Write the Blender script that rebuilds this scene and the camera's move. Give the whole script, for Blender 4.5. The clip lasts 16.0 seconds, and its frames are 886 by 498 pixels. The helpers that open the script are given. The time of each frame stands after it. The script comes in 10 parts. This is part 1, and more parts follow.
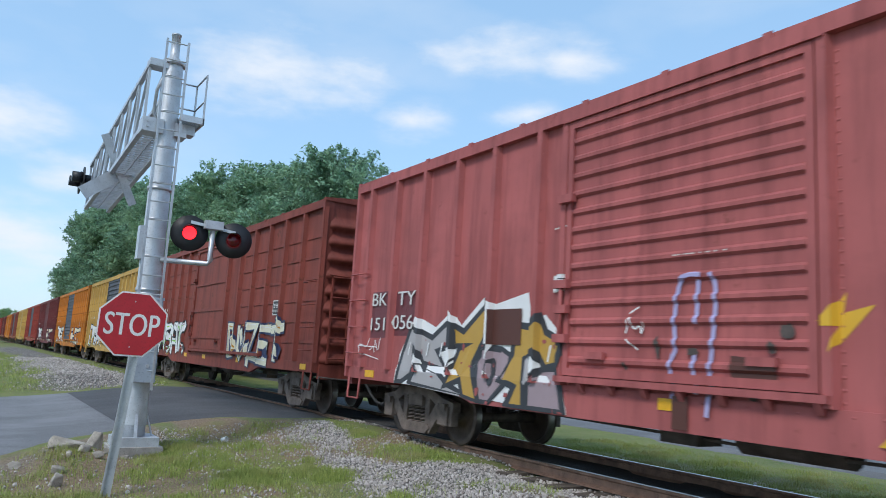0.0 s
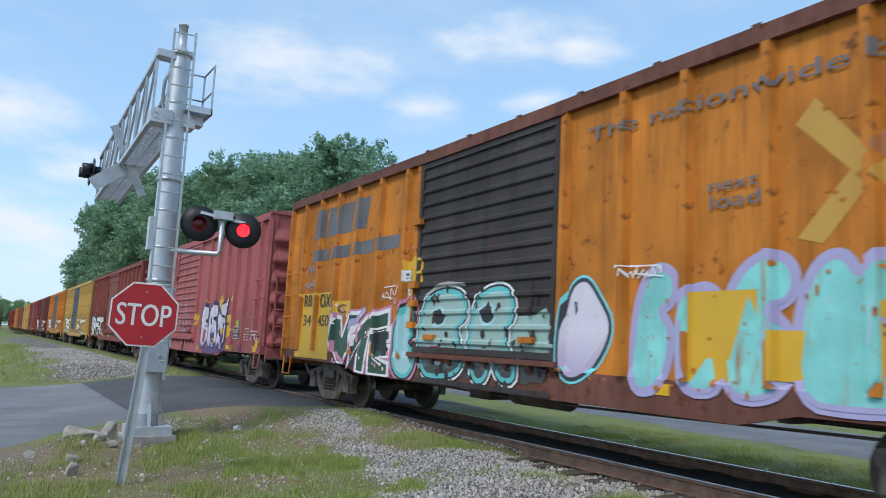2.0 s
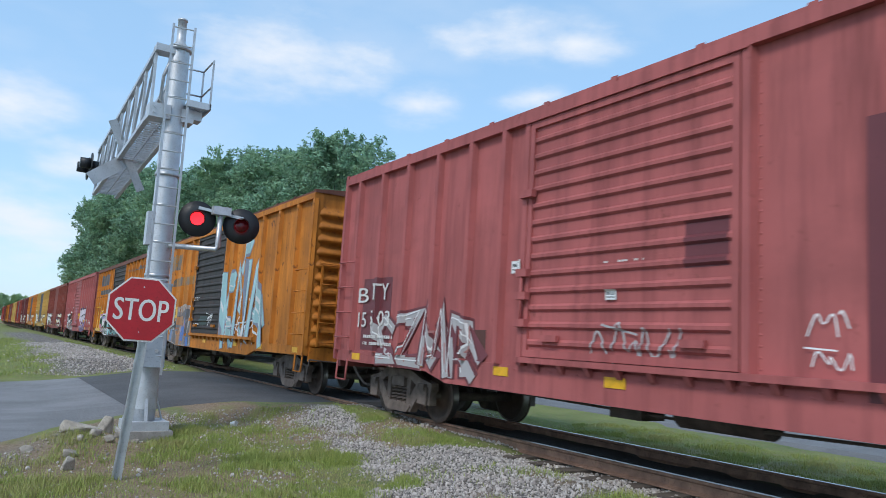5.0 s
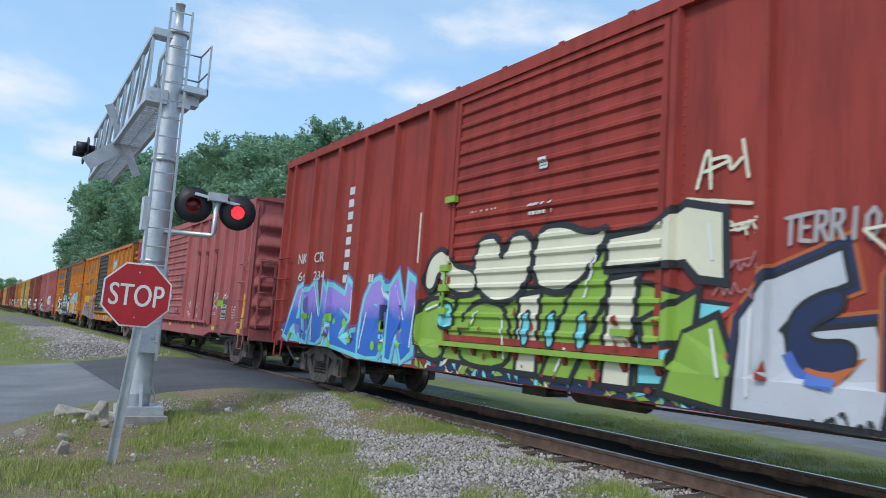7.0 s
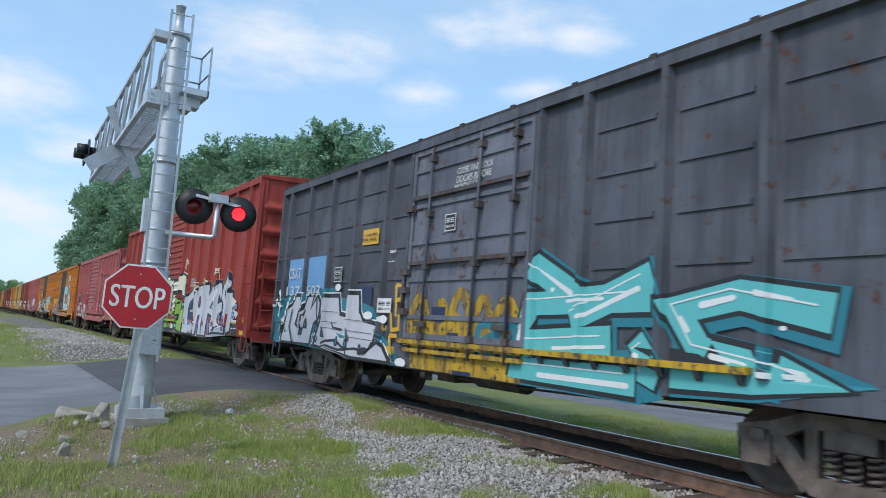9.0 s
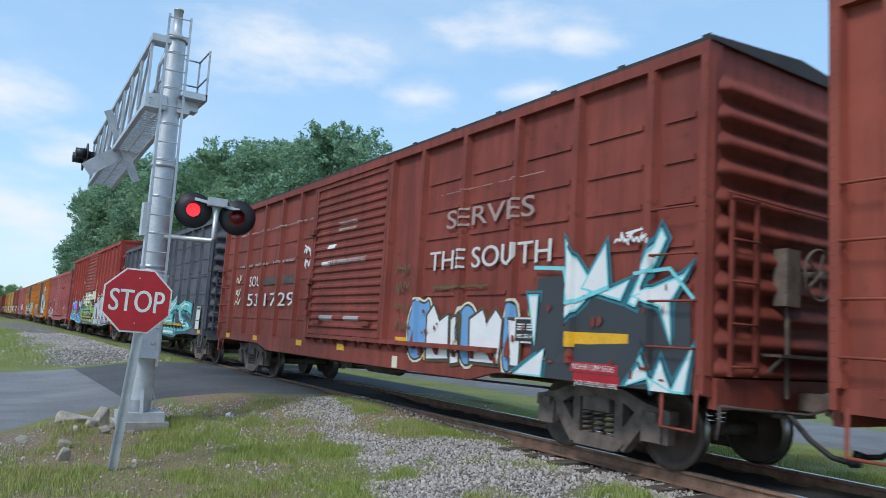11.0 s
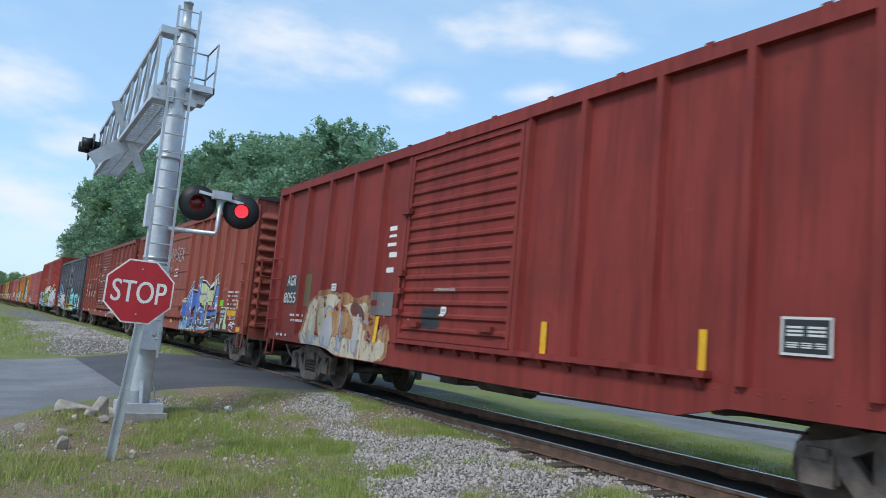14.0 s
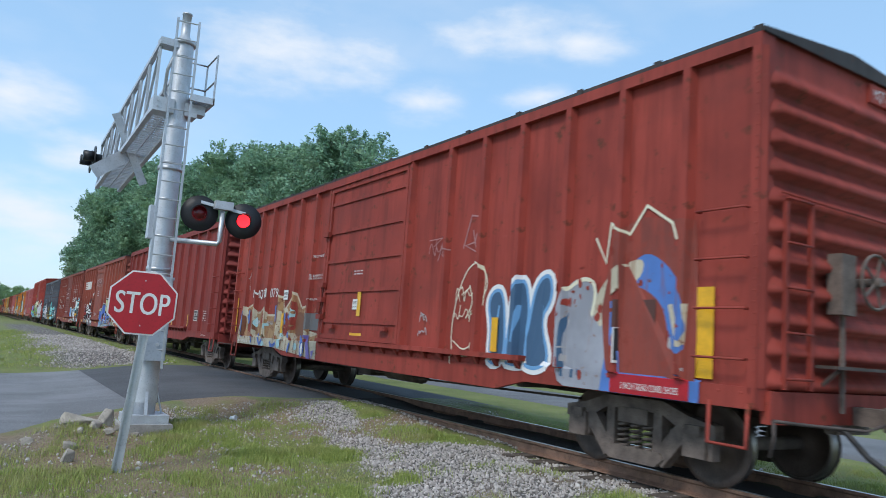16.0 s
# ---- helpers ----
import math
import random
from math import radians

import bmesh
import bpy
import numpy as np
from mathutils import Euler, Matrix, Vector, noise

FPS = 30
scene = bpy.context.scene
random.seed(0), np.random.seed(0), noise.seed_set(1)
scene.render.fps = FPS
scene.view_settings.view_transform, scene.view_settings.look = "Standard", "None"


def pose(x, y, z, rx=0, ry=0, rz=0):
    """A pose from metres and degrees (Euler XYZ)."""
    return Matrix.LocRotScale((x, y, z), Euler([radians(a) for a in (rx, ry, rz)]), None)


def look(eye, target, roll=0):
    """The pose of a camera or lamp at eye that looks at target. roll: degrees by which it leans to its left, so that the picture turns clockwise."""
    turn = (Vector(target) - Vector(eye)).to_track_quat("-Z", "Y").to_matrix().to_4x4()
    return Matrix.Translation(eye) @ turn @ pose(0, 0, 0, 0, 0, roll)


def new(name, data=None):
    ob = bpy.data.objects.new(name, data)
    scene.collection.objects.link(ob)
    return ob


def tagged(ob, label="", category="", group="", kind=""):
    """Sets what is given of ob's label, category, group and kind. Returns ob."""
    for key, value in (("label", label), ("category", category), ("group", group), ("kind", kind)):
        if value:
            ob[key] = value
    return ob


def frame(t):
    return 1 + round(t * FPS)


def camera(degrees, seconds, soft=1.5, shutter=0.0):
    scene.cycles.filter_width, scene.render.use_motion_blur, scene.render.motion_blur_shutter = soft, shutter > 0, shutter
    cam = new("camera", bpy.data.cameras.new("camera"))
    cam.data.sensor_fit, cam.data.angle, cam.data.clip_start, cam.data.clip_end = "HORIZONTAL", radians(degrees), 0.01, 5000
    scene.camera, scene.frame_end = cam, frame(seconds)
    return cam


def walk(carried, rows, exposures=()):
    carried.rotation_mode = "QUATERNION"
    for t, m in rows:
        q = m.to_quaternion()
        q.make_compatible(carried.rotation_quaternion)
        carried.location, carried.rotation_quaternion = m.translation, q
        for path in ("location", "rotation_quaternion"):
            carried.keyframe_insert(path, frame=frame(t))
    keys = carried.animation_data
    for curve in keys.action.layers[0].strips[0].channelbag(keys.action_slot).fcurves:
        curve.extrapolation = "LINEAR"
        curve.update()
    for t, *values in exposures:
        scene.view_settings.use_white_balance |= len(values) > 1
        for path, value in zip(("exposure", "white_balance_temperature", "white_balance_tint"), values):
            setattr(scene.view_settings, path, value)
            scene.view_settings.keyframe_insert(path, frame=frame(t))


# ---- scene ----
cam = camera(62.6, 16.0, soft=0.65, shutter=0.12)
EYE_Z = 1.29        # eye above the rail heads, which lie at z = 0; the track runs along y
walk(cam, [(t, pose(0, 0, EYE_Z, 90 + pitch, roll, yaw)) for t, yaw, pitch, roll in (
    (0.0, -33.177, 8.675, -3.385),
    (0.5, -32.933, 8.48, -3.393),
    (1.0, -32.64, 8.293, -3.207),
    (1.5, -32.582, 7.932, -2.835),
    (2.0, -32.402, 7.705, -2.999),
    (2.5, -32.45, 7.894, -3.358),
    (3.0, -32.699, 8.042, -3.437),
    (5.5, -32.584, 7.387, -3.368),
    (6.0, -32.852, 7.324, -3.633),
    (6.5, -32.956, 6.671, -3.825),
    (7.0, -32.974, 6.654, -4.047),
    (7.5, -32.975, 6.81, -4.086),
    (8.0, -33.265, 7.119, -4.159),
    (8.5, -33.016, 6.77, -4.069),
    (11.0, -32.919, 6.904, -3.587),
    (11.5, -33.102, 7.056, -3.643),
    (12.0, -32.803, 7.055, -3.958),
    (12.5, -32.937, 7.509, -4.52),
    (13.0, -32.802, 7.628, -4.751),
    (13.5, -33.209, 7.416, -4.781),
    (14.0, -32.883, 6.85, -5.156),
    (14.5, -32.927, 7.228, -5.006),
    (15.0, -33.053, 7.329, -5.167),
    (15.5, -32.954, 7.021, -4.768),
    (16.0, -32.566, 7.278, -4.107),
)])

# ---- light ----
SUN_EL, SUN_AZ = 49.0, 246.0    # degrees; azimuth clockwise from +y
world = bpy.data.worlds.new("sky")
scene.world = world
world.use_nodes = True
wn, wl = world.node_tree.nodes, world.node_tree.links
wn.clear()
sky = wn.new("ShaderNodeTexSky")
sky.sky_type, sky.sun_disc = "NISHITA", False
sky.sun_elevation, sky.sun_rotation = radians(SUN_EL), radians(SUN_AZ)
sky.air_density, sky.dust_density, sky.ozone_density = 1.0, 0.8, 1.2
w_tc = wn.new("ShaderNodeTexCoord")
w_map = wn.new("ShaderNodeMapping")
w_map.inputs["Scale"].default_value = (1.0, 1.0, 2.6)
w_map.inputs["Location"].default_value = (0.35, 0.1, 0.0)
w_noise = wn.new("ShaderNodeTexNoise")
w_noise.inputs["Scale"].default_value, w_noise.inputs["Detail"].default_value, w_noise.inputs["Roughness"].default_value = 3.9, 6.0, 0.47
w_ramp = wn.new("ShaderNodeValToRGB")
w_ramp.color_ramp.elements[0].position, w_ramp.color_ramp.elements[1].position = 0.50, 0.80
w_mix = wn.new("ShaderNodeMix")
w_mix.data_type = "RGBA"
w_mix.inputs[7].default_value = (4.35, 4.65, 5.1, 1)
w_bg = wn.new("ShaderNodeBackground")
w_bg.inputs["Strength"].default_value = 0.15
w_out = wn.new("ShaderNodeOutputWorld")
wl.new(w_tc.outputs["Generated"], w_map.inputs["Vector"])
wl.new(w_map.outputs["Vector"], w_noise.inputs["Vector"])
wl.new(w_noise.outputs["Fac"], w_ramp.inputs["Fac"])


def w_math(op, a, b):
    n = wn.new("ShaderNodeMath")
    n.operation = op
    for sock, v in zip(n.inputs, (a, b)):
        if isinstance(v, (int, float)):
            sock.default_value = v
        else:
            wl.new(v, sock)
    return n.outputs["Value"]


# fair-weather cumulus: direction, width and height of each heap
heaps = 0.0
for c_dir, c_w, c_h in (((0.272, 0.893, 0.36), 0.10, 0.062), ((0.365, 0.86, 0.356), 0.09, 0.045), ((0.54, 0.738, 0.407), 0.12, 0.034), ((0.62, 0.678, 0.398), 0.07, 0.025),
                        ((0.466, 0.827, 0.315), 0.055, 0.030), ((0.591, 0.736, 0.331), 0.05, 0.018), ((0.0, 0.97, 0.25), 0.085, 0.040), ((0.08, 0.976, 0.20), 0.055, 0.030),
                        ((0.02, 0.992, 0.115), 0.12, 0.055), ((-0.5, 0.8, 0.3), 0.2, 0.08), ((-0.8, -0.4, 0.4), 0.25, 0.1), ((0.3, -0.85, 0.45), 0.3, 0.1), ((0.9, 0.1, 0.4), 0.2, 0.08)):
    v_sub, v_mul, v_len = (wn.new("ShaderNodeVectorMath") for _ in range(3))
    v_sub.operation, v_mul.operation, v_len.operation = "SUBTRACT", "MULTIPLY", "LENGTH"
    v_sub.inputs[1].default_value, v_mul.inputs[1].default_value = c_dir, (1 / c_w, 1 / c_w, 1 / c_h)
    wl.new(w_tc.outputs["Generated"], v_sub.inputs[0])
    wl.new(v_sub.outputs[0], v_mul.inputs[0])
    wl.new(v_mul.outputs[0], v_len.inputs[0])
    heaps = w_math("MAXIMUM", w_math("SUBTRACT", 1.45, v_len.outputs["Value"]), heaps)
w_puff = wn.new("ShaderNodeTexNoise")
w_puff.inputs["Scale"].default_value, w_puff.inputs["Detail"].default_value, w_puff.inputs["Roughness"].default_value = 11.0, 7.0, 0.55
wl.new(w_map.outputs["Vector"], w_puff.inputs["Vector"])
w_body = wn.new("ShaderNodeMapRange")
w_body.interpolation_type = "SMOOTHSTEP"
w_body.inputs["From Min"].default_value, w_body.inputs["From Max"].default_value = -0.05, 1.65
wl.new(w_math("ADD", w_math("MULTIPLY", heaps, 0.75), w_math("MULTIPLY", w_math("SUBTRACT", w_puff.outputs["Fac"], 0.5), 2.2)), w_body.inputs["Value"])
wl.new(w_math("MAXIMUM", w_math("MULTIPLY", w_body.outputs["Result"], w_math("MINIMUM", w_math("MULTIPLY", heaps, 1.6), 1.0)), w_math("MULTIPLY", w_ramp.outputs["Color"], 0.30)), w_mix.inputs[0])
w_haze = wn.new("ShaderNodeMix")                   # thin bright summer haze over the blue
w_haze.data_type = "RGBA"
w_haze.inputs[0].default_value = 0.55
w_haze.inputs[7].default_value = (2.15, 3.75, 5.6, 1)
wl.new(sky.outputs["Color"], w_haze.inputs[6])
wl.new(w_haze.outputs[2], w_mix.inputs[6])
wl.new(w_mix.outputs[2], w_bg.inputs["Color"])
wl.new(w_bg.outputs["Background"], w_out.inputs["Surface"])

sun = new("sun", bpy.data.lights.new("sun", "SUN"))
sun.data.energy, sun.data.angle, sun.data.color = 1.55, radians(14), (1.0, 0.97, 0.93)
_az, _el = radians(SUN_AZ), radians(SUN_EL)
sun.matrix_basis = look((0, 0, 60), (-math.sin(_az) * math.cos(_el), -math.cos(_az) * math.cos(_el), 60 - math.sin(_el)))
scene.view_settings.exposure = 0.40


# ---- materials ----
def nodes_of(name, rough=0.6, metal=0.0):
    m = bpy.data.materials.new(name)
    m.use_nodes = True
    nt = m.node_tree
    b = nt.nodes["Principled BSDF"]
    b.inputs["Roughness"].default_value, b.inputs["Metallic"].default_value = rough, metal
    return m, nt, b


def noise_node(nt, scale, detail=4.0, rough=0.55, stretch=None, coord="Object"):
    tc = nt.nodes.new("ShaderNodeTexCoord")
    n = nt.nodes.new("ShaderNodeTexNoise")
    n.inputs["Scale"].default_value, n.inputs["Detail"].default_value, n.inputs["Roughness"].default_value = scale, detail, rough
    if stretch:
        mp = nt.nodes.new("ShaderNodeMapping")
        mp.inputs["Scale"].default_value = stretch
        nt.links.new(tc.outputs[coord], mp.inputs["Vector"])
        nt.links.new(mp.outputs["Vector"], n.inputs["Vector"])
    else:
        nt.links.new(tc.outputs[coord], n.inputs["Vector"])
    return n


def ramp_node(nt, src, a, b):
    r = nt.nodes.new("ShaderNodeMapRange")
    r.inputs["From Min"].default_value, r.inputs["From Max"].default_value = a, b
    nt.links.new(src, r.inputs["Value"])
    return r.outputs["Result"]


def mix_node(nt, fac, a, b):
    m = nt.nodes.new("ShaderNodeMix")
    m.data_type = "RGBA"
    for sock, v in ((m.inputs[0], fac), (m.inputs[6], a), (m.inputs[7], b)):
        if hasattr(v, "is_linked"):
            nt.links.new(v, sock)
        elif isinstance(v, (int, float)):
            sock.default_value = v
        else:
            sock.default_value = (*v[:3], 1)
    return m.outputs[2]


def bump(nt, b, src, strength=0.2, dist=0.01):
    n = nt.nodes.new("ShaderNodeBump")
    n.inputs["Strength"].default_value, n.inputs["Distance"].default_value = strength, dist
    nt.links.new(src, n.inputs["Height"])
    nt.links.new(n.outputs["Normal"], b.inputs["Normal"])


def plain(name, rgb, rough=0.6, metal=0.0, vary=0.25, scale=6.0, relief=0.1):
    """A surface of one colour with two scales of unevenness."""
    m, nt, b = nodes_of(name, rough, metal)
    big, fine = noise_node(nt, scale), noise_node(nt, scale * 9)
    c = mix_node(nt, ramp_node(nt, big.outputs["Fac"], 0.3, 0.7), [v * (1 - vary) for v in rgb], [min(1, v * (1 + vary)) for v in rgb])
    c = mix_node(nt, ramp_node(nt, fine.outputs["Fac"], 0.55, 0.8), c, [v * (1 - vary) * 0.7 for v in rgb])
    nt.links.new(c, b.inputs["Base Color"])
    bump(nt, b, fine.outputs["Fac"], relief, 0.004)
    return m


RUST = (0.10, 0.035, 0.016)


def car_paint(name, rgb, rust=0.25, fade=0.2, rough=0.5):
    """Weathered freight-car paint: faded patches, streaks running down, rust spots and grime."""
    m, nt, b = nodes_of(name, rough)
    big = noise_node(nt, 0.7, 5)
    streak = noise_node(nt, 1.0, 6, 0.6, (5.0, 5.0, 0.45))
    spots = noise_node(nt, 5.5, 8, 0.65)
    fine = noise_node(nt, 40, 3)
    light = [min(1, v * (1 + fade) + 0.03 * fade) for v in rgb]
    dark = [v * (1 - fade) for v in rgb]
    c = mix_node(nt, ramp_node(nt, big.outputs["Fac"], 0.3, 0.7), dark, light)
    c = mix_node(nt, ramp_node(nt, streak.outputs["Fac"], 0.46, 0.80), c, [v * 0.50 for v in rgb])
    soot = noise_node(nt, 1.0, 6, 0.62, (0.35, 0.55, 0.9))          # broad sooty patches
    k4 = nt.nodes.new("ShaderNodeMath")
    k4.operation = "MULTIPLY"
    nt.links.new(ramp_node(nt, soot.outputs["Fac"], 0.50, 0.72), k4.inputs[0])
    k4.inputs[1].default_value = 0.42
    c = mix_node(nt, k4.outputs["Value"], c, [v * 0.45 + 0.012 for v in rgb])
    k = nt.nodes.new("ShaderNodeMath")
    k.operation = "MULTIPLY"
    nt.links.new(ramp_node(nt, spots.outputs["Fac"], 0.66 - 0.12 * rust, 0.74 - 0.1 * rust), k.inputs[0])
    k.inputs[1].default_value = min(1.0, 0.25 + rust)
    c = mix_node(nt, k.outputs["Value"], c, RUST)
    runs = noise_node(nt, 1.0, 7, 0.62, (11.0, 11.0, 0.5))          # rust runs and wiped streaks
    k2 = nt.nodes.new("ShaderNodeMath")
    k2.operation = "MULTIPLY"
    nt.links.new(ramp_node(nt, runs.outputs["Fac"], 0.60, 0.76), k2.inputs[0])
    k2.inputs[1].default_value = 0.35 + 0.4 * rust
    c = mix_node(nt, k2.outputs["Value"], c, [v * 0.6 + 0.4 * q for v, q in zip(RUST, rgb)])
    scuff = noise_node(nt, 1.0, 8, 0.7, (4.0, 1.3, 9.0))            # pale level scrapes
    k3 = nt.nodes.new("ShaderNodeMath")
    k3.operation = "MULTIPLY"
    nt.links.new(ramp_node(nt, scuff.outputs["Fac"], 0.66, 0.74), k3.inputs[0])
    k3.inputs[1].default_value = 0.30
    c = mix_node(nt, k3.outputs["Value"], c, [min(1, v * 1.5 + 0.06) for v in rgb])
    nt.links.new(c, b.inputs["Base Color"])
    r = nt.nodes.new("ShaderNodeMath")
    r.operation = "MULTIPLY_ADD"
    nt.links.new(big.outputs["Fac"], r.inputs[0])
    r.inputs[1].default_value, r.inputs[2].default_value = 0.35, 0.5
    nt.links.new(r.outputs["Value"], b.inputs["Roughness"])
    b.inputs["Specular IOR Level"].default_value = 0.3
    bump(nt, b, fine.outputs["Fac"], 0.08, 0.004)
    return m


def spray(name, rgb, rgb2=None, z0=1.0, z1=3.0):
    """Spray paint, blending to a second colour with height."""
    m, nt, b = nodes_of(name, 0.5)
    n = noise_node(nt, 2.2, 4)
    fine = noise_node(nt, 30, 5)
    c = mix_node(nt, ramp_node(nt, n.outputs["Fac"], 0.3, 0.75), rgb, [v * 0.88 for v in rgb])
    if rgb2:
        tc = nt.nodes.new("ShaderNodeTexCoord")
        sep = nt.nodes.new("ShaderNodeSeparateXYZ")
        nt.links.new(tc.outputs["Object"], sep.inputs["Vector"])
        add = nt.nodes.new("ShaderNodeMath")
        add.operation = "MULTIPLY_ADD"
        add.inputs[1].default_value = 0.5
        nt.links.new(n.outputs["Fac"], add.inputs[0])
        nt.links.new(sep.outputs["Z"], add.inputs[2])
        c = mix_node(nt, ramp_node(nt, add.outputs["Value"], z0 + 0.25, z1 + 0.25), c, rgb2)
    c = mix_node(nt, ramp_node(nt, fine.outputs["Fac"], 0.62, 0.8), c, [v * 0.72 for v in rgb])
    nt.links.new(c, b.inputs["Base Color"])
    return m


M_STEEL = plain("dark_steel", (0.085, 0.066, 0.058), 0.75, 0.1, 0.4, 5, 0.3)
M_TRUCK = plain("truck_grime", (0.15, 0.118, 0.10), 0.85, 0.05, 0.4, 6, 0.3)
M_WHEEL = plain("wheel_steel", (0.11, 0.08, 0.066), 0.65, 0.25, 0.3, 5, 0.1)
M_TREAD = plain("polished_tread", (0.30, 0.27, 0.25), 0.35, 0.9, 0.15, 8, 0.05)
M_RAIL = plain("rusty_rail", (0.25, 0.145, 0.098), 0.8, 0.1, 0.35, 5, 0.3)
M_RAILTOP = plain("rail_head", (0.35, 0.33, 0.32), 0.3, 0.9, 0.15, 3, 0.05)
M_TIE = plain("weathered_tie", (0.10, 0.08, 0.065), 0.9, 0, 0.4, 5, 0.5)
M_GALV = plain("galvanised_steel", (0.50, 0.52, 0.54), 0.42, 0.55, 0.14, 4, 0.06)
M_ALU = plain("grey_aluminium", (0.52, 0.55, 0.58), 0.45, 0.35, 0.12, 5, 0.05)
M_BLACK = plain("black_paint", (0.014, 0.015, 0.018), 0.5, 0, 0.3, 6, 0.1)
M_WHITE = plain("white_paint", (0.72, 0.72, 0.70), 0.55, 0, 0.12, 6, 0.05)
M_LETTER = spray("stencil_white", (0.66, 0.65, 0.62))
M_YELLOW = plain("reflector_yellow", (0.75, 0.40, 0.015), 0.4, 0, 0.12, 8, 0.05)
M_SIGNRED = plain("sign_red", (0.42, 0.012, 0.022), 0.4, 0, 0.12, 4, 0.03)
M_CONC = plain("concrete", (0.36, 0.34, 0.31), 0.9, 0, 0.25, 5, 0.4)
M_STONE = plain("limestone_rubble", (0.37, 0.33, 0.275), 0.9, 0, 0.4, 5, 0.6)
M_HOSE = plain("rubber_hose", (0.02, 0.02, 0.021), 0.6, 0, 0.3, 8, 0.1)


# ---- mesh tools ----
def quad(bm, pts):
    return bm.faces.new([bm.verts.new(p) for p in pts])


def bx(bm, x0, x1, y0, y1, z0, z1):
    v = [bm.verts.new((x, y, z)) for x in (x0, x1) for y in (y0, y1) for z in (z0, z1)]
    for f in ((0, 1, 3, 2), (4, 6, 7, 5), (0, 4, 5, 1), (2, 3, 7, 6), (0, 2, 6, 4), (1, 5, 7, 3)):
        bm.faces.new([v[i] for i in f])


def bar(bm, p, q, w, h=None, up=(0, 0, 1)):
    """A square bar from p to q."""
    p, q, h = Vector(p), Vector(q), h or w
    d = (q - p).normalized()
    a = d.cross(Vector(up))
    if a.length < 1e-3:
        a = d.cross(Vector((0, 1, 0)))
    a.normalize()
    c = a.cross(d)
    ring = [[bm.verts.new(o + a * sx * w / 2 + c * sy * h / 2) for sx, sy in ((-1, -1), (1, -1), (1, 1), (-1, 1))] for o in (p, q)]
    for i in range(4):
        bm.faces.new((ring[0][i], ring[0][(i + 1) % 4], ring[1][(i + 1) % 4], ring[1][i]))
    bm.faces.new(ring[0][::-1])
    bm.faces.new(ring[1])


def rod(bm, p, q, r, n=10, r2=None):
    p, q = Vector(p), Vector(q)
    d = (q - p).normalized()
    a = d.orthogonal().normalized()
    c = d.cross(a)
    rings = []
    for o, rr in ((p, r), (q, r if r2 is None else r2)):
        rings.append([bm.verts.new(o + (a * math.cos(k * math.tau / n) + c * math.sin(k * math.tau / n)) * rr) for k in range(n)])
    for k in range(n):
        f = bm.faces.new((rings[0][k], rings[0][(k + 1) % n], rings[1][(k + 1) % n], rings[1][k]))
        f.smooth = n > 6
    bm.faces.new(rings[0][::-1])
    bm.faces.new(rings[1])


def tube(bm, pts, r, n=8):
    """A bent pipe through the points."""
    pts = [Vector(p) for p in pts]
    rings = []
    a = (pts[1] - pts[0]).orthogonal().normalized()
    for i, p in enumerate(pts):
        d = (pts[min(i + 1, len(pts) - 1)] - pts[max(i - 1, 0)]).normalized()
        a = (a - d * a.dot(d)).normalized()
        c = d.cross(a)
        rings.append([bm.verts.new(p + (a * math.cos(k * math.tau / n) + c * math.sin(k * math.tau / n)) * r) for k in range(n)])
    for i in range(len(rings) - 1):
        for k in range(n):
            f = bm.faces.new((rings[i][k], rings[i][(k + 1) % n], rings[i + 1][(k + 1) % n], rings[i + 1][k]))
            f.smooth = True
    bm.faces.new(rings[0][::-1])
    bm.faces.new(rings[-1])


def lathe(bm, prof, n=28, axis="x"):
    """Turn a profile of (along, radius) about an axis."""
    rings = []
    for a, r in prof:
        ring = []
        for k in range(n):
            c, s = math.cos(k * math.tau / n) * r, math.sin(k * math.tau / n) * r
            ring.append(bm.verts.new((a, c, s) if axis == "x" else (c, s, a) if axis == "z" else (c, a, s)))
        rings.append(ring)
    for i in range(len(rings) - 1):
        for k in range(n):
            f = bm.faces.new((rings[i][k], rings[i][(k + 1) % n], rings[i + 1][(k + 1) % n], rings[i + 1][k]))
            f.smooth = True
    return rings


def plate(bm, outline, x0, x1):
    """A flat plate with an outline in (y, z), between x0 and x1."""
    a = [bm.verts.new((x0, y, z)) for y, z in outline]
    b = [bm.verts.new((x1, y, z)) for y, z in outline]
    n = len(a)
    bm.faces.new(a)
    bm.faces.new(b[::-1])
    for i in range(n):
        bm.faces.new((a[i], b[i], b[(i + 1) % n], a[(i + 1) % n]))


def mesh_of(name, bm, material, smooth=False):
    bmesh.ops.recalc_face_normals(bm, faces=bm.faces)
    me = bpy.data.meshes.new(name)
    bm.to_mesh(me)
    bm.free()
    me.materials.append(material)
    return me


def part(name, bm, material, parent, label="", m=None):
    """One mesh object under a thing; bm may be a bmesh or a mesh to share."""
    ob = new(name, mesh_of(name, bm, material) if isinstance(bm, bmesh.types.BMesh) else bm)
    ob.parent = parent
    if m is not None:
        ob.matrix_basis = m
    if label:
        tagged(ob, label)
    return ob


def thing(name, m, label, category, group="", kind=""):
    ob = new(name)
    ob.empty_display_size = 0.3
    ob.matrix_basis = m
    return tagged(ob, label, category, group, kind)


# ---- train geometry ----
TRACK_X = 7.58
SPEED, GAIN, T_REF = 10.629, -0.00735, 8.0


def train_shift(t):
    return SPEED * (t - T_REF) + GAIN * (t - T_REF) ** 2


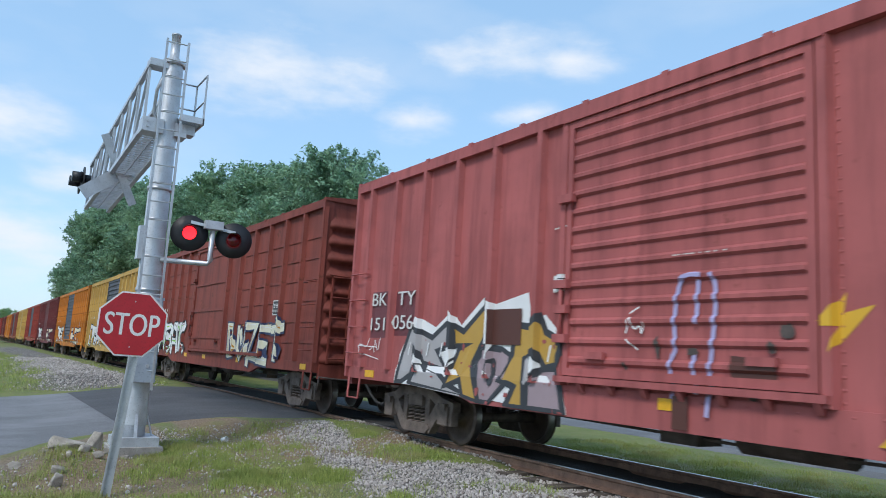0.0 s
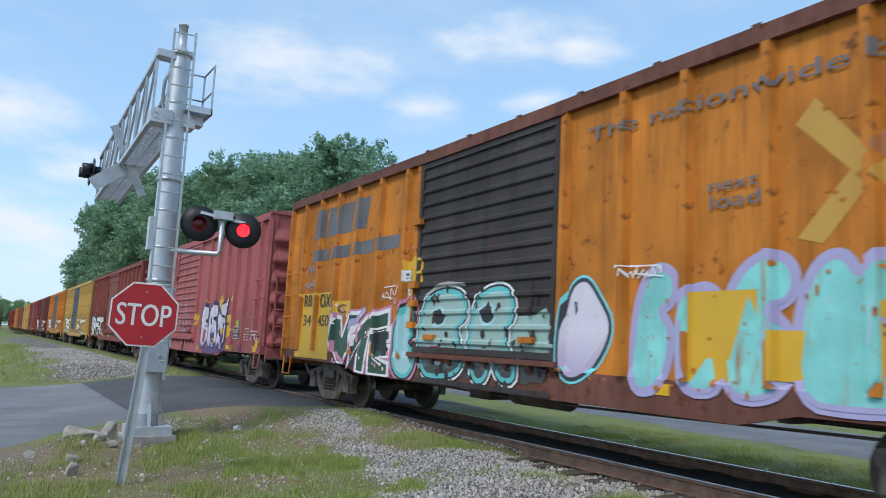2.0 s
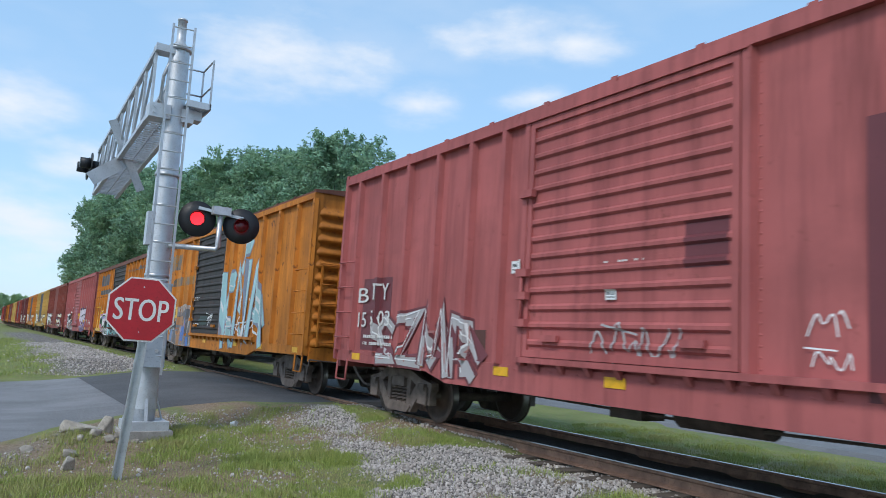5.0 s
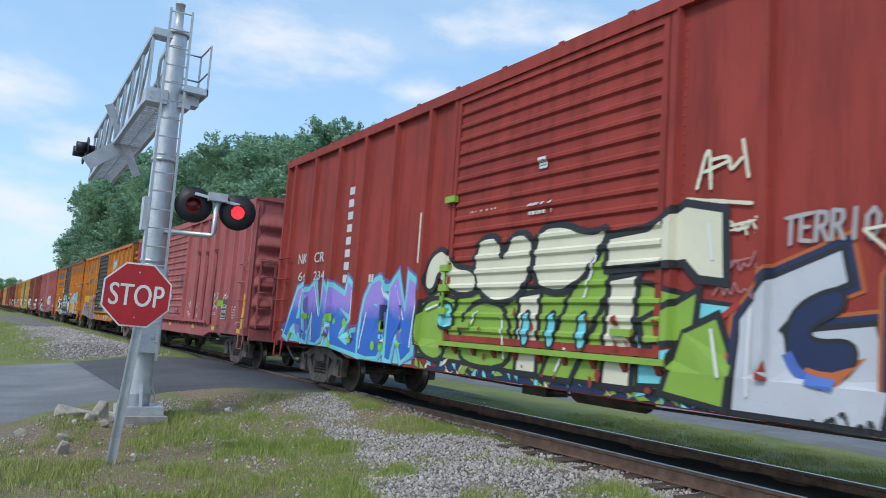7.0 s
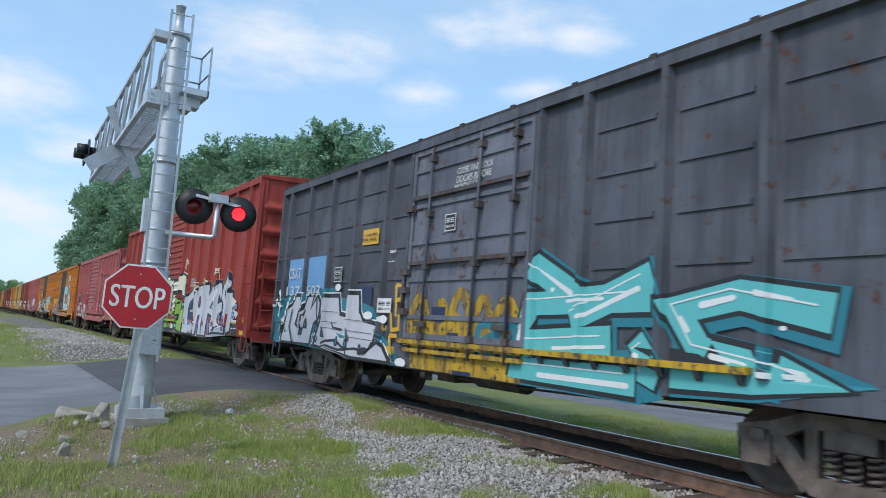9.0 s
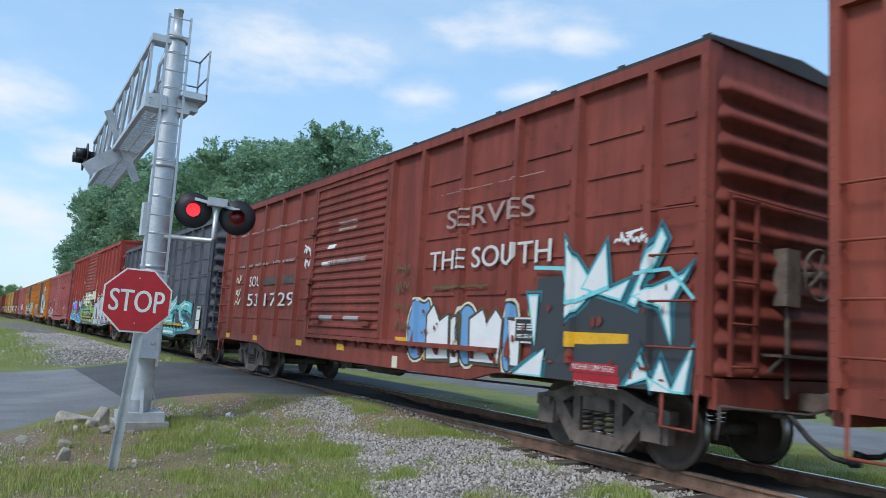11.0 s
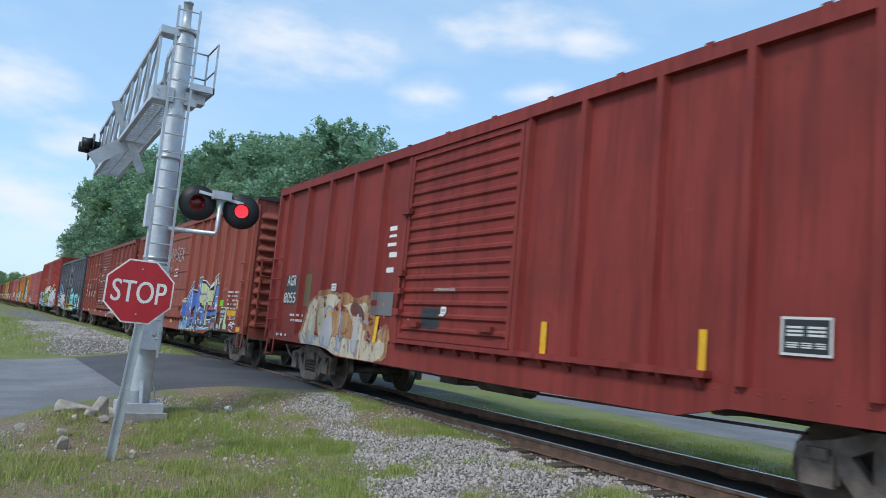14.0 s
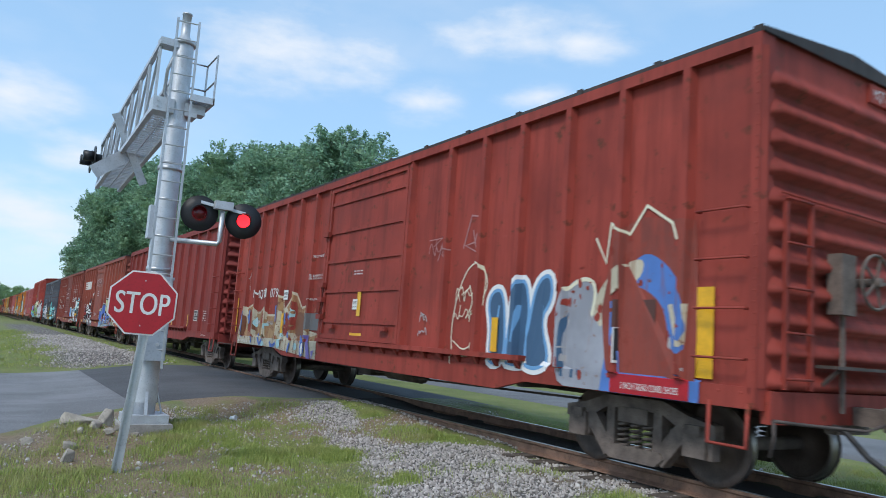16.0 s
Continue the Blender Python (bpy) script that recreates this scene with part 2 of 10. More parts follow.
HALF_W, POST = 1.505, 0.09      # side sheet; how far the posts stand out
WHEEL_R = 0.42


# ---- shared running gear ----
def make_running_gear():
    g = {}
    bm = bmesh.new()                     # a wheel: plate, rim and flange, turned about x
    lathe(bm, [(-0.07, 0.0), (-0.07, 0.1), (-0.025, 0.13), (-0.02, 0.33), (-0.06, 0.36), (-0.065, WHEEL_R - 0.01), (0.05, WHEEL_R),
               (0.06, WHEEL_R + 0.028), (0.075, WHEEL_R + 0.02), (0.075, 0.36), (0.03, 0.33), (0.02, 0.13), (0.07, 0.1), (0.07, 0.0)], 32)
    g["wheel"] = mesh_of("wheel", bm, M_WHEEL)
    bm = bmesh.new()                     # worn bright tread ring and rim face marks
    r = lathe(bm, [(-0.067, WHEEL_R - 0.035), (-0.069, WHEEL_R - 0.006), (-0.05, WHEEL_R + 0.002), (0.045, WHEEL_R + 0.004)], 32)
    g["tread"] = mesh_of("tread", bm, M_TREAD)
    bm = bmesh.new()
    rod(bm, (-1.0, 0, 0), (1.0, 0, 0), 0.075, 12)
    for sx in (-1, 1):
        rod(bm, (sx * 1.12, 0, 0), (sx * 0.98, 0, 0), 0.115, 14)
        for k in range(3):               # end-cap bolts
            a = k * math.tau / 3
            rod(bm, (sx * 1.145, 0.06 * math.cos(a), 0.06 * math.sin(a)), (sx * 1.1, 0.06 * math.cos(a), 0.06 * math.sin(a)), 0.02, 6)
    g["axle"] = mesh_of("axle", bm, M_TRUCK)
    bm = bmesh.new()                     # cast side frame in the (y, z) plane, at x = 0
    plate(bm, [(-1.10, 0.50), (-1.10, 0.64), (-0.76, 0.70), (-0.42, 0.82), (0.42, 0.82), (0.76, 0.70), (1.10, 0.64), (1.10, 0.50),
               (0.80, 0.50), (0.64, 0.56), (0.40, 0.68), (-0.40, 0.68), (-0.64, 0.56), (-0.80, 0.50)], -0.07, 0.07)
    for s in (-1, 1):
        bar(bm, (0, s * 0.72, 0.58), (0, s * 0.36, 0.17), 0.14, 0.19)
        bar(bm, (0, s * 0.35, 0.70), (0, s * 0.35, 0.20), 0.13, 0.12)
        bar(bm, (0, s * 1.0, 0.28), (0, s * 1.0, 0.58), 0.13, 0.13)
        bar(bm, (0, s * 0.74, 0.32), (0, s * 0.74, 0.54), 0.12, 0.08)
    plate(bm, [(-0.46, 0.20), (-0.34, 0.10), (0.34, 0.10), (0.46, 0.20), (0.40, 0.26), (-0.40, 0.26)], -0.09, 0.09)
    g["side_frame"] = mesh_of("side_frame", bm, M_TRUCK)
    bm = bmesh.new()
    for yy in (-0.19, 0.0, 0.19):        # coil springs, a helix each
        tube(bm, [(0.062 * math.cos(a), yy + 0.062 * math.sin(a), 0.23 + 0.30 * a / (5 * math.tau)) for a in np.linspace(0, 5 * math.tau, 50)], 0.018, 5)
    g["spring"] = mesh_of("spring", bm, M_TRUCK)
    bm = bmesh.new()
    bx(bm, -1.15, 1.15, -0.22, 0.22, 0.53, 0.70)
    bx(bm, -0.5, 0.5, -0.35, 0.35, 0.60, 0.80)
    g["bolster"] = mesh_of("bolster", bm, M_TRUCK)
    bm = bmesh.new()
    bx(bm, -0.09, 0.09, -0.14, 0.14, -0.13, 0.15)
    bx(bm, -0.12, 0.12, -0.10, 0.10, 0.10, 0.20)
    g["bearing"] = mesh_of("bearing_box", bm, M_TRUCK)
    bm = bmesh.new()                     # coupler: shank, head and knuckle; y forwards
    bx(bm, -0.09, 0.09, -0.5, 0.42, 0.76, 0.94)
    plate(bm, [(0.36, 0.70), (0.36, 1.0), (0.58, 1.02), (0.76, 0.96), (0.76, 0.74), (0.58, 0.68)], -0.19, 0.02)
    plate(bm, [(0.40, 0.74), (0.40, 0.97), (0.62, 0.98), (0.70, 0.92), (0.70, 0.78), (0.62, 0.73)], 0.02, 0.20)
    rod(bm, (0.12, 0.60, 0.66), (0.12, 0.60, 1.04), 0.05, 8)
    bx(bm, -0.3, 0.3, -0.12, 0.02, 0.66, 1.05)
    g["coupler"] = mesh_of("coupler", bm, M_TRUCK)
    bm = bmesh.new()
    tube(bm, [(0.42, -0.1, 0.78), (0.42, 0.15, 0.72), (0.38, 0.35, 0.50), (0.34, 0.55, 0.36), (0.30, 0.74, 0.33)], 0.03, 8)
    rod(bm, (0.30, 0.70, 0.33), (0.29, 0.80, 0.35), 0.045, 8)
    g["air_hose"] = mesh_of("air_hose", bm, M_HOSE)
    bm = bmesh.new()                     # brake wheel with spokes, turned about y
    tube(bm, [(0.27 * math.cos(a), 0, 0.27 * math.sin(a)) for a in np.linspace(0, math.tau, 29)], 0.017, 6)
    for k in range(5):
        a = k * math.tau / 5
        bar(bm, (0, 0, 0), (0.27 * math.cos(a), 0, 0.27 * math.sin(a)), 0.03, 0.015, (0, 1, 0))
    rod(bm, (0, -0.05, 0), (0, 0.22, 0), 0.045, 10)
    g["brake_wheel"] = mesh_of("brake_wheel", bm, M_TRUCK)
    bm = bmesh.new()
    bx(bm, -0.006, 0.0, -0.16, 0.16, -0.06, 0.06)
    g["reflector"] = mesh_of("reflector", bm, M_YELLOW)
    return g


GEAR = make_running_gear()
WHEELSETS = {1: [], -1: []}


def add_truck(car, y):
    truck = part("truck", GEAR["bolster"], None, car, "grimy cast-steel freight truck", pose(0, y, 0))
    for sx in (-1, 1):
        part("side_frame", GEAR["side_frame"], None, truck, m=pose(sx * 1.06, 0, 0))
        part("spring", GEAR["spring"], None, truck, m=pose(sx * 1.06, 0, 0))
        for sy in (-1, 1):
            part("bearing_box", GEAR["bearing"], None, truck, m=pose(sx * 1.08, sy * 0.865, WHEEL_R))
    for sy in (-1, 1):
        ws = part("wheelset", GEAR["axle"], None, truck, "steel wheelset with bright worn treads", pose(0, sy * 0.865, WHEEL_R))
        WHEELSETS[sy].append(ws)
    return truck


def wheelset_mesh():
    """Axle, two wheels and their bright treads as one turning piece."""
    bm = bmesh.new()
    me = bpy.data.meshes.new("wheelset")
    src = [(GEAR["axle"], Matrix(), 0)]
    for sx in (-1, 1):
        m = pose(sx * 0.755, 0, 0) @ Matrix.Diagonal((-sx * -1.0, 1, 1, 1))
        src += [(GEAR["wheel"], m, 1), (GEAR["tread"], m, 2)]
    for data, m, slot in src:
        n0, f0 = len(bm.verts), len(bm.faces)
        bm.from_mesh(data)
        bm.verts.ensure_lookup_table()
        bm.faces.ensure_lookup_table()
        for v in bm.verts[n0:]:
            v.co = m @ v.co
        for f in bm.faces[f0:]:
            f.material_index = slot
    bmesh.ops.recalc_face_normals(bm, faces=bm.faces)
    bm.to_mesh(me)
    bm.free()
    for mat in (M_TRUCK, M_WHEEL, M_TREAD):
        me.materials.append(mat)
    return me


GEAR["axle"] = wheelset_mesh()


# ---- boxcars ----
class Side:
    """The relief of a car's near side: posts by y, door ribs by z."""

    def __init__(self, length, door, panels, z0, eave, ribs, posts=None, least=0.0):
        self.L, self.door, self.z0, self.eave = length, door, z0, eave
        half = length / 2
        f = np.linspace(half - 0.05, door[0] + 0.07, panels + 1)
        r = np.linspace(door[1] - 0.07, -half + 0.05, panels + 1)
        self.posts = [f[0], f[-1], r[0], r[-1], *posts] if posts else [*f, *r]
        self.least = least
        ys, vs = [], []
        for p in sorted(self.posts):
            ys += [p - 0.075, p - 0.045, p + 0.045, p + 0.075]
            vs += [0, POST, POST, 0]
        self.ys, self.vs = np.array(ys), np.array(vs)
        self.dz0, self.dz1 = z0 + 0.12, eave - 0.16
        zs, dv = [self.dz0], [0.05]
        for z in ribs:
            zs += [z - 0.05, z - 0.02, z + 0.02, z + 0.05]
            dv += [0.05, 0.085, 0.085, 0.05]
        zs.append(self.dz1)
        dv.append(0.05)
        self.zs, self.dv = np.array(zs), np.array(dv)

    def foot(self, y):
        """The lower edge of the sill, which drops between the trucks."""
        return self.z0 - float(np.interp(abs(y), (self.L / 2 - 4.0, self.L / 2 - 3.4), (0.345, 0.205)))

    def depth(self, y, z):
        if self.door[1] - 0.001 <= y <= self.door[0] + 0.001 and self.dz0 <= z <= self.dz1:
            return float(np.interp(z, self.zs, self.dv))
        if z < self.z0:
            return 0.035
        return max(self.least, float(np.interp(y, self.ys, self.vs)))


def drape(bm, side, lift):
    """Cut a flat (y, z) drawing at the posts and ribs and lay it on the side, lift metres proud."""
    ys = [v.co.y for v in bm.verts]
    zs = [v.co.z for v in bm.verts]
    if not ys:
        return
    lo, hi, zlo, zhi = min(ys), max(ys), min(zs), max(zs)
    cuts = [(y, (0, 1, 0), 1) for y in (*side.ys, side.door[0] + 0.0015, side.door[1] - 0.0015) if lo < y < hi]
    if lo < side.door[0] and hi > side.door[1]:
        cuts += [(z, (0, 0, 1), 2) for z in side.zs if zlo < z < zhi]
    if zlo < side.z0 < zhi:
        cuts.append((side.z0 - 0.0005, (0, 0, 1), 2))
    for c, no, ax in cuts:
        co = (0, c, 0) if ax == 1 else (0, 0, c)
        bmesh.ops.bisect_plane(bm, geom=bm.verts[:] + bm.edges[:] + bm.faces[:], plane_co=co, plane_no=no, dist=1e-5)
    # split faces that straddle a step so that each takes the depth at its own middle
    bmesh.ops.split_edges(bm, edges=bm.edges)
    for f in bm.faces:
        c = f.calc_center_median()
        e = 2e-5
        for v in f.verts:
            y, z = v.co.y + (c.y - v.co.y) * e, v.co.z + (c.z - v.co.z) * e
            v.co.x = -(HALF_W + side.depth(y, z) + lift + v.co.x)
    bmesh.ops.remove_doubles(bm, verts=bm.verts[:], dist=2e-5)


def letter_mesh(body, size, spacing=1.0, shear=0.0):
    cu = bpy.data.curves.new("lettering", "FONT")
    cu.body, cu.size, cu.shear, cu.space_character, cu.fill_mode, cu.resolution_u = body, size, shear, spacing, "FRONT", 4
    ob = bpy.data.objects.new("lettering", cu)
    me = bpy.data.meshes.new_from_object(ob)
    bpy.data.objects.remove(ob)
    bpy.data.curves.remove(cu)
    return me


def lettering(car, side, body, y, z, cap, width, material=None, lift=0.0262):
    """Stencilled words that start at y and run towards -y, with their foot at z, made to a cap height and a width."""
    me = letter_mesh(body, 1.0)
    bm = bmesh.new()
    bm.from_mesh(me)
    bpy.data.meshes.remove(me)
    us, ws = [v.co.x for v in bm.verts], [v.co.y for v in bm.verts]
    lo, su, sw = min(us), width / (max(us) - min(us)), cap / 0.72
    tmp = bpy.data.meshes.new("tmp")
    for v in bm.verts:
        v.co = (0, y - (v.co.x - lo) * su, z + v.co.y * sw)
    bm.to_mesh(tmp)
    for k, d in enumerate((cap * 0.018, -cap * 0.018)):   # heavier strokes
        n0 = len(bm.verts)
        bm.from_mesh(tmp)
        bm.verts.ensure_lookup_table()
        for v in bm.verts[n0:]:
            v.co.y += d
            v.co.x += 0.0004 * (k + 1)
    bpy.data.meshes.remove(tmp)
    drape(bm, side, lift)
    return part("lettering", bm, material or M_LETTER, car)


def decal(car, side, y0, y1, z0, z1, material, name="painted_panel", lift=0.002, label=""):
    bm = bmesh.new()
    z0 = max(z0, side.foot(y0))
    quad(bm, [(0, y0, z0), (0, y1, z0), (0, y1, z1), (0, y0, z1)])
    drape(bm, side, lift)
    return part(name, bm, material, car, label)


def end_sheet(bm, y, sgn, z0, eave, peak, ribs, flat=False):
    """A pressed steel end with rounded ribs that stand out from it."""
    zs = []
    step = (eave - 0.25 - z0) / ribs
    for k in range(ribs):
        for j in range(8):
            s = j / 8
            d = 0.13 * (min(1.0, s / 0.14) if s < 0.3 else max(0.0, 1 - (s - 0.3) / 0.5))
            if flat:                                   # narrow ledges between broad sunk panels
                d = (0.0, 0.11, 0.11, 0.02, 0.0, 0.0, 0.0, 0.0)[j]
            zs.append((z0 + (k + s) * step, d))
    zs.append((eave - 0.25, 0.0))
    w = HALF_W - 0.03
    prev = None
    for z, d in zs:
        row = [bm.verts.new((-w, y, z)), bm.verts.new((-w + 0.12, y + sgn * d, z)), bm.verts.new((w - 0.12, y + sgn * d, z)), bm.verts.new((w, y, z))]
        if prev:
            for i in range(3):
                f = bm.faces.new((prev[i], prev[i + 1], row[i + 1], row[i]))
                f.smooth = True
        prev = row
    top = [bm.verts.new((-w, y, eave)), bm.verts.new((0, y, eave + peak)), bm.verts.new((w, y, eave))]
    bm.faces.new((prev[0], prev[1], prev[2], prev[3], top[2], top[1], top[0]))


def rungs(car, material, pts, name="grab_iron"):
    """Bent grab irons: each from p to q, standing off by the vector o."""
    for p, q, o in pts:
        bm = bmesh.new()
        p, q, o = Vector(p), Vector(q), Vector(o)
        tube(bm, [p, p + o, q + o, q], 0.013, 6)
        part(name, bm, material, car)


def boxcar(spec):
    L, eave, z0 = spec["len"], spec.get("eave", 4.47), spec.get("z0", 1.08)
    door, mat = spec.get("door", (1.9, -1.38)), spec["mat"]
    half = L / 2
    dmat = spec.get("door_mat", mat)
    car = thing("boxcar", pose(TRACK_X, 0, 0), spec["label"], "boxcar", "freight train boxcars")
    if spec.get("door_kind", "ribbed") == "ribbed":
        n = spec.get("ribs", 13)
        a, b = z0 + 0.30, eave - 0.42
        ribs = [z for z in np.linspace(a, b, n)]
    else:
        ribs = []
    side = Side(L, door, spec.get("panels", 7), z0, eave, ribs, spec.get("posts"), 0.023 if spec.get("beads") else 0.0)

    bm = bmesh.new()                                    # shell
    bx(bm, -HALF_W, HALF_W, -half + 0.04, half - 0.04, z0, eave - 0.02)
    part("body", bm, mat, car)
    bm = bmesh.new()
    bx(bm, -POST, 0, -0.045, 0.045, z0, eave - 0.13)
    for v in bm.verts:
        if abs(v.co.x) < 0.001:
            v.co.y *= 1.65
    post = mesh_of("side_post", bm, mat)
    for y in side.posts:
        part("side_post", post, None, car, m=pose(-HALF_W, y, 0))
        part("side_post", post, None, car, m=pose(HALF_W, y, 0, 0, 0, 180))
    if spec.get("beads"):
        ys = sorted(side.posts, reverse=True)
        for a, b in zip(ys[:-1], ys[1:]):
            if a > door[0] - 0.2 > b or a < door[0] or b > door[0]:
                if door[1] - 0.2 < a <= door[0] + 0.1 and b < door[0]:
                    continue
                if a - b < 0.6:
                    continue
                for z in spec["beads"]:
                    bm = bmesh.new()
                    bx(bm, -HALF_W - 0.022, -HALF_W, b + 0.16, a - 0.16, z - 0.03, z + 0.03)
                    part("panel_bead", bm, mat, car)
    bm = bmesh.new()                                    # eave rail along each side
    for sx in (-1, 1):
        bx(bm, min(sx * (HALF_W - 0.03), sx * (HALF_W + POST)), max(sx * (HALF_W - 0.03), sx * (HALF_W + POST)), -half, half, eave - 0.13, eave)
    part("top_chord", bm, spec.get("chord", mat), car)
    bm = bmesh.new()                                    # sill with the centre drop
    for sx in (-1, 1):
        xs = (sx * (HALF_W - 0.05), sx * (HALF_W + 0.03))
        plate(bm, [(-half, z0 - 0.20), (-half, z0), (half, z0), (half, z0 - 0.20), (half - 3.4, z0 - 0.22), (half - 4.0, z0 - 0.36), (-half + 4.0, z0 - 0.36), (-half + 3.4, z0 - 0.22)], min(xs), max(xs))
    part("side_sill", bm, spec.get("sill", mat), car)
    bm = bmesh.new()                                    # underframe
    bx(bm, -0.28, 0.28, -half + 0.1, half - 0.1, 0.72, z0)
    bx(bm, -1.4, 1.4, -half + 0.1, half - 0.1, z0 - 0.10, z0 - 0.02)
    for yy in np.linspace(-half + 3.6, half - 3.6, 7):
        bx(bm, -1.42, 1.42, yy - 0.06, yy + 0.06, z0 - 0.30, z0 - 0.05)
    rod(bm, (-0.75, -0.9, 0.72), (-0.75, 0.2, 0.72), 0.2, 14)
    bx(bm, -1.0, -0.6, 0.6, 1.1, 0.55, 0.85)
    bar(bm, (-0.9, 0.2, 0.62), (-0.9, half - 3.0, 0.70), 0.03)
    bar(bm, (-0.9, -0.9, 0.62), (-0.9, -half + 3.0, 0.70), 0.03)
    part("underframe", bm, M_STEEL, car)
    rmat = spec.get("roof", mat)
    bm = bmesh.new()                                    # ridged roof with seams
    pk = spec.get("peak", 0.14)
    w = HALF_W + 0.07
    v = [[bm.verts.new((x, y, z)) for x, z in ((-w, eave + 0.002), (-w, eave + 0.055), (0, eave + 0.055 + pk), (w, eave + 0.055), (w, eave + 0.002))] for y in (-half - 0.02, half + 0.02)]
    for i in range(4):
        bm.faces.new((v[0][i], v[0][i + 1], v[1][i + 1], v[1][i]))
    bm.faces.new(v[0])
    bm.faces.new(v[1][::-1])
    n = max(6, round(L / 1.22))
    for k in range(n + 1):
        y = -half + 0.05 + k * (L - 0.1) / n
        for sx in (-1, 1):
            bar(bm, (sx * (w - 0.01), y, eave + 0.06), (0, y, eave + 0.062 + pk), 0.05, 0.034)
            bx(bm, sx * w - 0.012, sx * w + 0.012, y - 0.05, y + 0.05, eave + 0.004, eave + 0.075)
    part("roof", bm, rmat, car)
    for sgn in (-1, 1):
        bm = bmesh.new()
        end_sheet(bm, sgn * (half - 0.03), sgn, z0 - 0.02, eave, pk, spec.get("end_ribs", 7), spec.get("end_flat", False))
        part("end_panel", bm, mat, car, "pressed steel end with horizontal ribs")
        for sx in (-1, 1):
            bm = bmesh.new()
            bx(bm, min(sx * 1.38, sx * (HALF_W + 0.088)), max(sx * 1.38, sx * (HALF_W + 0.088)), sgn * half - 0.06 * (sgn > 0), sgn * half + 0.06 * (sgn < 0), z0 - 0.18, eave - 0.005)
            part("corner_post", bm, mat, car)
        bm = bmesh.new()
        bx(bm, -1.45, 1.45, sgn * half - 0.05, sgn * half + 0.05, z0 - 0.32, z0 - 0.02)
        part("end_sill", bm, mat, car)
        part("coupler", GEAR["coupler"], None, car, "knuckle coupler", pose(0, sgn * half, 0, 0, 0, 0 if sgn > 0 else 180))
        part("air_hose", GEAR["air_hose"], None, car, m=pose(0, sgn * half, 0, 0, 0, 0 if sgn > 0 else 180))
        add_truck(car, sgn * (half - 1.87))
    # grab irons by the corners of the near side, a ladder and a platform on the ends
    for sgn in (-1, 1):
        y1, y2 = sgn * (half - 0.12), sgn * (half - 0.66)
        rungs(car, mat, [((-HALF_W - 0.06, y1, z), (-HALF_W - 0.06, y2, z), (-0.09, 0, 0)) for z in (z0 + 0.25, z0 + 0.72, z0 + 1.2, z0 + 1.68)])
        ye = sgn * (half + 0.10)
        bm = bmesh.new()
        for x in (-1.32, -0.92):
            bx(bm, x - 0.02, x + 0.02, ye - 0.02, ye + 0.02, z0 + 0.0, z0 + 1.75)
        part("ladder_rail", bm, mat, car)
        rungs(car, mat, [((-1.32, ye, z), (-0.92, ye, z), (0, sgn * 0.03, 0)) for z in np.arange(z0 + 0.1, z0 + 1.8, 0.42)], "ladder_rung")
        bm = bmesh.new()
        tube(bm, [(-HALF_W - 0.03, y1, z0 - 0.15), (-HALF_W - 0.05, y1, z0 - 0.55), (-HALF_W - 0.05, y1 - sgn * 0.42, z0 - 0.55), (-HALF_W - 0.03, y1 - sgn * 0.42, z0 - 0.15)], 0.022, 6)
        part("sill_step", bm, mat, car)
        bm = bmesh.new()
        tube(bm, [(-1.4, ye, z0 + 1.83), (-0.6, ye + sgn * 0.03, z0 + 1.80), (1.4, ye, z0 + 1.80)], 0.012, 6)
        part("end_handrail", bm, mat, car)
    bm = bmesh.new()                                    # brake gear on the trailing end
    ye = -half
    bx(bm, -0.55, -0.30, ye - 0.20, ye - 0.05, z0 + 0.75, z0 + 1.35)
    bar(bm, (-0.42, ye - 0.13, z0 + 0.8), (-0.42, ye - 0.13, z0 - 0.2), 0.035)
    part("brake_housing", bm, M_TRUCK, car)
    part("brake_wheel", GEAR["brake_wheel"], None, car, m=pose(-0.12, ye - 0.30, z0 + 1.10))
    bm = bmesh.new()
    bx(bm, -0.75, 0.75, ye - 0.28, ye - 0.05, z0 + 0.22, z0 + 0.25)
    for x in (-0.7, 0.7):
        bar(bm, (x, ye - 0.05, z0 + 0.02), (x, ye - 0.26, z0 + 0.22), 0.03)
    part("brake_platform", bm, M_STEEL, car)
    bm = bmesh.new()
    tube(bm, [(-1.45, ye - 0.08, z0 - 0.28), (-1.2, ye - 0.14, z0 - 0.30), (-0.4, ye - 0.35, z0 - 0.34), (-0.1, ye - 0.55, z0 - 0.20)], 0.017, 6)
    tube(bm, [(-1.45, ye - 0.08, z0 - 0.28), (-1.47, ye - 0.10, z0 - 0.42), (-1.47, ye - 0.06, z0 - 0.60)], 0.017, 6)
    part("uncoupling_lever", bm, M_STEEL, car)
    # the door
    d0, d1 = door
    leaves = []
    for sx in (1, -1):
        bm = bmesh.new()
        if ribs:
            zs, dv = side.zs, side.dv
            prev = None
            for z, d in zip(zs, dv):
                row = [bm.verts.new((sx * (HALF_W + 0.05), d1, z)), bm.verts.new((sx * (HALF_W + 0.05), d1 + 0.06, z)), bm.verts.new((sx * (HALF_W + d), d1 + 0.10, z)),
                       bm.verts.new((sx * (HALF_W + d), d0 - 0.10, z)), bm.verts.new((sx * (HALF_W + 0.05), d0 - 0.06, z)), bm.verts.new((sx * (HALF_W + 0.05), d0, z))]
                if prev:
                    for i in range(5):
                        bm.faces.new((prev[i], prev[i + 1], row[i + 1], row[i]))
                prev = row
        x0, x1 = sorted((sx * (HALF_W - 0.01), sx * (HALF_W + 0.046)))
        bx(bm, x0, x1, d1, d0, side.dz0, side.dz1)
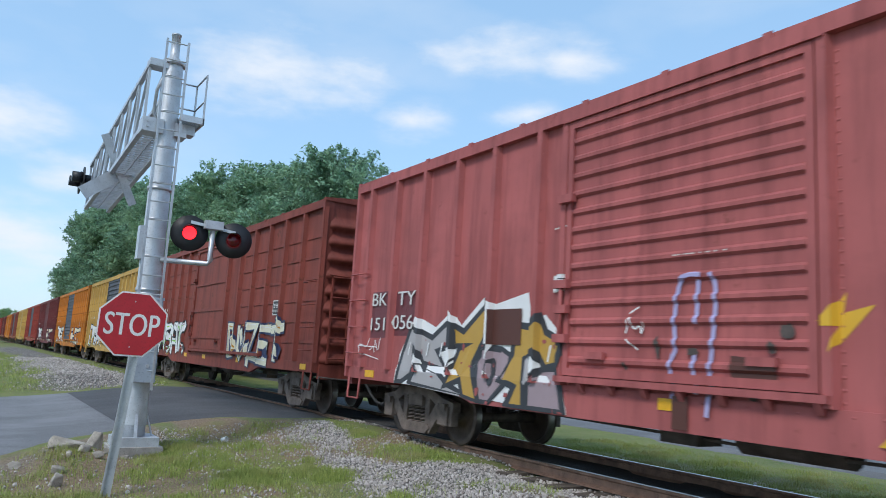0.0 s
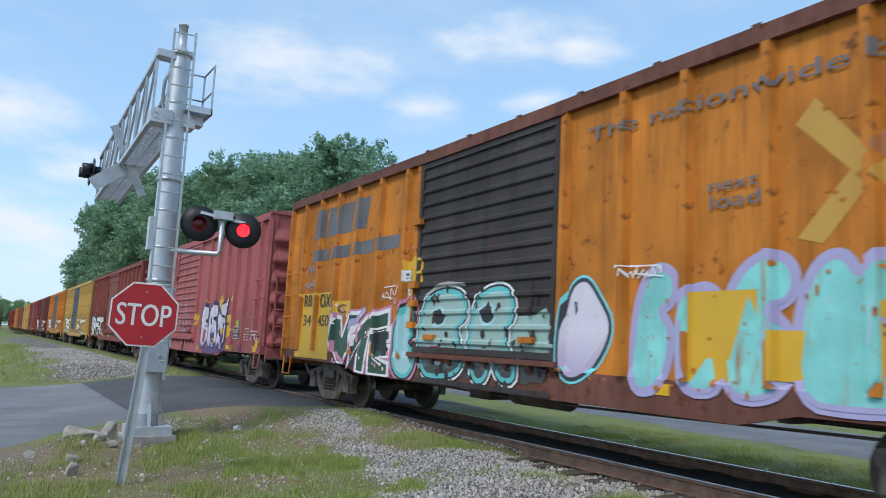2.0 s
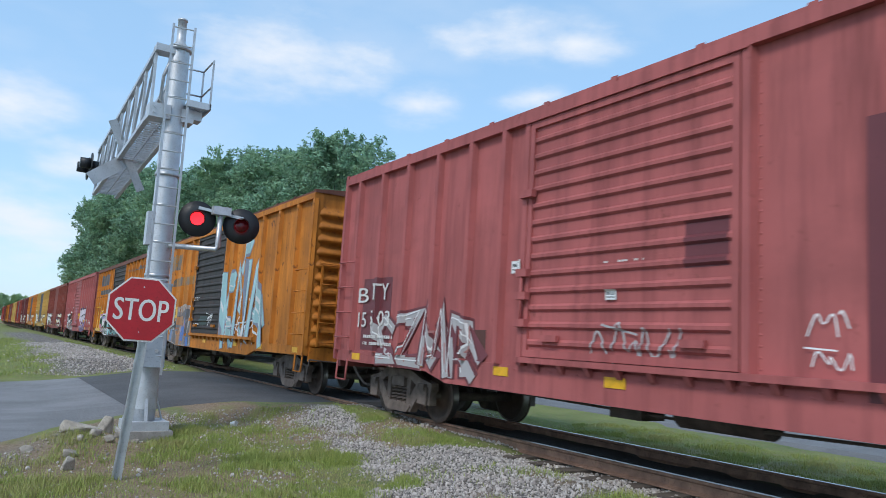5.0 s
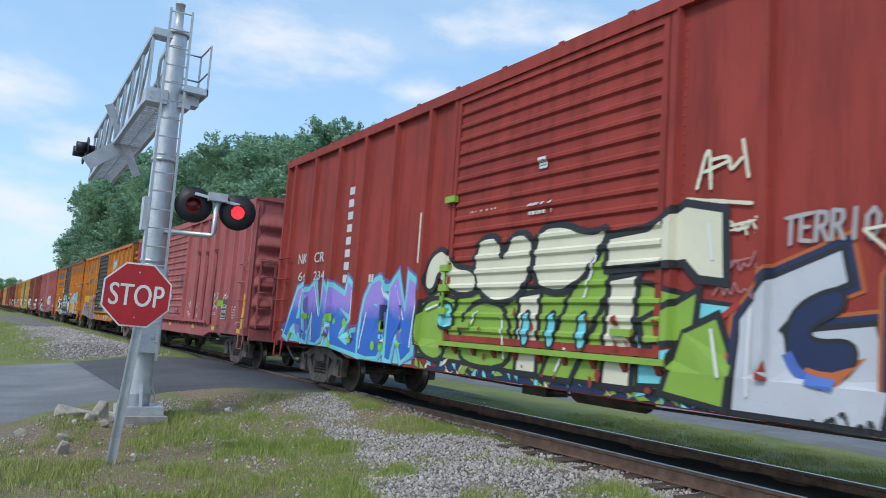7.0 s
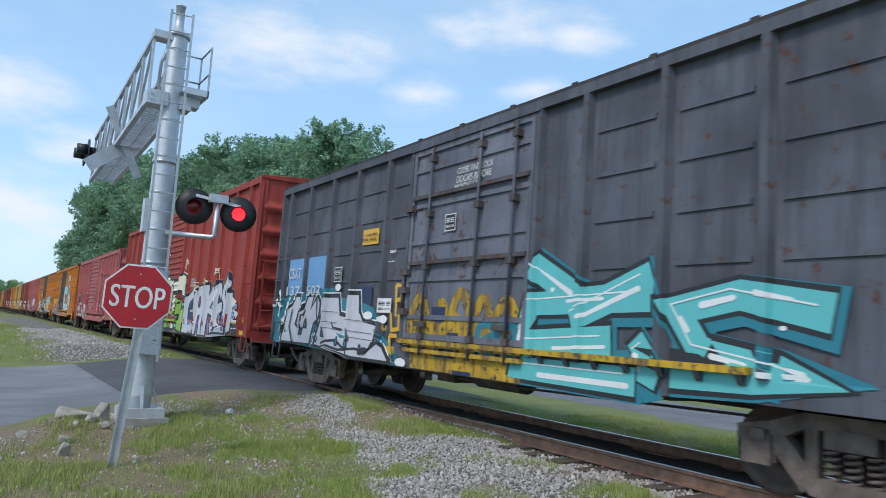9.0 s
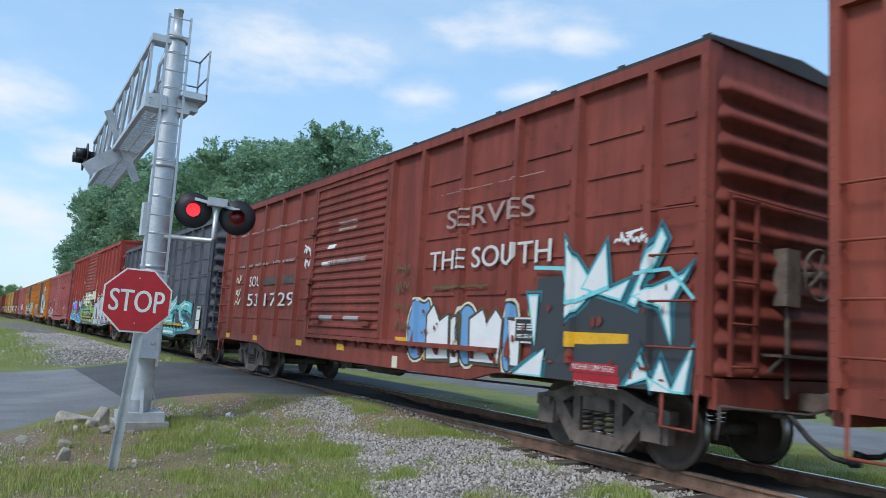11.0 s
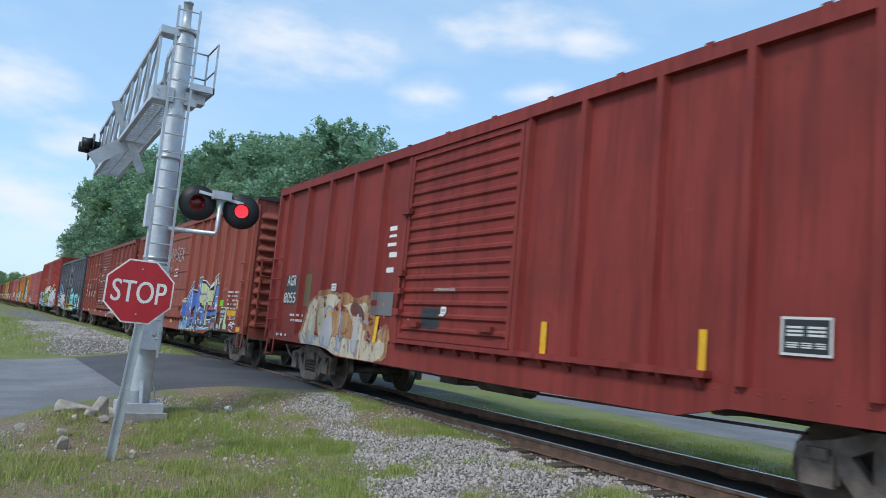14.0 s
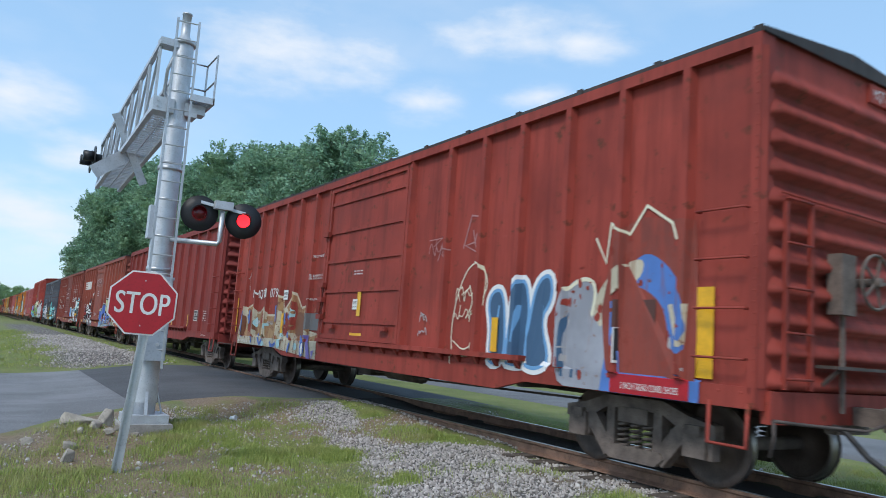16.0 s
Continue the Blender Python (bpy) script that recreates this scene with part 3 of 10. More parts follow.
        leaves.append(part("door", bm, dmat, car, spec.get("door_label", "")))
        if not ribs:
            x0, x1 = sorted((sx * (HALF_W + 0.046), sx * (HALF_W + 0.075)))
            for z in np.linspace(side.dz0 + 0.35, side.dz1 - 0.35, spec.get("door_bars", 4)):
                bm = bmesh.new()
                bx(bm, x0, x1, d1 + 0.05, d0 - 0.05, z - 0.035, z + 0.035)
                part("door_bar", bm, dmat, leaves[-1])
    dr = leaves[1]
    bm = bmesh.new()
    for y in (d0 - 0.04, d1 + 0.04):
        bx(bm, -HALF_W - 0.085, -HALF_W - 0.051, y - 0.04, y + 0.04, side.dz0, side.dz1)
    bx(bm, -HALF_W - 0.085, -HALF_W - 0.051, d1 + 0.08, d0 - 0.08, side.dz1 - 0.09, side.dz1)
    bx(bm, -HALF_W - 0.085, -HALF_W - 0.051, d1 + 0.08, d0 - 0.08, side.dz0, side.dz0 + 0.09)
    part("door_frame", bm, dmat, dr)
    bm = bmesh.new()                                    # tracks above and below
    bx(bm, -HALF_W - 0.14, -HALF_W - 0.01, d1 - 0.1 - (d0 - d1 if not spec.get("long_track") is False else 0), d0 + 0.1, z0 + 0.04, z0 + 0.11)
    part("door_track", bm, spec.get("track", spec.get("sill", mat)), car)
    bm = bmesh.new()
    bx(bm, -HALF_W - 0.115, -HALF_W - 0.01, d1 - 0.1, d0 + 0.1, eave - 0.155, eave - 0.132)
    part("door_track", bm, spec.get("sill", mat), car)
    if "dress" in spec and spec["dress"] is not dress_plain:
        bm = bmesh.new()                                # brackets that carry the lower track
        plate(bm, [(-0.035, -0.10), (-0.035, 0.0), (0.035, 0.0), (0.035, -0.10)], -0.10, 0.0)
        for v in bm.verts:
            if v.co.z < -0.05:
                v.co.x *= 0.3
        tab = mesh_of("track_bracket", bm, spec.get("sill", mat))
        for y in np.arange(d1 - (0 if spec.get("long_track") is False else d0 - d1), d0, 0.47):
            part("track_bracket", tab, None, car, m=pose(-HALF_W - 0.03, y, z0 + 0.038))
    bm = bmesh.new()
    rod(bm, (-HALF_W - 0.13, d0 + 0.02, z0 + 0.5), (-HALF_W - 0.13, d0 + 0.02, z0 + 1.25), 0.022, 8)
    part("latch_rod", bm, spec.get("latch", mat), dr, "rod latch")
    for ya, yb, za, zb in [(d0 - 0.10, d0 + 0.12, z - 0.05, z + 0.05) for z in (z0 + 0.55, z0 + 0.9, z0 + 1.2)] + [(d0 - 0.15, d0 + 0.10, z0 + 2.2, z0 + 2.3)]:
        bm = bmesh.new()
        bx(bm, -HALF_W - 0.16, -HALF_W - 0.08, ya, yb, za, zb)
        part("latch_keeper", bm, spec.get("latch", mat), dr)
    for ya in (d0 - 0.7, d1 + 0.35):
        bm = bmesh.new()
        bx(bm, -HALF_W - 0.14, -HALF_W - 0.08, ya, ya + 0.3, z0 + 0.32, z0 + 0.40)
        part("roller_housing", bm, spec.get("latch", mat), dr)
    if spec.get("dress", dress_plain) is not dress_plain:      # rivet heads on corner posts, door posts and sill
        bm = bmesh.new()

        def rivet(x, y, z, r=0.016):
            ring = [bm.verts.new((x, y + r * math.cos(a * math.tau / 6), z + r * math.sin(a * math.tau / 6))) for a in range(6)]
            tip = bm.verts.new((x - 0.011, y, z))
            for a in range(6):
                bm.faces.new((ring[a], ring[(a + 1) % 6], tip))
        for z in np.arange(z0 + 0.05, eave - 0.2, 0.105):
            for sgn in (-1, 1):
                rivet(-HALF_W - 0.088, sgn * (half - 0.03), z)
            rivet(-HALF_W - 0.001, door[0] + 0.17, z)
            rivet(-HALF_W - 0.001, door[1] - 0.17, z)
        for y in np.arange(-half + 0.2, half - 0.2, 0.24):
            rivet(-HALF_W - 0.03, y, z0 - 0.055)
        tagged(part("rivet_line", bm, mat, car), kind="stuff")
    # yellow reflectors along the sill
    if spec.get("reflect", "sill") == "sill":
        for y in (half - 0.9, half - 3.2, door[0] + 0.5, (door[0] + door[1]) / 2, door[1] - 1.6, -half + 3.0, -half + 0.6):
            part("reflector", GEAR["reflector"], None, car, m=pose(-HALF_W - 0.033, y, z0 - 0.10))
    if "end_mark" in spec:                               # number on a dark panel at the top of the trailing end
        bm = bmesh.new()
        bx(bm, 0.35, 1.25, -half - 0.004, -half + 0.03, eave - 0.24, eave - 0.03)
        part("number_panel", bm, S_BLACK if spec.get("end_panel", True) else mat, car)
        me = letter_mesh(spec["end_mark"], 0.17)
        bm = bmesh.new()
        bm.from_mesh(me)
        bpy.data.meshes.remove(me)
        for v in bm.verts:
            v.co = (0.42 + v.co.x * 0.62, -half - 0.008, eave - 0.19 + v.co.y)
        part("lettering", bm, M_LETTER, car)
    if "dress" in spec:
        spec["dress"](car, side)
    return car


# ---- painted dressings of the cars ----
S_MAROON = spray("maroon_patch", (0.15, 0.034, 0.040))
S_BLACK = spray("black_spray", (0.024, 0.024, 0.027))
S_AQUA = spray("bright_aqua_spray", (0.20, 0.66, 0.70))
S_WHITE = spray("white_spray", (0.80, 0.80, 0.79))
S_PALE = spray("pale_lilac_white", (0.68, 0.63, 0.70), (0.36, 0.27, 0.48), 1.5, 0.8)
S_GREYBLUE = spray("grey_blue_spray", (0.26, 0.29, 0.36))
S_GREYPALE = spray("pale_grey_spray", (0.42, 0.40, 0.40))
S_GREY = spray("dull_grey_paint", (0.16, 0.15, 0.15))
S_TAN = spray("tan_yellow_spray", (0.55, 0.30, 0.05))
S_YELLOW = spray("fresh_yellow_paint", (0.70, 0.40, 0.03))
S_PURPLE = spray("purple_spray", (0.12, 0.06, 0.17))
S_VIOLET = spray("violet_spray", (0.18, 0.14, 0.42))
S_LILAC = spray("lilac_spray", (0.42, 0.38, 0.60))
S_LIME = spray("lime_label", (0.24, 0.60, 0.04))
S_PINKISH = spray("chalky_pink", (0.42, 0.20, 0.19))
S_PINK = spray("pink_spray", (0.60, 0.24, 0.36))
S_GREEN = spray("dark_green_spray", (0.03, 0.08, 0.045))
S_DKGREEN = spray("blackish_green_spray", (0.025, 0.045, 0.04))
S_CYAN = spray("turquoise_spray", (0.12, 0.50, 0.50))
S_CYANPALE = spray("pale_turquoise_spray", (0.38, 0.60, 0.62))
S_MINT = spray("worn_mint_spray", (0.34, 0.48, 0.44), (0.06, 0.06, 0.06), 1.4, 1.0)
S_TEAL = spray("teal_spray", (0.025, 0.20, 0.26))
S_SKYBLUE = spray("sky_blue_paint", (0.16, 0.36, 0.62))
S_BLUE = spray("blue_spray", (0.08, 0.16, 0.48))
S_STEELBLUE = spray("steel_blue_spray", (0.05, 0.11, 0.20))
S_NAVY = spray("navy_spray", (0.02, 0.03, 0.09))
S_BLUEPURP = spray("blue_to_purple_spray", (0.03, 0.14, 0.56), (0.36, 0.24, 0.68), 1.50, 1.75)
S_CREAM = spray("cream_spray", (0.76, 0.72, 0.54))
S_SILVER = spray("silver_spray", (0.56, 0.57, 0.61))
S_ORANGE = spray("orange_spray", (0.50, 0.13, 0.03))
S_ORANGERUST = spray("orange_rust_spray", (0.42, 0.17, 0.06))
S_RUSTY = spray("rusty_brown_spray", (0.20, 0.07, 0.03))
S_BROWN = spray("brown_paint", (0.10, 0.035, 0.025))
S_OLIVE = spray("olive_patch", (0.12, 0.085, 0.03))
S_SIGNAL = spray("red_spray", (0.45, 0.04, 0.03))
S_FADED = spray("faded_lettering", (0.40, 0.28, 0.25))
S_LIMEGREEN = spray("leaf_lime_spray", (0.27, 0.44, 0.06))
S_CREAMLIME = spray("pale_lime_cream_spray", (0.58, 0.60, 0.34))
S_RUSE = spray("rose_spray", (0.42, 0.13, 0.22))
S_CHARCOAL = spray("charcoal_spray", (0.045, 0.048, 0.055))
S_MAUVE = spray("greyish_mauve_spray", (0.36, 0.27, 0.29))
S_OCHRE = spray("ochre_spray", (0.50, 0.30, 0.06))


def peeling(name, rgb, under, amount):
    """Old spray paint that has flaked and run, with what lies under it showing through."""
    m, nt, b = nodes_of(name, 0.7)
    runs, spots, big = noise_node(nt, 1.0, 7, 0.65, (7.0, 7.0, 0.9)), noise_node(nt, 7.0, 8, 0.7), noise_node(nt, 1.6, 4)
    c = mix_node(nt, ramp_node(nt, big.outputs["Fac"], 0.35, 0.65), [v * 0.8 for v in rgb], [min(1, v * 1.15) for v in rgb])
    c = mix_node(nt, ramp_node(nt, runs.outputs["Fac"], 0.62 - 0.2 * amount, 0.78 - 0.16 * amount), c, under)
    c = mix_node(nt, ramp_node(nt, spots.outputs["Fac"], 0.64 - 0.12 * amount, 0.70 - 0.1 * amount), c, [v * 0.8 for v in under])
    nt.links.new(c, b.inputs["Base Color"])
    bump(nt, b, spots.outputs["Fac"], 0.25, 0.004)
    return m


S_PEEL = peeling("peeling_cream_paint", (0.56, 0.50, 0.37), (0.24, 0.085, 0.035), 0.55)
S_PEELRUST = peeling("peeling_tan_over_rust", (0.40, 0.24, 0.11), (0.22, 0.06, 0.03), 0.8)
S_PEELGREY = peeling("worn_grey_blue_paint", (0.32, 0.33, 0.37), (0.30, 0.13, 0.06), 0.35)
S_PEELBLUE = peeling("worn_blue_spray", (0.08, 0.19, 0.50), (0.22, 0.07, 0.04), 0.35)
S_DPALE = peeling("chalky_white_over_yellow", (0.40, 0.38, 0.37), (0.34, 0.14, 0.04), 0.75)
S_DGREY = peeling("thin_grey_over_yellow", (0.22, 0.225, 0.25), (0.36, 0.17, 0.07), 0.7)
S_DBLUE = peeling("thin_blue_over_yellow", (0.16, 0.26, 0.45), (0.30, 0.18, 0.10), 0.6)
S_DPEACH = peeling("peach_over_yellow", (0.44, 0.22, 0.10), (0.26, 0.22, 0.20), 0.5)
S_GREYSTEEL = peeling("thin_dark_grey_spray", (0.14, 0.14, 0.15), (0.26, 0.13, 0.05), 0.3)
S_FLAKEGREY = peeling("flaking_grey_emblem", (0.15, 0.14, 0.13), (0.46, 0.20, 0.03), 0.9)
S_RUSTBROWN = peeling("brown_overpaint", (0.24, 0.052, 0.036), (0.30, 0.05, 0.03), 0.8)
S_AQUAWORN = peeling("flaking_aqua_spray", (0.22, 0.58, 0.54), (0.36, 0.16, 0.04), 0.3)
S_PALEGREY = spray("pale_lilac_grey_spray", (0.58, 0.57, 0.61))
S_WORNYELLOW = peeling("flaking_yellow_spray", (0.54, 0.33, 0.018), (0.11, 0.065, 0.045), 0.8)

# strokes of letter-like forms in a unit box
FORMS = {
    "A": (((0, 0), (0.42, 1), (0.6, 1), (1, 0)), ((0.2, 0.36), (0.84, 0.36))),
    "B": (((0.1, 0), (0.1, 1), (0.75, 0.92), (0.7, 0.55), (0.15, 0.52)), ((0.7, 0.52), (0.95, 0.25), (0.7, 0.02), (0.1, 0))),
    "C": (((0.9, 0.85), (0.5, 1), (0.1, 0.7), (0.1, 0.3), (0.5, 0), (0.95, 0.15)),),
    "D": (((0.1, 0), (0.1, 1), (0.7, 0.9), (0.9, 0.5), (0.7, 0.1), (0.1, 0)),),
    "E": (((0.95, 1), (0.1, 0.95), (0.1, 0.05), (0.95, 0)), ((0.1, 0.5), (0.75, 0.52))),
    "F": (((0.95, 1), (0.1, 0.95), (0.1, 0)), ((0.1, 0.5), (0.75, 0.54))),
    "G": (((0.92, 0.85), (0.5, 1), (0.1, 0.75), (0.05, 0.35), (0.35, 0.02), (0.8, 0.08), (0.9, 0.42), (0.55, 0.42)),),
    "H": (((0.1, 0), (0.1, 1)), ((0.9, 0), (0.85, 1)), ((0.1, 0.5), (0.88, 0.52))),
    "I": (((0.5, 0), (0.5, 1)),),
    "K": (((0.12, 0), (0.1, 1)), ((0.95, 1), (0.18, 0.45), (0.98, 0))),
    "M": (((0, 0), (0.15, 1), (0.5, 0.4), (0.85, 1), (1, 0)),),
    "N": (((0.06, 0), (0.1, 1), (0.85, 0.05), (0.92, 1)),),
    "O": (((0.5, 1), (0.1, 0.75), (0.08, 0.3), (0.5, 0), (0.9, 0.28), (0.9, 0.75), (0.5, 1)),),
    "P": (((0.1, 0), (0.1, 1), (0.8, 0.95), (0.85, 0.6), (0.15, 0.45)),),
    "R": (((0.1, 0), (0.1, 1), (0.75, 0.95), (0.82, 0.68), (0.6, 0.5), (0.12, 0.48)), ((0.5, 0.5), (0.98, 0))),
    "S": (((0.9, 0.85), (0.5, 1), (0.12, 0.8), (0.3, 0.55), (0.75, 0.45), (0.9, 0.2), (0.5, 0), (0.06, 0.12)),),
    "T": (((0, 0.95), (1, 1)), ((0.5, 0.95), (0.52, 0))),
    "U": (((0.1, 1), (0.1, 0.25), (0.5, 0), (0.88, 0.25), (0.92, 1)),),
    "V": (((0, 1), (0.45, 0), (0.6, 0), (1, 1)),),
    "W": (((0, 1), (0.2, 0), (0.5, 0.7), (0.8, 0), (1, 1)),),
    "X": (((0, 1), (1, 0)), ((0, 0), (1, 1))),
    "Z": (((0.05, 0.95), (0.95, 1), (0.1, 0.05), (1, 0)),),
}


def stroke_polys(bm, strokes, width, z_cap=12, taper=0.0, rnd=None):
    """Fat strokes in (y, z): a rounded bar a segment, each a hair above the one before."""
    k = 0
    for line in strokes:
        for (y0, z0), (y1, z1) in zip(line[:-1], line[1:]):
            dy, dz = y1 - y0, z1 - z0
            n = math.hypot(dy, dz)
            if n < 1e-4:
                continue
            a = math.atan2(dz, dy)
            w1 = width / 2 * (1 - taper * (rnd.random() if rnd else 0))
            w2 = width / 2 * (1 - taper * (rnd.random() if rnd else 0))
            pts = []
            h = z_cap // 2
            for j in range(h + 1):
                b = a + math.pi / 2 + math.pi * j / h
                pts.append((0.00012 * (k % 9), y0 + w1 * math.cos(b), z0 + w1 * math.sin(b)))
            for j in range(h + 1):
                b = a - math.pi / 2 + math.pi * j / h
                pts.append((0.00012 * (k % 9), y1 + w2 * math.cos(b), z1 + w2 * math.sin(b)))
            bm.faces.new([bm.verts.new(p) for p in pts])
            k += 1


def clamp_line(line, side, width=0.0):
    half = side.L / 2 - 0.02 - width / 2
    return [(max(-half, min(half, y)), max(side.foot(y) + width / 2, z)) for y, z in line]


def piece(car, side, y0, y1, z0, z1, forms, fill, line, glow, accent, seed, fat=1.0, wild=1.0):
    """A large spray-painted piece: fat letter-like forms with outline, glow and accents."""
    rnd = random.Random(seed)
    w, h = y0 - y1, z1 - z0
    n = len(forms)
    lw = w / n
    width = fat * 0.23 * min(h * 0.8, lw * 1.15)
    strokes, owner = [], []
    for k, ch in enumerate(forms):
        sl, up, sc = rnd.uniform(-0.12, 0.12) * wild, rnd.uniform(-0.06, 0.06) * wild, 1.02 + rnd.uniform(-0.10, 0.10) * wild
        for s in FORMS[ch]:
            pts = []
            for u, v in s:
                u2 = 0.5 + (u - 0.5) * 0.86 * sc + sl * (v - 0.5) + rnd.uniform(-0.05, 0.05) * wild
                v2 = v * 0.86 + 0.07 + up + rnd.uniform(-0.05, 0.05) * wild
                pts.append((y0 - (k + u2) * lw, z0 + v2 * h))
            strokes.append(clamp_line(pts, side, width + (0.14 if glow is not None else 0.06)))
            owner.append(k)
    for k in range(n):                                # arrows and links between the forms
        yc = y0 - (k + rnd.random()) * lw
        for _ in range(2 if wild > 0.5 else 0):
            a = (yc, z0 + h * rnd.uniform(0.1, 0.9))
            b = (a[0] - lw * rnd.uniform(-0.4, 0.6), a[1] + h * rnd.uniform(-0.35, 0.35))
            strokes.append(clamp_line([a, b], side, width + 0.14))
            owner.append(k)
    layers = []
    if glow is not None:
        layers.append(("graffiti_glow", [[(a - 0.05, b - 0.05) for a, b in s] for s in strokes], width + 0.19, glow, 0.0040))
    order = list(range(n))
    rnd.shuffle(order)
    for j, k in enumerate(order):                     # each letter overlaps those before it
        own = [s for s, o in zip(strokes, owner) if o == k]
        layers.append(("graffiti_outline", own, width + 0.095, line, 0.0055 + 0.0026 * j))
        layers.append(("graffiti_fill", own, width, fill, 0.0068 + 0.0026 * j))
    top = 0.0080 + 0.0026 * n
    for name, st, wd, mat, lift in layers:
        bm = bmesh.new()
        for q, stroke in enumerate(st):
            ribbon(bm, clamp_line(stroke, side, wd), wd, 0.0002 * (q % 7), False, 0.2)
        drape(bm, side, lift)
        part(name, bm, mat, car, "spray-painted graffiti letters" if name == "graffiti_fill" else "")
    acc = []
    for s in strokes:
        for (a, b), (c, d) in zip(s[:-1], s[1:]):
            if rnd.random() < 0.25 + 0.3 * wild:
                t0, t1 = rnd.uniform(0.05, 0.4), rnd.uniform(0.5, 0.95)
                o = rnd.uniform(-0.25, 0.25) * width
                acc.append([(a + (c - a) * t0 + o, b + (d - b) * t0 + o), (a + (c - a) * t1 + o, b + (d - b) * t1 + o)])
    for _ in range(n * 2 if wild > 0.5 else 0):
        y, z = y0 - rnd.random() * w, z0 + rnd.random() * h
        acc.append([(y, z), (y + 0.03, z + rnd.uniform(-0.05, 0.05))])
    bm = bmesh.new()
    stroke_polys(bm, [clamp_line(s, side) for s in acc], width * 0.22 + 0.01, 8, 0.6, rnd)
    drape(bm, side, top)
    tagged(part("graffiti_accent", bm, accent, car), kind="stuff")
    thin = []
    for s in strokes:
        if rnd.random() < 0.7:
            thin.append([(a + 0.36 * width * (1 if i % 2 else 0.7), b + 0.2 * width) for i, (a, b) in enumerate(s)])
    bm = bmesh.new()
    stroke_polys(bm, [clamp_line(s, side) for s in thin], 0.018, 6)
    drape(bm, side, top + 0.0012)
    tagged(part("graffiti_shine", bm, S_WHITE if fill is not S_WHITE else S_GREYPALE, car), kind="stuff")


def tag(car, side, y0, y1, z0, z1, material, seed=1, width=0.02):
    """A quick handwritten scrawl, not to be read."""
    rnd = random.Random(seed)
    w, h = y0 - y1, z1 - z0
    lines = []
    rows = max(1, min(4, round(h / max(0.3, 0.5 * w))))
    rh = h / rows
    n = min(18, max(6, int(w / max(0.04, rh * 0.2))))
    for r in range(rows):
        line = []
        indent = rnd.uniform(0.0, 0.18)
        for k in range(n):
            u = indent + (1 - 1.4 * indent) * (k + rnd.uniform(-0.5, 0.9)) / n
            line.append((y0 - u * w, z0 + rh * (rows - 1 - r) + rh * (rnd.uniform(0.55, 0.95) if k % 2 else rnd.uniform(0.05, 0.4))))
            if rnd.random() < 0.25 and len(line) > 2:
                lines.append(line)
                line = [(line[-1][0] - 0.01, z0 + rh * (rows - 1 - r) + rh * rnd.uniform(0.1, 0.9))]
        lines.append(line)
    for _ in range(1 if rows > 1 else 2):
        v = rnd.random()
        lines.append([(y0 - rnd.uniform(0, 0.4) * w, z0 + v * h), (y0 - rnd.uniform(0.5, 1.0) * w, z0 + (v + rnd.uniform(-0.3, 0.3)) * h)])
    curved = []
    for s in lines:                                  # round the corners
        for _ in range(2):
            q = [s[0]]
            for a, b in zip(s[:-1], s[1:]):
                q += [(a[0] * 0.75 + b[0] * 0.25, a[1] * 0.75 + b[1] * 0.25), (a[0] * 0.25 + b[0] * 0.75, a[1] * 0.25 + b[1] * 0.75)]
            s = q + [s[-1]]
        curved.append(clamp_line(s, side))
    bm = bmesh.new()
    stroke_polys(bm, curved, width, 6, 0.3, rnd)
    drape(bm, side, 0.0290)
    tagged(part("graffiti_tag", bm, material, car), kind="stuff")


def scrawl(car, side, y0, y1, z0, z1, forms, material, seed=1, width=0.03):
    """A hand-sprayed word in single strokes."""
    rnd = random.Random(seed)
    w, h = (y0 - y1) / len(forms), z1 - z0
    lines = []
    for k, ch in enumerate(forms):
        up = rnd.uniform(-0.06, 0.06)
        for s in FORMS[ch]:
            lines.append(clamp_line([(y0 - (k + 0.1 + 0.8 * (u + 0.18 * (v - 0.5) + rnd.uniform(-0.04, 0.04))) * w, z0 + h * (v + up)) for u, v in s], side))
    bm = bmesh.new()
    stroke_polys(bm, lines, width, 8, 0.25, rnd)
    drape(bm, side, 0.0290)
    tagged(part("graffiti_word", bm, material, car), kind="stuff")


def blot(car, side, y0, y1, z0, z1, material, seed=1):
    """An uneven patch of rolled or sprayed paint with a ragged edge."""
    n = 56
    cy, cz, w, h = (y0 + y1) / 2, (z0 + z1) / 2, abs(y0 - y1) / 2, (z1 - z0) / 2
    pts = []
    for k in range(n):
        a = k * math.tau / n
        c, s = math.cos(a), math.sin(a)
        m = max(abs(c), abs(s))
        c, s = c / m * 0.75 + c * 0.25, s / m * 0.75 + s * 0.25
        f = 0.95 + 0.16 * noise.noise((c * 3 + seed, s * 3, seed * 0.7)) + 0.07 * noise.noise((c * 9, s * 9 + seed, 2.0))
        pts.append((cy + w * c * f, cz + h * s * (0.95 + 0.3 * noise.noise((c * 4, s * 4, seed + 3.3)))))
    bm = bmesh.new()
    cen = bm.verts.new((0, cy, cz))
    ring = [bm.verts.new((0, y, z)) for y, z in clamp_line(pts, side)]
    for k in range(n):
        bm.faces.new((cen, ring[k], ring[(k + 1) % n]))
    drape(bm, side, 0.0024 + 0.0004 * (seed % 4))
    part("graffiti_ground", bm, material, car)


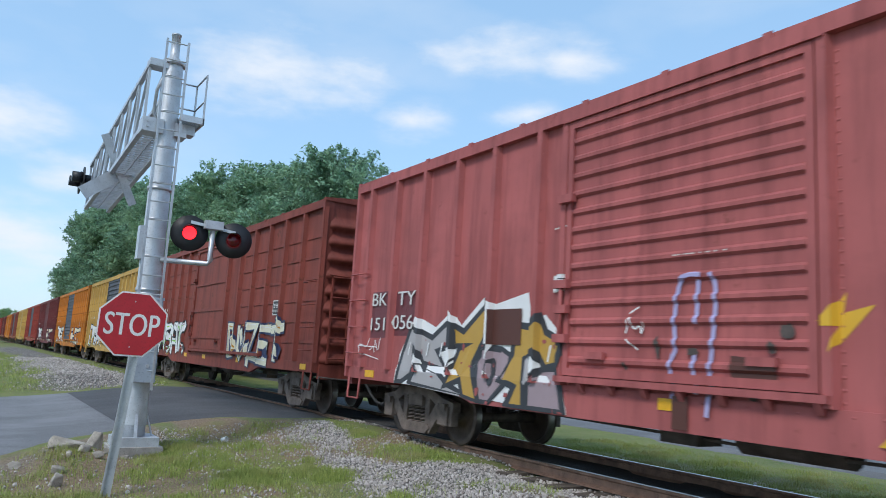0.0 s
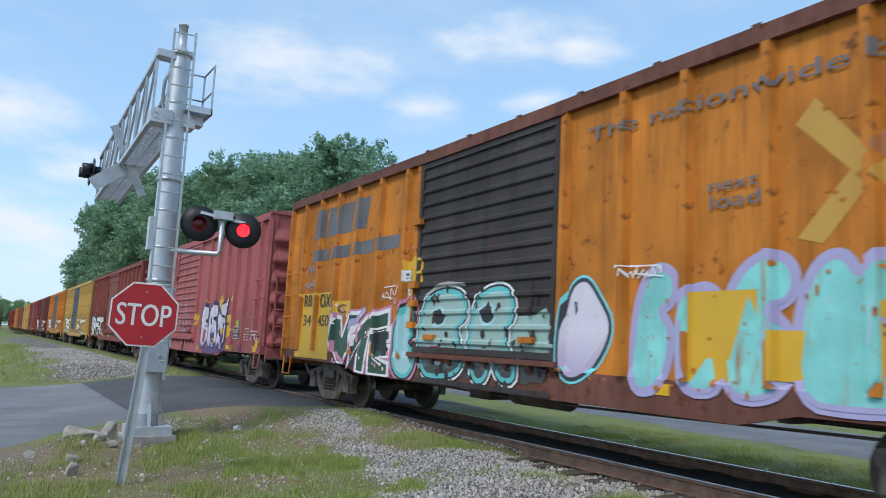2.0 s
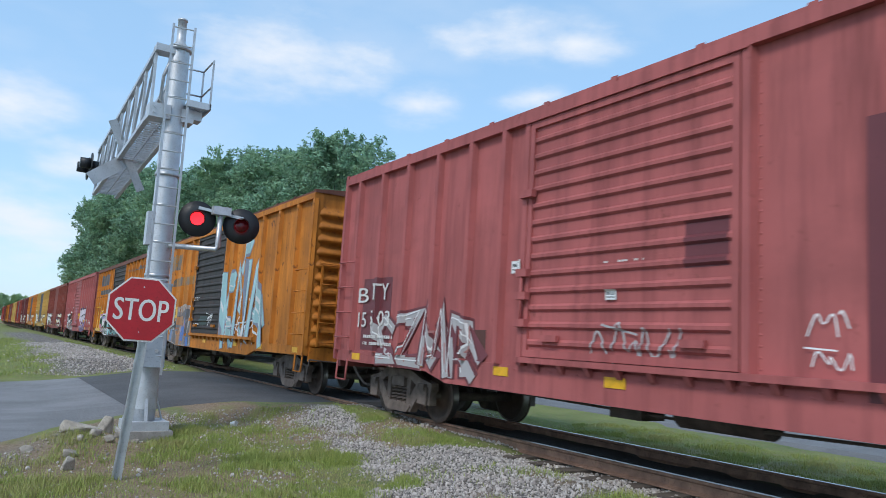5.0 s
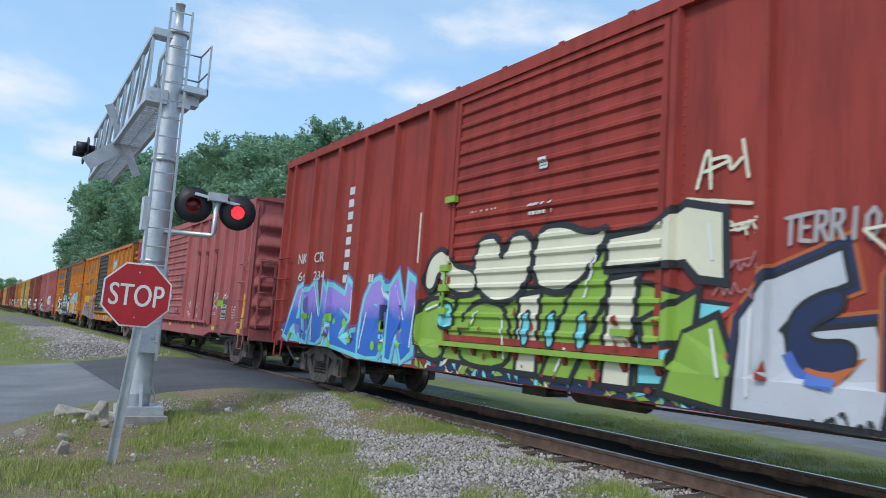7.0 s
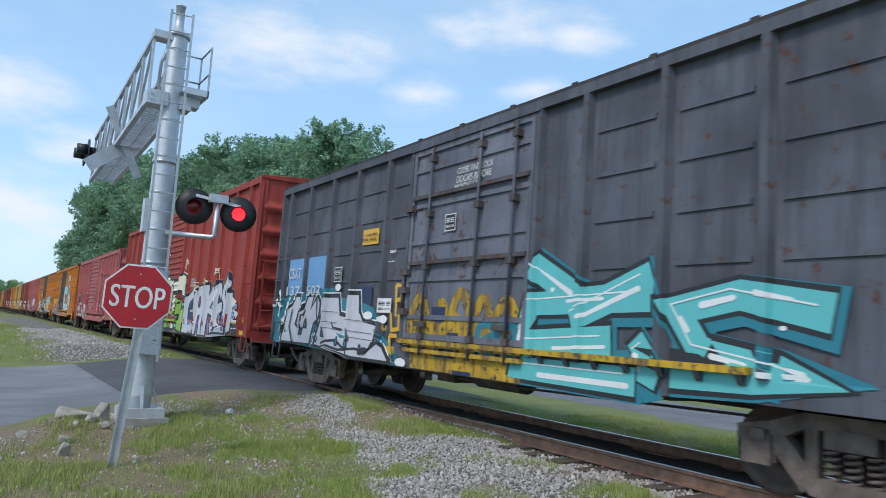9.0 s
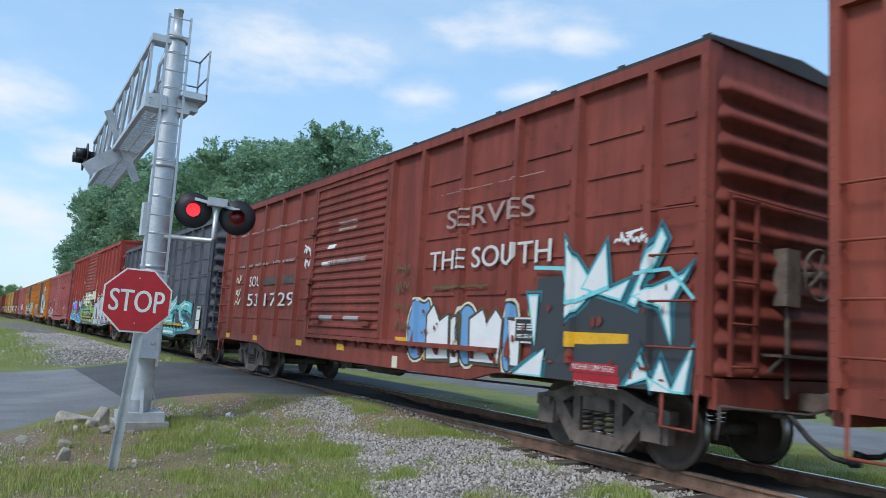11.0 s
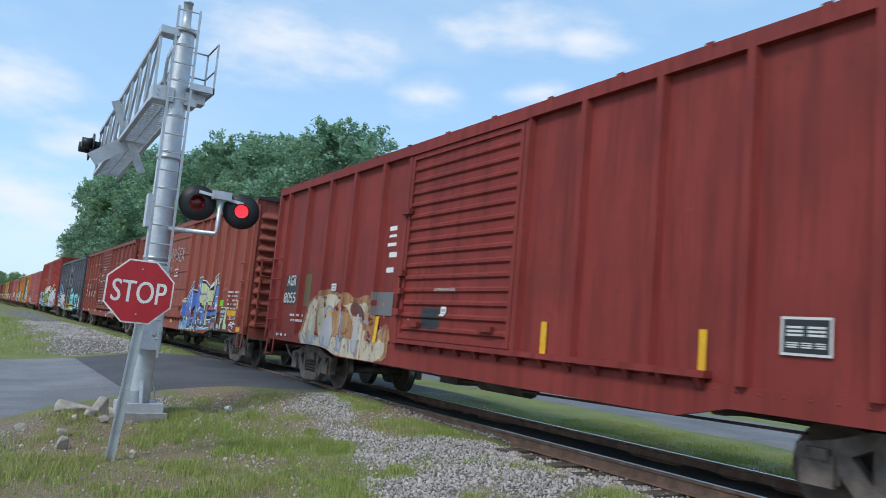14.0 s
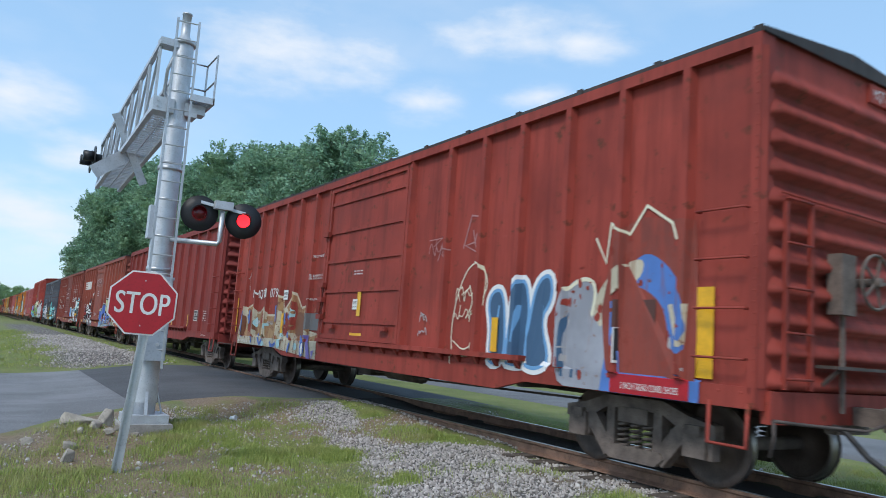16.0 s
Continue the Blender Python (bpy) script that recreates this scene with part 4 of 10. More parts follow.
def small_print(car, side, y0, y1, z0, z1, rows=3, material=None):
    """Stencilled lines too small to read, as plain bars."""
    rnd = random.Random(int(abs(y0) * 100))
    bm = bmesh.new()
    rh = (z1 - z0) / (rows * 2.3)
    for r in range(rows):
        z = z1 - (r + 1) * (z1 - z0) / rows + rh * 0.35
        y = y0
        while y > y1 + 0.01:
            ln = min(y - y1, rnd.uniform(0.5, 2.0) * max(rh, 0.03))
            if rnd.random() < 0.72:
                quad(bm, [(0, y, z), (0, y - ln * 0.75, z), (0, y - ln * 0.75, z + rh), (0, y, z + rh)])
            y -= ln
    drape(bm, side, 0.0258)
    tagged(part("small_print", bm, material or M_LETTER, car), kind="stuff")


def label_box(car, side, y0, y1, z0, z1):
    """A black consolidated stencil with a white frame, or a white sticker with marks when small."""
    d = min(abs(y0 - y1), z1 - z0)
    dark = d > 0.26
    decal(car, side, y0, y1, z0, z1, M_LETTER, "stencil_frame", 0.0245)
    e = d * 0.07
    decal(car, side, y0 - e, y1 + e, z0 + e, z1 - e, S_BLACK if dark else S_WHITE, "stencil_panel", 0.0262)
    small_print_on(car, side, y0 - 2.4 * e, y1 + 2.4 * e, z0 + 2.4 * e, z1 - 2.4 * e, M_LETTER if dark else S_BLACK)


def small_print_on(car, side, y0, y1, z0, z1, material):
    bm = bmesh.new()
    h, w = z1 - z0, y0 - y1
    for a, b, c, d in ((0, 0.42, 0.5, 0.95), (0.55, 1, 0.5, 0.95), (0, 0.3, 0.05, 0.3), (0.38, 0.66, 0.05, 0.3), (0.75, 1, 0.05, 0.3)):
        for k in range(3):
            zz = z0 + h * (c + (d - c) * k / 3)
            quad(bm, [(0, y0 - w * a, zz), (0, y0 - w * b, zz), (0, y0 - w * b, zz + h * (d - c) * 0.2), (0, y0 - w * a, zz + h * (d - c) * 0.2)])
    drape(bm, side, 0.0278)
    tagged(part("stencil_mark", bm, material, car), kind="stuff")


def upright_bars(car, side, y0, y1, z0, z1, n):
    """A name that runs up the side, as plain bars."""
    h = (z1 - z0) / n
    w = 0.22
    for k in range(n):
        decal(car, side, y0, y0 - w, z0 + k * h, z0 + k * h + 0.62 * h, M_LETTER, "emblem_bar", 0.004)


def slant_blocks(car, side, y0, y1, z0, z1, material, n):
    """A painted emblem as slanting blocks, or as level stripes for a negative n."""
    w, h = y0 - y1, z1 - z0
    for k in range(abs(n)):
        bm = bmesh.new()
        if n < 0:
            z = z0 + h * k / -n
            quad(bm, [(0, y0, z), (0, y1, z), (0, y1, z + h * 0.6 / -n), (0, y0, z + h * 0.6 / -n)])
        else:
            a, b, s = y0 - w * (k + 0.04) / n, y0 - w * (k + 0.9) / n, 0.22 * h
            quad(bm, [(0, a, z0), (0, b, z0), (0, b - s, z1), (0, a - s, z1)])
        drape(bm, side, 0.004)
        part("emblem_block", bm, material, car)


def shards(car, side, y0, y1, z0, z1, n, seed, colours):
    """Sharp interlocking splinters of paint."""
    rnd = random.Random(seed)
    w, h = y0 - y1, z1 - z0
    for c, (material, grow) in enumerate(colours):
        bm = bmesh.new()
        rnd = random.Random(seed + 31 * (c // 2))
        for k in range(n):
            y, z = y0 - rnd.random() * w, z0 + 0.1 + rnd.random() * (h - 0.15)
            a, ln, wd = rnd.choice((0.9, 1.2, 2.0, 2.4, 0.2)) + rnd.uniform(-0.3, 0.3), rnd.uniform(0.25, 0.6) * h, rnd.uniform(0.08, 0.2) * h
            ln, wd = ln + grow, wd + grow
            c1, s1 = math.cos(a), math.sin(a)
            pts = [(y - c1 * ln / 2, z - s1 * ln / 2), (y + s1 * wd / 2, z - c1 * wd / 2), (y + c1 * ln / 2, z + s1 * ln / 2), (y - s1 * wd / 3, z + c1 * wd / 3)]
            bm.faces.new([bm.verts.new((0.00012 * (k % 9), p, q)) for p, q in clamp_line(pts, side)])
        drape(bm, side, 0.0045 + 0.0013 * c)
        tagged(part("graffiti_mosaic", bm, material, car), kind="stuff")


def ribbon(bm, line, width, x=0.0, closed=False, flare=0.0):
    """One painted band along a line in (y, z), with mitred corners."""
    pts = [Vector((0, y, z)) for y, z in line]
    n = len(pts)
    rows = []
    for i, p in enumerate(pts):
        a = pts[i - 1] if i or closed else p
        b = pts[(i + 1) % n] if i < n - 1 or closed else p
        d0, d1 = p - a, b - p
        d0 = d0.normalized() if d0.length > 1e-6 else d1.normalized()
        d1 = d1.normalized() if d1.length > 1e-6 else d0
        m = Vector((0, -d0.z - d1.z, d0.y + d1.y))
        m = m.normalized() if m.length > 1e-4 else Vector((0, -d0.z, d0.y))
        k = min(1.9, 1 / max(0.3, abs(m.dot(Vector((0, -d0.z, d0.y))))))
        w = width / 2 * k * (1 + flare * (i in (0, n - 1)))
        e = d1 * -0.25 * width if i == 0 and not closed and flare else d0 * 0.25 * width if i == n - 1 and not closed and flare else Vector()
        rows.append([bm.verts.new(p + e + m * w + Vector((x, 0, 0))), bm.verts.new(p + e - m * w + Vector((x, 0, 0)))])
    for i in range(n if closed else n - 1):
        q, r = rows[i], rows[(i + 1) % n]
        bm.faces.new((q[0], q[1], r[1], r[0]))


def rounded(pts, closed=True, rounds=2):
    """Cut the corners of a drawn line until it runs in curves."""
    for _ in range(rounds):
        q = [] if closed else [pts[0]]
        for a, b in zip(pts, pts[1:] + pts[:1] if closed else pts[1:]):
            q += [(a[0] * 0.75 + b[0] * 0.25, a[1] * 0.75 + b[1] * 0.25), (a[0] * 0.25 + b[0] * 0.75, a[1] * 0.25 + b[1] * 0.75)]
        pts = q if closed else q + [pts[-1]]
    return pts


class Mural:
    """Spray paint on a car's side, drawn in a box: u runs from y0 to y1, v from z0 up to z1; each coat lies over the one before."""

    def __init__(self, car, side, y0, y1, z0, z1, lift=0.004):
        self.car, self.side, self.box, self.lift = car, side, (y0, y1, z0, z1), lift

    def at(self, pts, room=0.0):
        y0, y1, z0, z1 = self.box
        return clamp_line([(y0 + (y1 - y0) * u, z0 + (z1 - z0) * v) for u, v in pts], self.side, room)

    def lay(self, bm, material, name, kind=""):
        drape(bm, self.side, self.lift)
        self.lift += 0.0007
        ob = part(name, bm, material, self.car)
        if kind:
            tagged(ob, kind=kind)

    def fill(self, material, *pts, soft=False, line=None, width=0.05, name="graffiti_fill"):
        pts = rounded(list(pts)) if soft else list(pts)
        bm = bmesh.new()
        f = bm.faces.new([bm.verts.new((0, y, z)) for y, z in self.at(pts)])
        f.normal_update()
        bmesh.ops.triangulate(bm, faces=[f], ngon_method="EAR_CLIP")
        self.lay(bm, material, name)
        if line is not None:
            self.edge(line, width, pts)

    def edge(self, material, width, pts):
        bm = bmesh.new()
        ribbon(bm, self.at(pts, width), width, 0, True)
        self.lay(bm, material, "graffiti_outline")

    def letters(self, shapes, fill, coats, soft=False):
        """A word of drawn letters: broad coats round all of them, then each letter's fill and thin edge."""
        shapes = [rounded(list(q)) if soft else list(q) for q in shapes]
        for material, width in coats[:-1]:
            for q in shapes:
                self.edge(material, width, q)
        for q in shapes:
            self.fill(fill, *q, line=coats[-1][0], width=coats[-1][1])

    def line(self, material, width, *pts, soft=False, closed=False, name="graffiti_line"):
        pts = rounded(list(pts), closed) if soft else list(pts)
        bm = bmesh.new()
        ribbon(bm, self.at(pts, width), width, 0, closed)
        self.lay(bm, material, name)

    def dots(self, material, n, seed, u0, u1, v0, v1, r0=0.02, r1=0.07):
        """A spatter of round dots."""
        rnd = random.Random(seed)
        y0, y1, z0, z1 = self.box
        bm = bmesh.new()
        for _ in range(n):
            y, z, r = y0 + (y1 - y0) * rnd.uniform(u0, u1), z0 + (z1 - z0) * rnd.uniform(v0, v1), rnd.uniform(r0, r1)
            z = max(z, self.side.foot(y) + r)
            bm.faces.new([bm.verts.new((0, y + r * math.cos(a * math.tau / 10), z + 1.15 * r * math.sin(a * math.tau / 10))) for a in range(10)])
        self.lay(bm, material, "graffiti_spatter", "stuff")

    def oval(self, material, u, v, ru, rv, line=None, width=0.03):
        self.fill(material, *[(u + ru * math.cos(a * math.tau / 14), v + rv * math.sin(a * math.tau / 14)) for a in range(14)], line=line, width=width)

    def worn(self, material, n, seed, u0, u1, v0, v1, size=0.12):
        """Flaked spots where the paint has gone."""
        rnd = random.Random(seed)
        y0, y1, z0, z1 = self.box
        bm = bmesh.new()
        for _ in range(n):
            y, z = y0 + (y1 - y0) * rnd.uniform(u0, u1), z0 + (z1 - z0) * rnd.uniform(v0, v1)
            a, b = size * rnd.uniform(0.2, 1.0), size * rnd.uniform(0.2, 1.4)
            ring = [(y + a * rnd.uniform(0.5, 1) * math.cos(k * math.tau / 9), z + b * rnd.uniform(0.5, 1) * math.sin(k * math.tau / 9)) for k in range(9)]
            bm.faces.new([bm.verts.new((0, *q)) for q in clamp_line(ring, self.side)])
        self.lay(bm, material, "flaked_patch", "stuff")


def dress_b(car, side):
    decal(car, side, 7.21, 6.55, 1.61, 2.42, S_MAROON)
    decal(car, side, 6.35, 5.68, 1.65, 2.39, S_MAROON)
    lettering(car, side, "BK", 7.17, 2.17, 0.236, 0.53)
    lettering(car, side, "TY", 6.26, 2.16, 0.241, 0.58)
    lettering(car, side, "151", 7.18, 1.74, 0.232, 0.51)
    lettering(car, side, "056", 6.38, 1.76, 0.240, 0.66)
    m = Mural(car, side, 6.2, 1.9, 0.72, 2.2)
    m.fill(S_WHITE, (0.0, 0.06), (0.02, 0.42), (0.08, 0.66), (0.12, 0.86), (0.27, 0.72), (0.37, 0.89), (0.43, 0.74), (0.555, 1.0), (0.62, 0.93), (0.78, 1.02), (0.80, 0.76), (0.86, 0.82), (0.91, 0.70), (0.93, 0.4), (0.97, -0.02), (0.1, 0.02))
    m.letters([((0.02, 0.12), (0.05, 0.45), (0.10, 0.72), (0.25, 0.60), (0.36, 0.78), (0.375, 0.55), (0.28, 0.48), (0.34, 0.30), (0.20, 0.35), (0.15, 0.52), (0.12, 0.22), (0.06, 0.14)),
               ((0.12, 0.0), (0.16, 0.30), (0.30, 0.26), (0.37, 0.14), (0.46, 0.0))], S_GREYPALE, ((S_CHARCOAL, 0.12), (S_CHARCOAL, 0.055)))
    m.letters([((0.55, 0.0), (0.535, 0.40), (0.58, 0.52), (0.66, 0.50), (0.70, 0.45), (0.68, 0.20), (0.61, 0.0)),
               ((0.80, 0.0), (0.80, 0.22), (0.86, 0.36), (0.925, 0.36), (0.95, 0.0))], S_MAUVE, ((S_CHARCOAL, 0.12), (S_CHARCOAL, 0.055)))
    m.letters([((0.39, 0.72), (0.45, 0.66), (0.575, 0.92), (0.565, 0.62), (0.50, 0.36), (0.55, 0.0), (0.47, 0.0), (0.45, 0.22), (0.36, 0.14), (0.43, 0.50), (0.50, 0.56), (0.40, 0.54)),
               ((0.67, 0.25), (0.72, 0.46), (0.73, 0.72), (0.80, 0.70), (0.84, 0.78), (0.865, 0.66), (0.95, 0.56), (0.93, 0.42), (0.87, 0.38), (0.83, 0.52), (0.77, 0.44), (0.78, 0.02), (0.71, 0.0), (0.745, 0.2))], S_OCHRE, ((S_CHARCOAL, 0.13), (S_CHARCOAL, 0.05)))
    m.oval(S_GREYPALE, 0.785, 0.33, 0.018, 0.13, S_CHARCOAL, 0.04)
    m.fill(S_CHARCOAL, (0.60, 0.16), (0.60, 0.42), (0.64, 0.44), (0.635, 0.2), soft=True)
    for u in (0.09, 0.22, 0.31, 0.60, 0.88):
        m.line(S_WHITE, 0.03, (u, 0.42), (u + 0.012, 0.56))
    m.worn(P_PINK, 26, 61, 0.05, 0.95, 0.0, 0.6, 0.06)
    m.line(S_LILAC, 0.05, (1.33, 0.22), (1.325, 0.48), (1.345, 0.55), (1.335, 0.72), (1.35, 1.02), (1.38, 1.06), (1.415, 1.05), soft=True)
    m.line(S_LILAC, 0.05, (1.405, 1.02), (1.40, 0.72))
    m.line(S_LILAC, 0.05, (1.395, 0.55), (1.39, 0.26))
    m.line(S_LILAC, 0.05, (1.44, 1.06), (1.455, 0.95), (1.445, 0.62), (1.425, 0.12), soft=True)
    m.worn(M_STEEL, 9, 62, 1.02, 1.68, 0.2, 0.75, 0.10)
    m.fill(S_BROWN, (1.33, 0.02), (1.33, 0.24), (1.375, 0.24), (1.375, 0.02), name="rust_patch")
    m.fill(S_BROWN, (1.49, 0.35), (1.49, 0.52), (1.60, 0.50), (1.60, 0.34), name="rust_patch")
    decal(car, side, 3.60, 2.95, 1.54, 2.02, S_BROWN, "painted_panel", 0.0235)
    label_box(car, side, 2.35, 2.05, 2.20, 2.41)
    small_print(car, side, 2.36, 2.04, 2.99, 3.03, 1)
    tag(car, side, 7.60, 6.72, 1.28, 1.64, S_WHITE, 4)
    tag(car, side, 1.18, 0.72, 1.58, 1.94, S_WHITE, 5)
    small_print(car, side, 0.45, -0.20, 2.48, 2.51, 1)
    m = Mural(car, side, -1.0, -6.0, 0.72, 2.4)
    m.fill(S_YELLOW, (0.52, 0.98), (0.68, 1.0), (0.66, 0.72), (0.74, 0.70), (0.86, 0.72), (0.84, 0.56), (0.80, 0.50), (0.89, 0.46), (0.80, 0.36), (0.72, 0.30), (0.60, 0.50))
    for u, v, k in ((0.0, 0.62, 1.3), (0.27, 0.93, 0.6), (0.40, 0.95, 0.6), (0.55, 1.0, 0.8), (0.76, 0.94, 1.3), (0.14, 0.30, 0.7), (0.84, 0.10, 0.9), (0.86, 0.02, 0.7), (0.10, 0.06, 0.9)):
        m.fill(S_YELLOW, (u, v), (u + 0.04 * k, v + 0.13 * k), (u + 0.035 * k, v + 0.05 * k), (u + 0.075 * k, v + 0.08 * k), (u + 0.02 * k, v - 0.10 * k), (u + 0.03 * k, v))
    m.fill(S_PURPLE, (0.25, 0.0), (0.34, 0.14), (0.72, 0.16), (0.76, 0.06), (0.70, -0.05), (0.58, 0.04), (0.47, -0.10), (0.38, 0.02))
    m.letters([((0.20, 0.12), (0.155, 0.55), (0.165, 0.80), (0.21, 0.92), (0.30, 0.90), (0.325, 0.72), (0.29, 0.60), (0.335, 0.45), (0.32, 0.20), (0.27, 0.12)),
               ((0.36, 0.14), (0.33, 0.50), (0.345, 0.80), (0.385, 0.90), (0.43, 0.84), (0.43, 0.66), (0.39, 0.68), (0.385, 0.56), (0.43, 0.52), (0.42, 0.40), (0.385, 0.34), (0.43, 0.24), (0.43, 0.12)),
               ((0.44, 0.14), (0.435, 0.30), (0.49, 0.34), (0.435, 0.58), (0.43, 0.82), (0.48, 0.94), (0.53, 0.84), (0.525, 0.66), (0.49, 0.68), (0.53, 0.44), (0.54, 0.22), (0.50, 0.10)),
               ((0.53, 0.62), (0.54, 0.74), (0.60, 0.74), (0.62, 0.62), (0.59, 0.54), (0.605, 0.12), (0.55, 0.12), (0.56, 0.55)),
               ((0.61, 0.14), (0.59, 0.46), (0.615, 0.74), (0.66, 0.84), (0.70, 0.72), (0.71, 0.40), (0.69, 0.14), (0.65, 0.08))], S_PALE, ((S_PURPLE, 0.20), (S_CHARCOAL, 0.055)), soft=True)
    m.fill(S_PALE, (0.64, 0.80), (0.745, 1.06), (0.70, 0.64), line=S_CHARCOAL, width=0.05)
    for u, v, ru, rv in ((0.235, 0.72, 0.020, 0.08), (0.245, 0.35, 0.022, 0.09), (0.50, 0.24, 0.02, 0.07), (0.65, 0.42, 0.014, 0.14)):
        m.oval(S_OCHRE if v < 0.5 else S_PURPLE, u, v, ru, rv, S_CHARCOAL, 0.035)
    m.dots(S_VIOLET, 34, 9, 0.17, 0.70, 0.14, 0.85, 0.02, 0.055)
    for u in (0.185, 0.355, 0.455, 0.565, 0.625):
        m.line(S_WHITE, 0.022, (u, 0.55), (u + 0.006, 0.78))
    scrawl(car, side, -3.70, -4.15, 1.95, 2.12, "WET", S_BLACK, 7, 0.02)
    tag(car, side, -4.54, -4.95, 1.54, 1.76, S_BLACK, 6)
    decal(car, side, -5.53, -5.73, 1.59, 1.74, S_LIME)
    label_box(car, side, -5.40, -5.86, 1.23, 1.57)
    small_print(car, side, -6.40, -6.80, 1.19, 1.56, 5)
    decal(car, side, -5.95, -6.26, 0.85, 1.26, S_MAROON)
    decal(car, side, -6.53, -6.69, 0.97, 1.07, M_SIGNRED)
    lettering(car, side, "2 TREAD COND SHOES", -6.43, 0.78, 0.047, 0.65)
    tag(car, side, -7.08, -7.66, 1.07, 1.47, S_WHITE, 8, 0.03)
    decal(car, side, -7.18, -7.63, 1.03, 1.25, M_YELLOW)
    tag(car, side, -6.37, -6.99, 1.60, 2.04, S_PINKISH, 9, 0.015)


def dress_c(car, side):
    decal(car, side, 7.14, 5.48, 0.92, 2.31, S_YELLOW)
    lettering(car, side, "RB", 6.94, 2.03, 0.265, 0.42, S_BLACK)
    lettering(car, side, "OX", 6.07, 2.00, 0.291, 0.54, S_BLACK)
    lettering(car, side, "34", 6.93, 1.61, 0.243, 0.42, S_BLACK)
    lettering(car, side, "450", 6.11, 1.60, 0.245, 0.55, S_BLACK)
    lettering(car, side, "LDLMT", 6.92, 1.35, 0.089, 0.47, S_BLACK)
    lettering(car, side, "157100", 6.06, 1.34, 0.100, 0.48, S_BLACK)
    lettering(car, side, "LTWT", 6.91, 1.18, 0.071, 0.47, S_BLACK)
    lettering(car, side, "62900", 6.05, 1.15, 0.083, 0.48, S_BLACK)
    slant_blocks(car, side, 6.74, 4.06, 3.49, 4.11, S_GREYSTEEL, 4)
    slant_blocks(car, side, 6.74, 2.68, 2.99, 3.24, S_GREYSTEEL, 4)
    decal(car, side, 5.28, 4.62, 1.83, 2.11, S_YELLOW)
    lettering(car, side, "C", 5.14, 1.87, 0.174, 0.41, S_BLACK)
    m = Mural(car, side, 5.6, -1.5, 0.72, 2.2)
    m.fill(S_BLACK, (0.10, 0.0), (0.12, 0.45), (0.26, 0.72), (0.36, 0.66), (0.38, 0.02))
    m.letters([((0.03, 0.42), (0.05, 0.72), (0.085, 0.70), (0.10, 0.44), (0.14, 0.74), (0.20, 0.76), (0.16, 0.40), (0.12, 0.06), (0.09, 0.06)),
               ((0.16, 0.02), (0.18, 0.44), (0.215, 0.60), (0.25, 0.70), (0.37, 0.78), (0.37, 0.60), (0.27, 0.54), (0.25, 0.02), (0.21, 0.02), (0.215, 0.40)),
               ((0.28, 0.0), (0.28, 0.50), (0.38, 0.56), (0.38, 0.44), (0.32, 0.40), (0.38, 0.36), (0.38, 0.26), (0.32, 0.22), (0.385, 0.16), (0.385, 0.0))], S_GREEN, ((S_PINK, 0.20), (S_WHITE, 0.11), (S_WHITE, 0.04)))
    m.line(S_PINK, 0.10, (0.05, 0.40), (0.09, 0.20), (0.12, 0.04))
    m.line(S_LILAC, 0.12, (0.13, 0.30), (0.17, 0.62), (0.24, 0.82))
    m.line(S_WHITE, 0.03, (0.30, 0.22), (0.34, 0.34), (0.35, 0.14), (0.30, 0.22))
    m.dots(S_PINK, 26, 11, 0.02, 0.40, 0.05, 0.9, 0.02, 0.06)
    m.dots(S_WHITE, 30, 12, 0.02, 0.40, 0.05, 0.9, 0.012, 0.035)
    m.letters([((0.41, 0.12), (0.405, 0.62), (0.44, 0.68), (0.46, 0.86), (0.505, 0.90), (0.515, 0.74), (0.50, 0.62), (0.515, 0.52), (0.485, 0.42), (0.515, 0.34), (0.51, 0.14), (0.47, 0.02))], S_CYANPALE, ((S_PINK, 0.26), (S_BLACK, 0.15), (S_CYAN, 0.07)), soft=True)
    label_box(car, side, 2.42, 2.07, 2.37, 2.56)
    label_box(car, side, 2.30, 2.00, 2.12, 2.33)
    blot(car, side, 2.46, 1.78, 2.32, 2.76, S_YELLOW, 5)
    tag(car, side, 3.30, 2.66, 1.97, 2.36, S_WHITE, 13)
    small_print(car, side, 2.31, 2.04, 2.89, 2.98, 1)
    blot(car, side, 1.71, -1.50, 0.87, 1.85, S_MINT, 12)
    m.letters([((0.55, 0.10), (0.535, 0.50), (0.56, 0.86), (0.62, 0.98), (0.71, 0.94), (0.73, 0.72), (0.68, 0.56), (0.72, 0.36), (0.70, 0.14), (0.62, 0.08)),
               ((0.75, 0.08), (0.74, 0.60), (0.77, 0.92), (0.86, 0.98), (0.89, 0.74), (0.85, 0.52), (0.90, 0.14), (0.84, 0.10), (0.81, 0.42), (0.80, 0.10))], S_MINT, ((S_WHITE, 0.20), (S_BLACK, 0.13), (S_CYAN, 0.07)), soft=True)
    for u, v in ((0.62, 0.70), (0.62, 0.32), (0.80, 0.72)):
        m.oval(S_BLACK, u, v, 0.026, 0.10, S_CYANPALE, 0.05)
    m.fill(S_SIGNAL, (0.59, 0.26), (0.59, 0.40), (0.67, 0.38), (0.66, 0.22))
    m.fill(P_DARK, (0.52, -0.1), (0.52, 0.06), (0.99, 0.06), (0.99, -0.1), name="grime_band")
    m.worn(P_DARK, 80, 15, 0.54, 0.98, 0.0, 1.0, 0.08)
    m.line(S_GREYPALE, 0.05, (0.56, 0.93), (0.63, 1.06), (0.72, 1.02), soft=True)
    m = Mural(car, side, -1.5, -6.5, 0.96, 2.3)
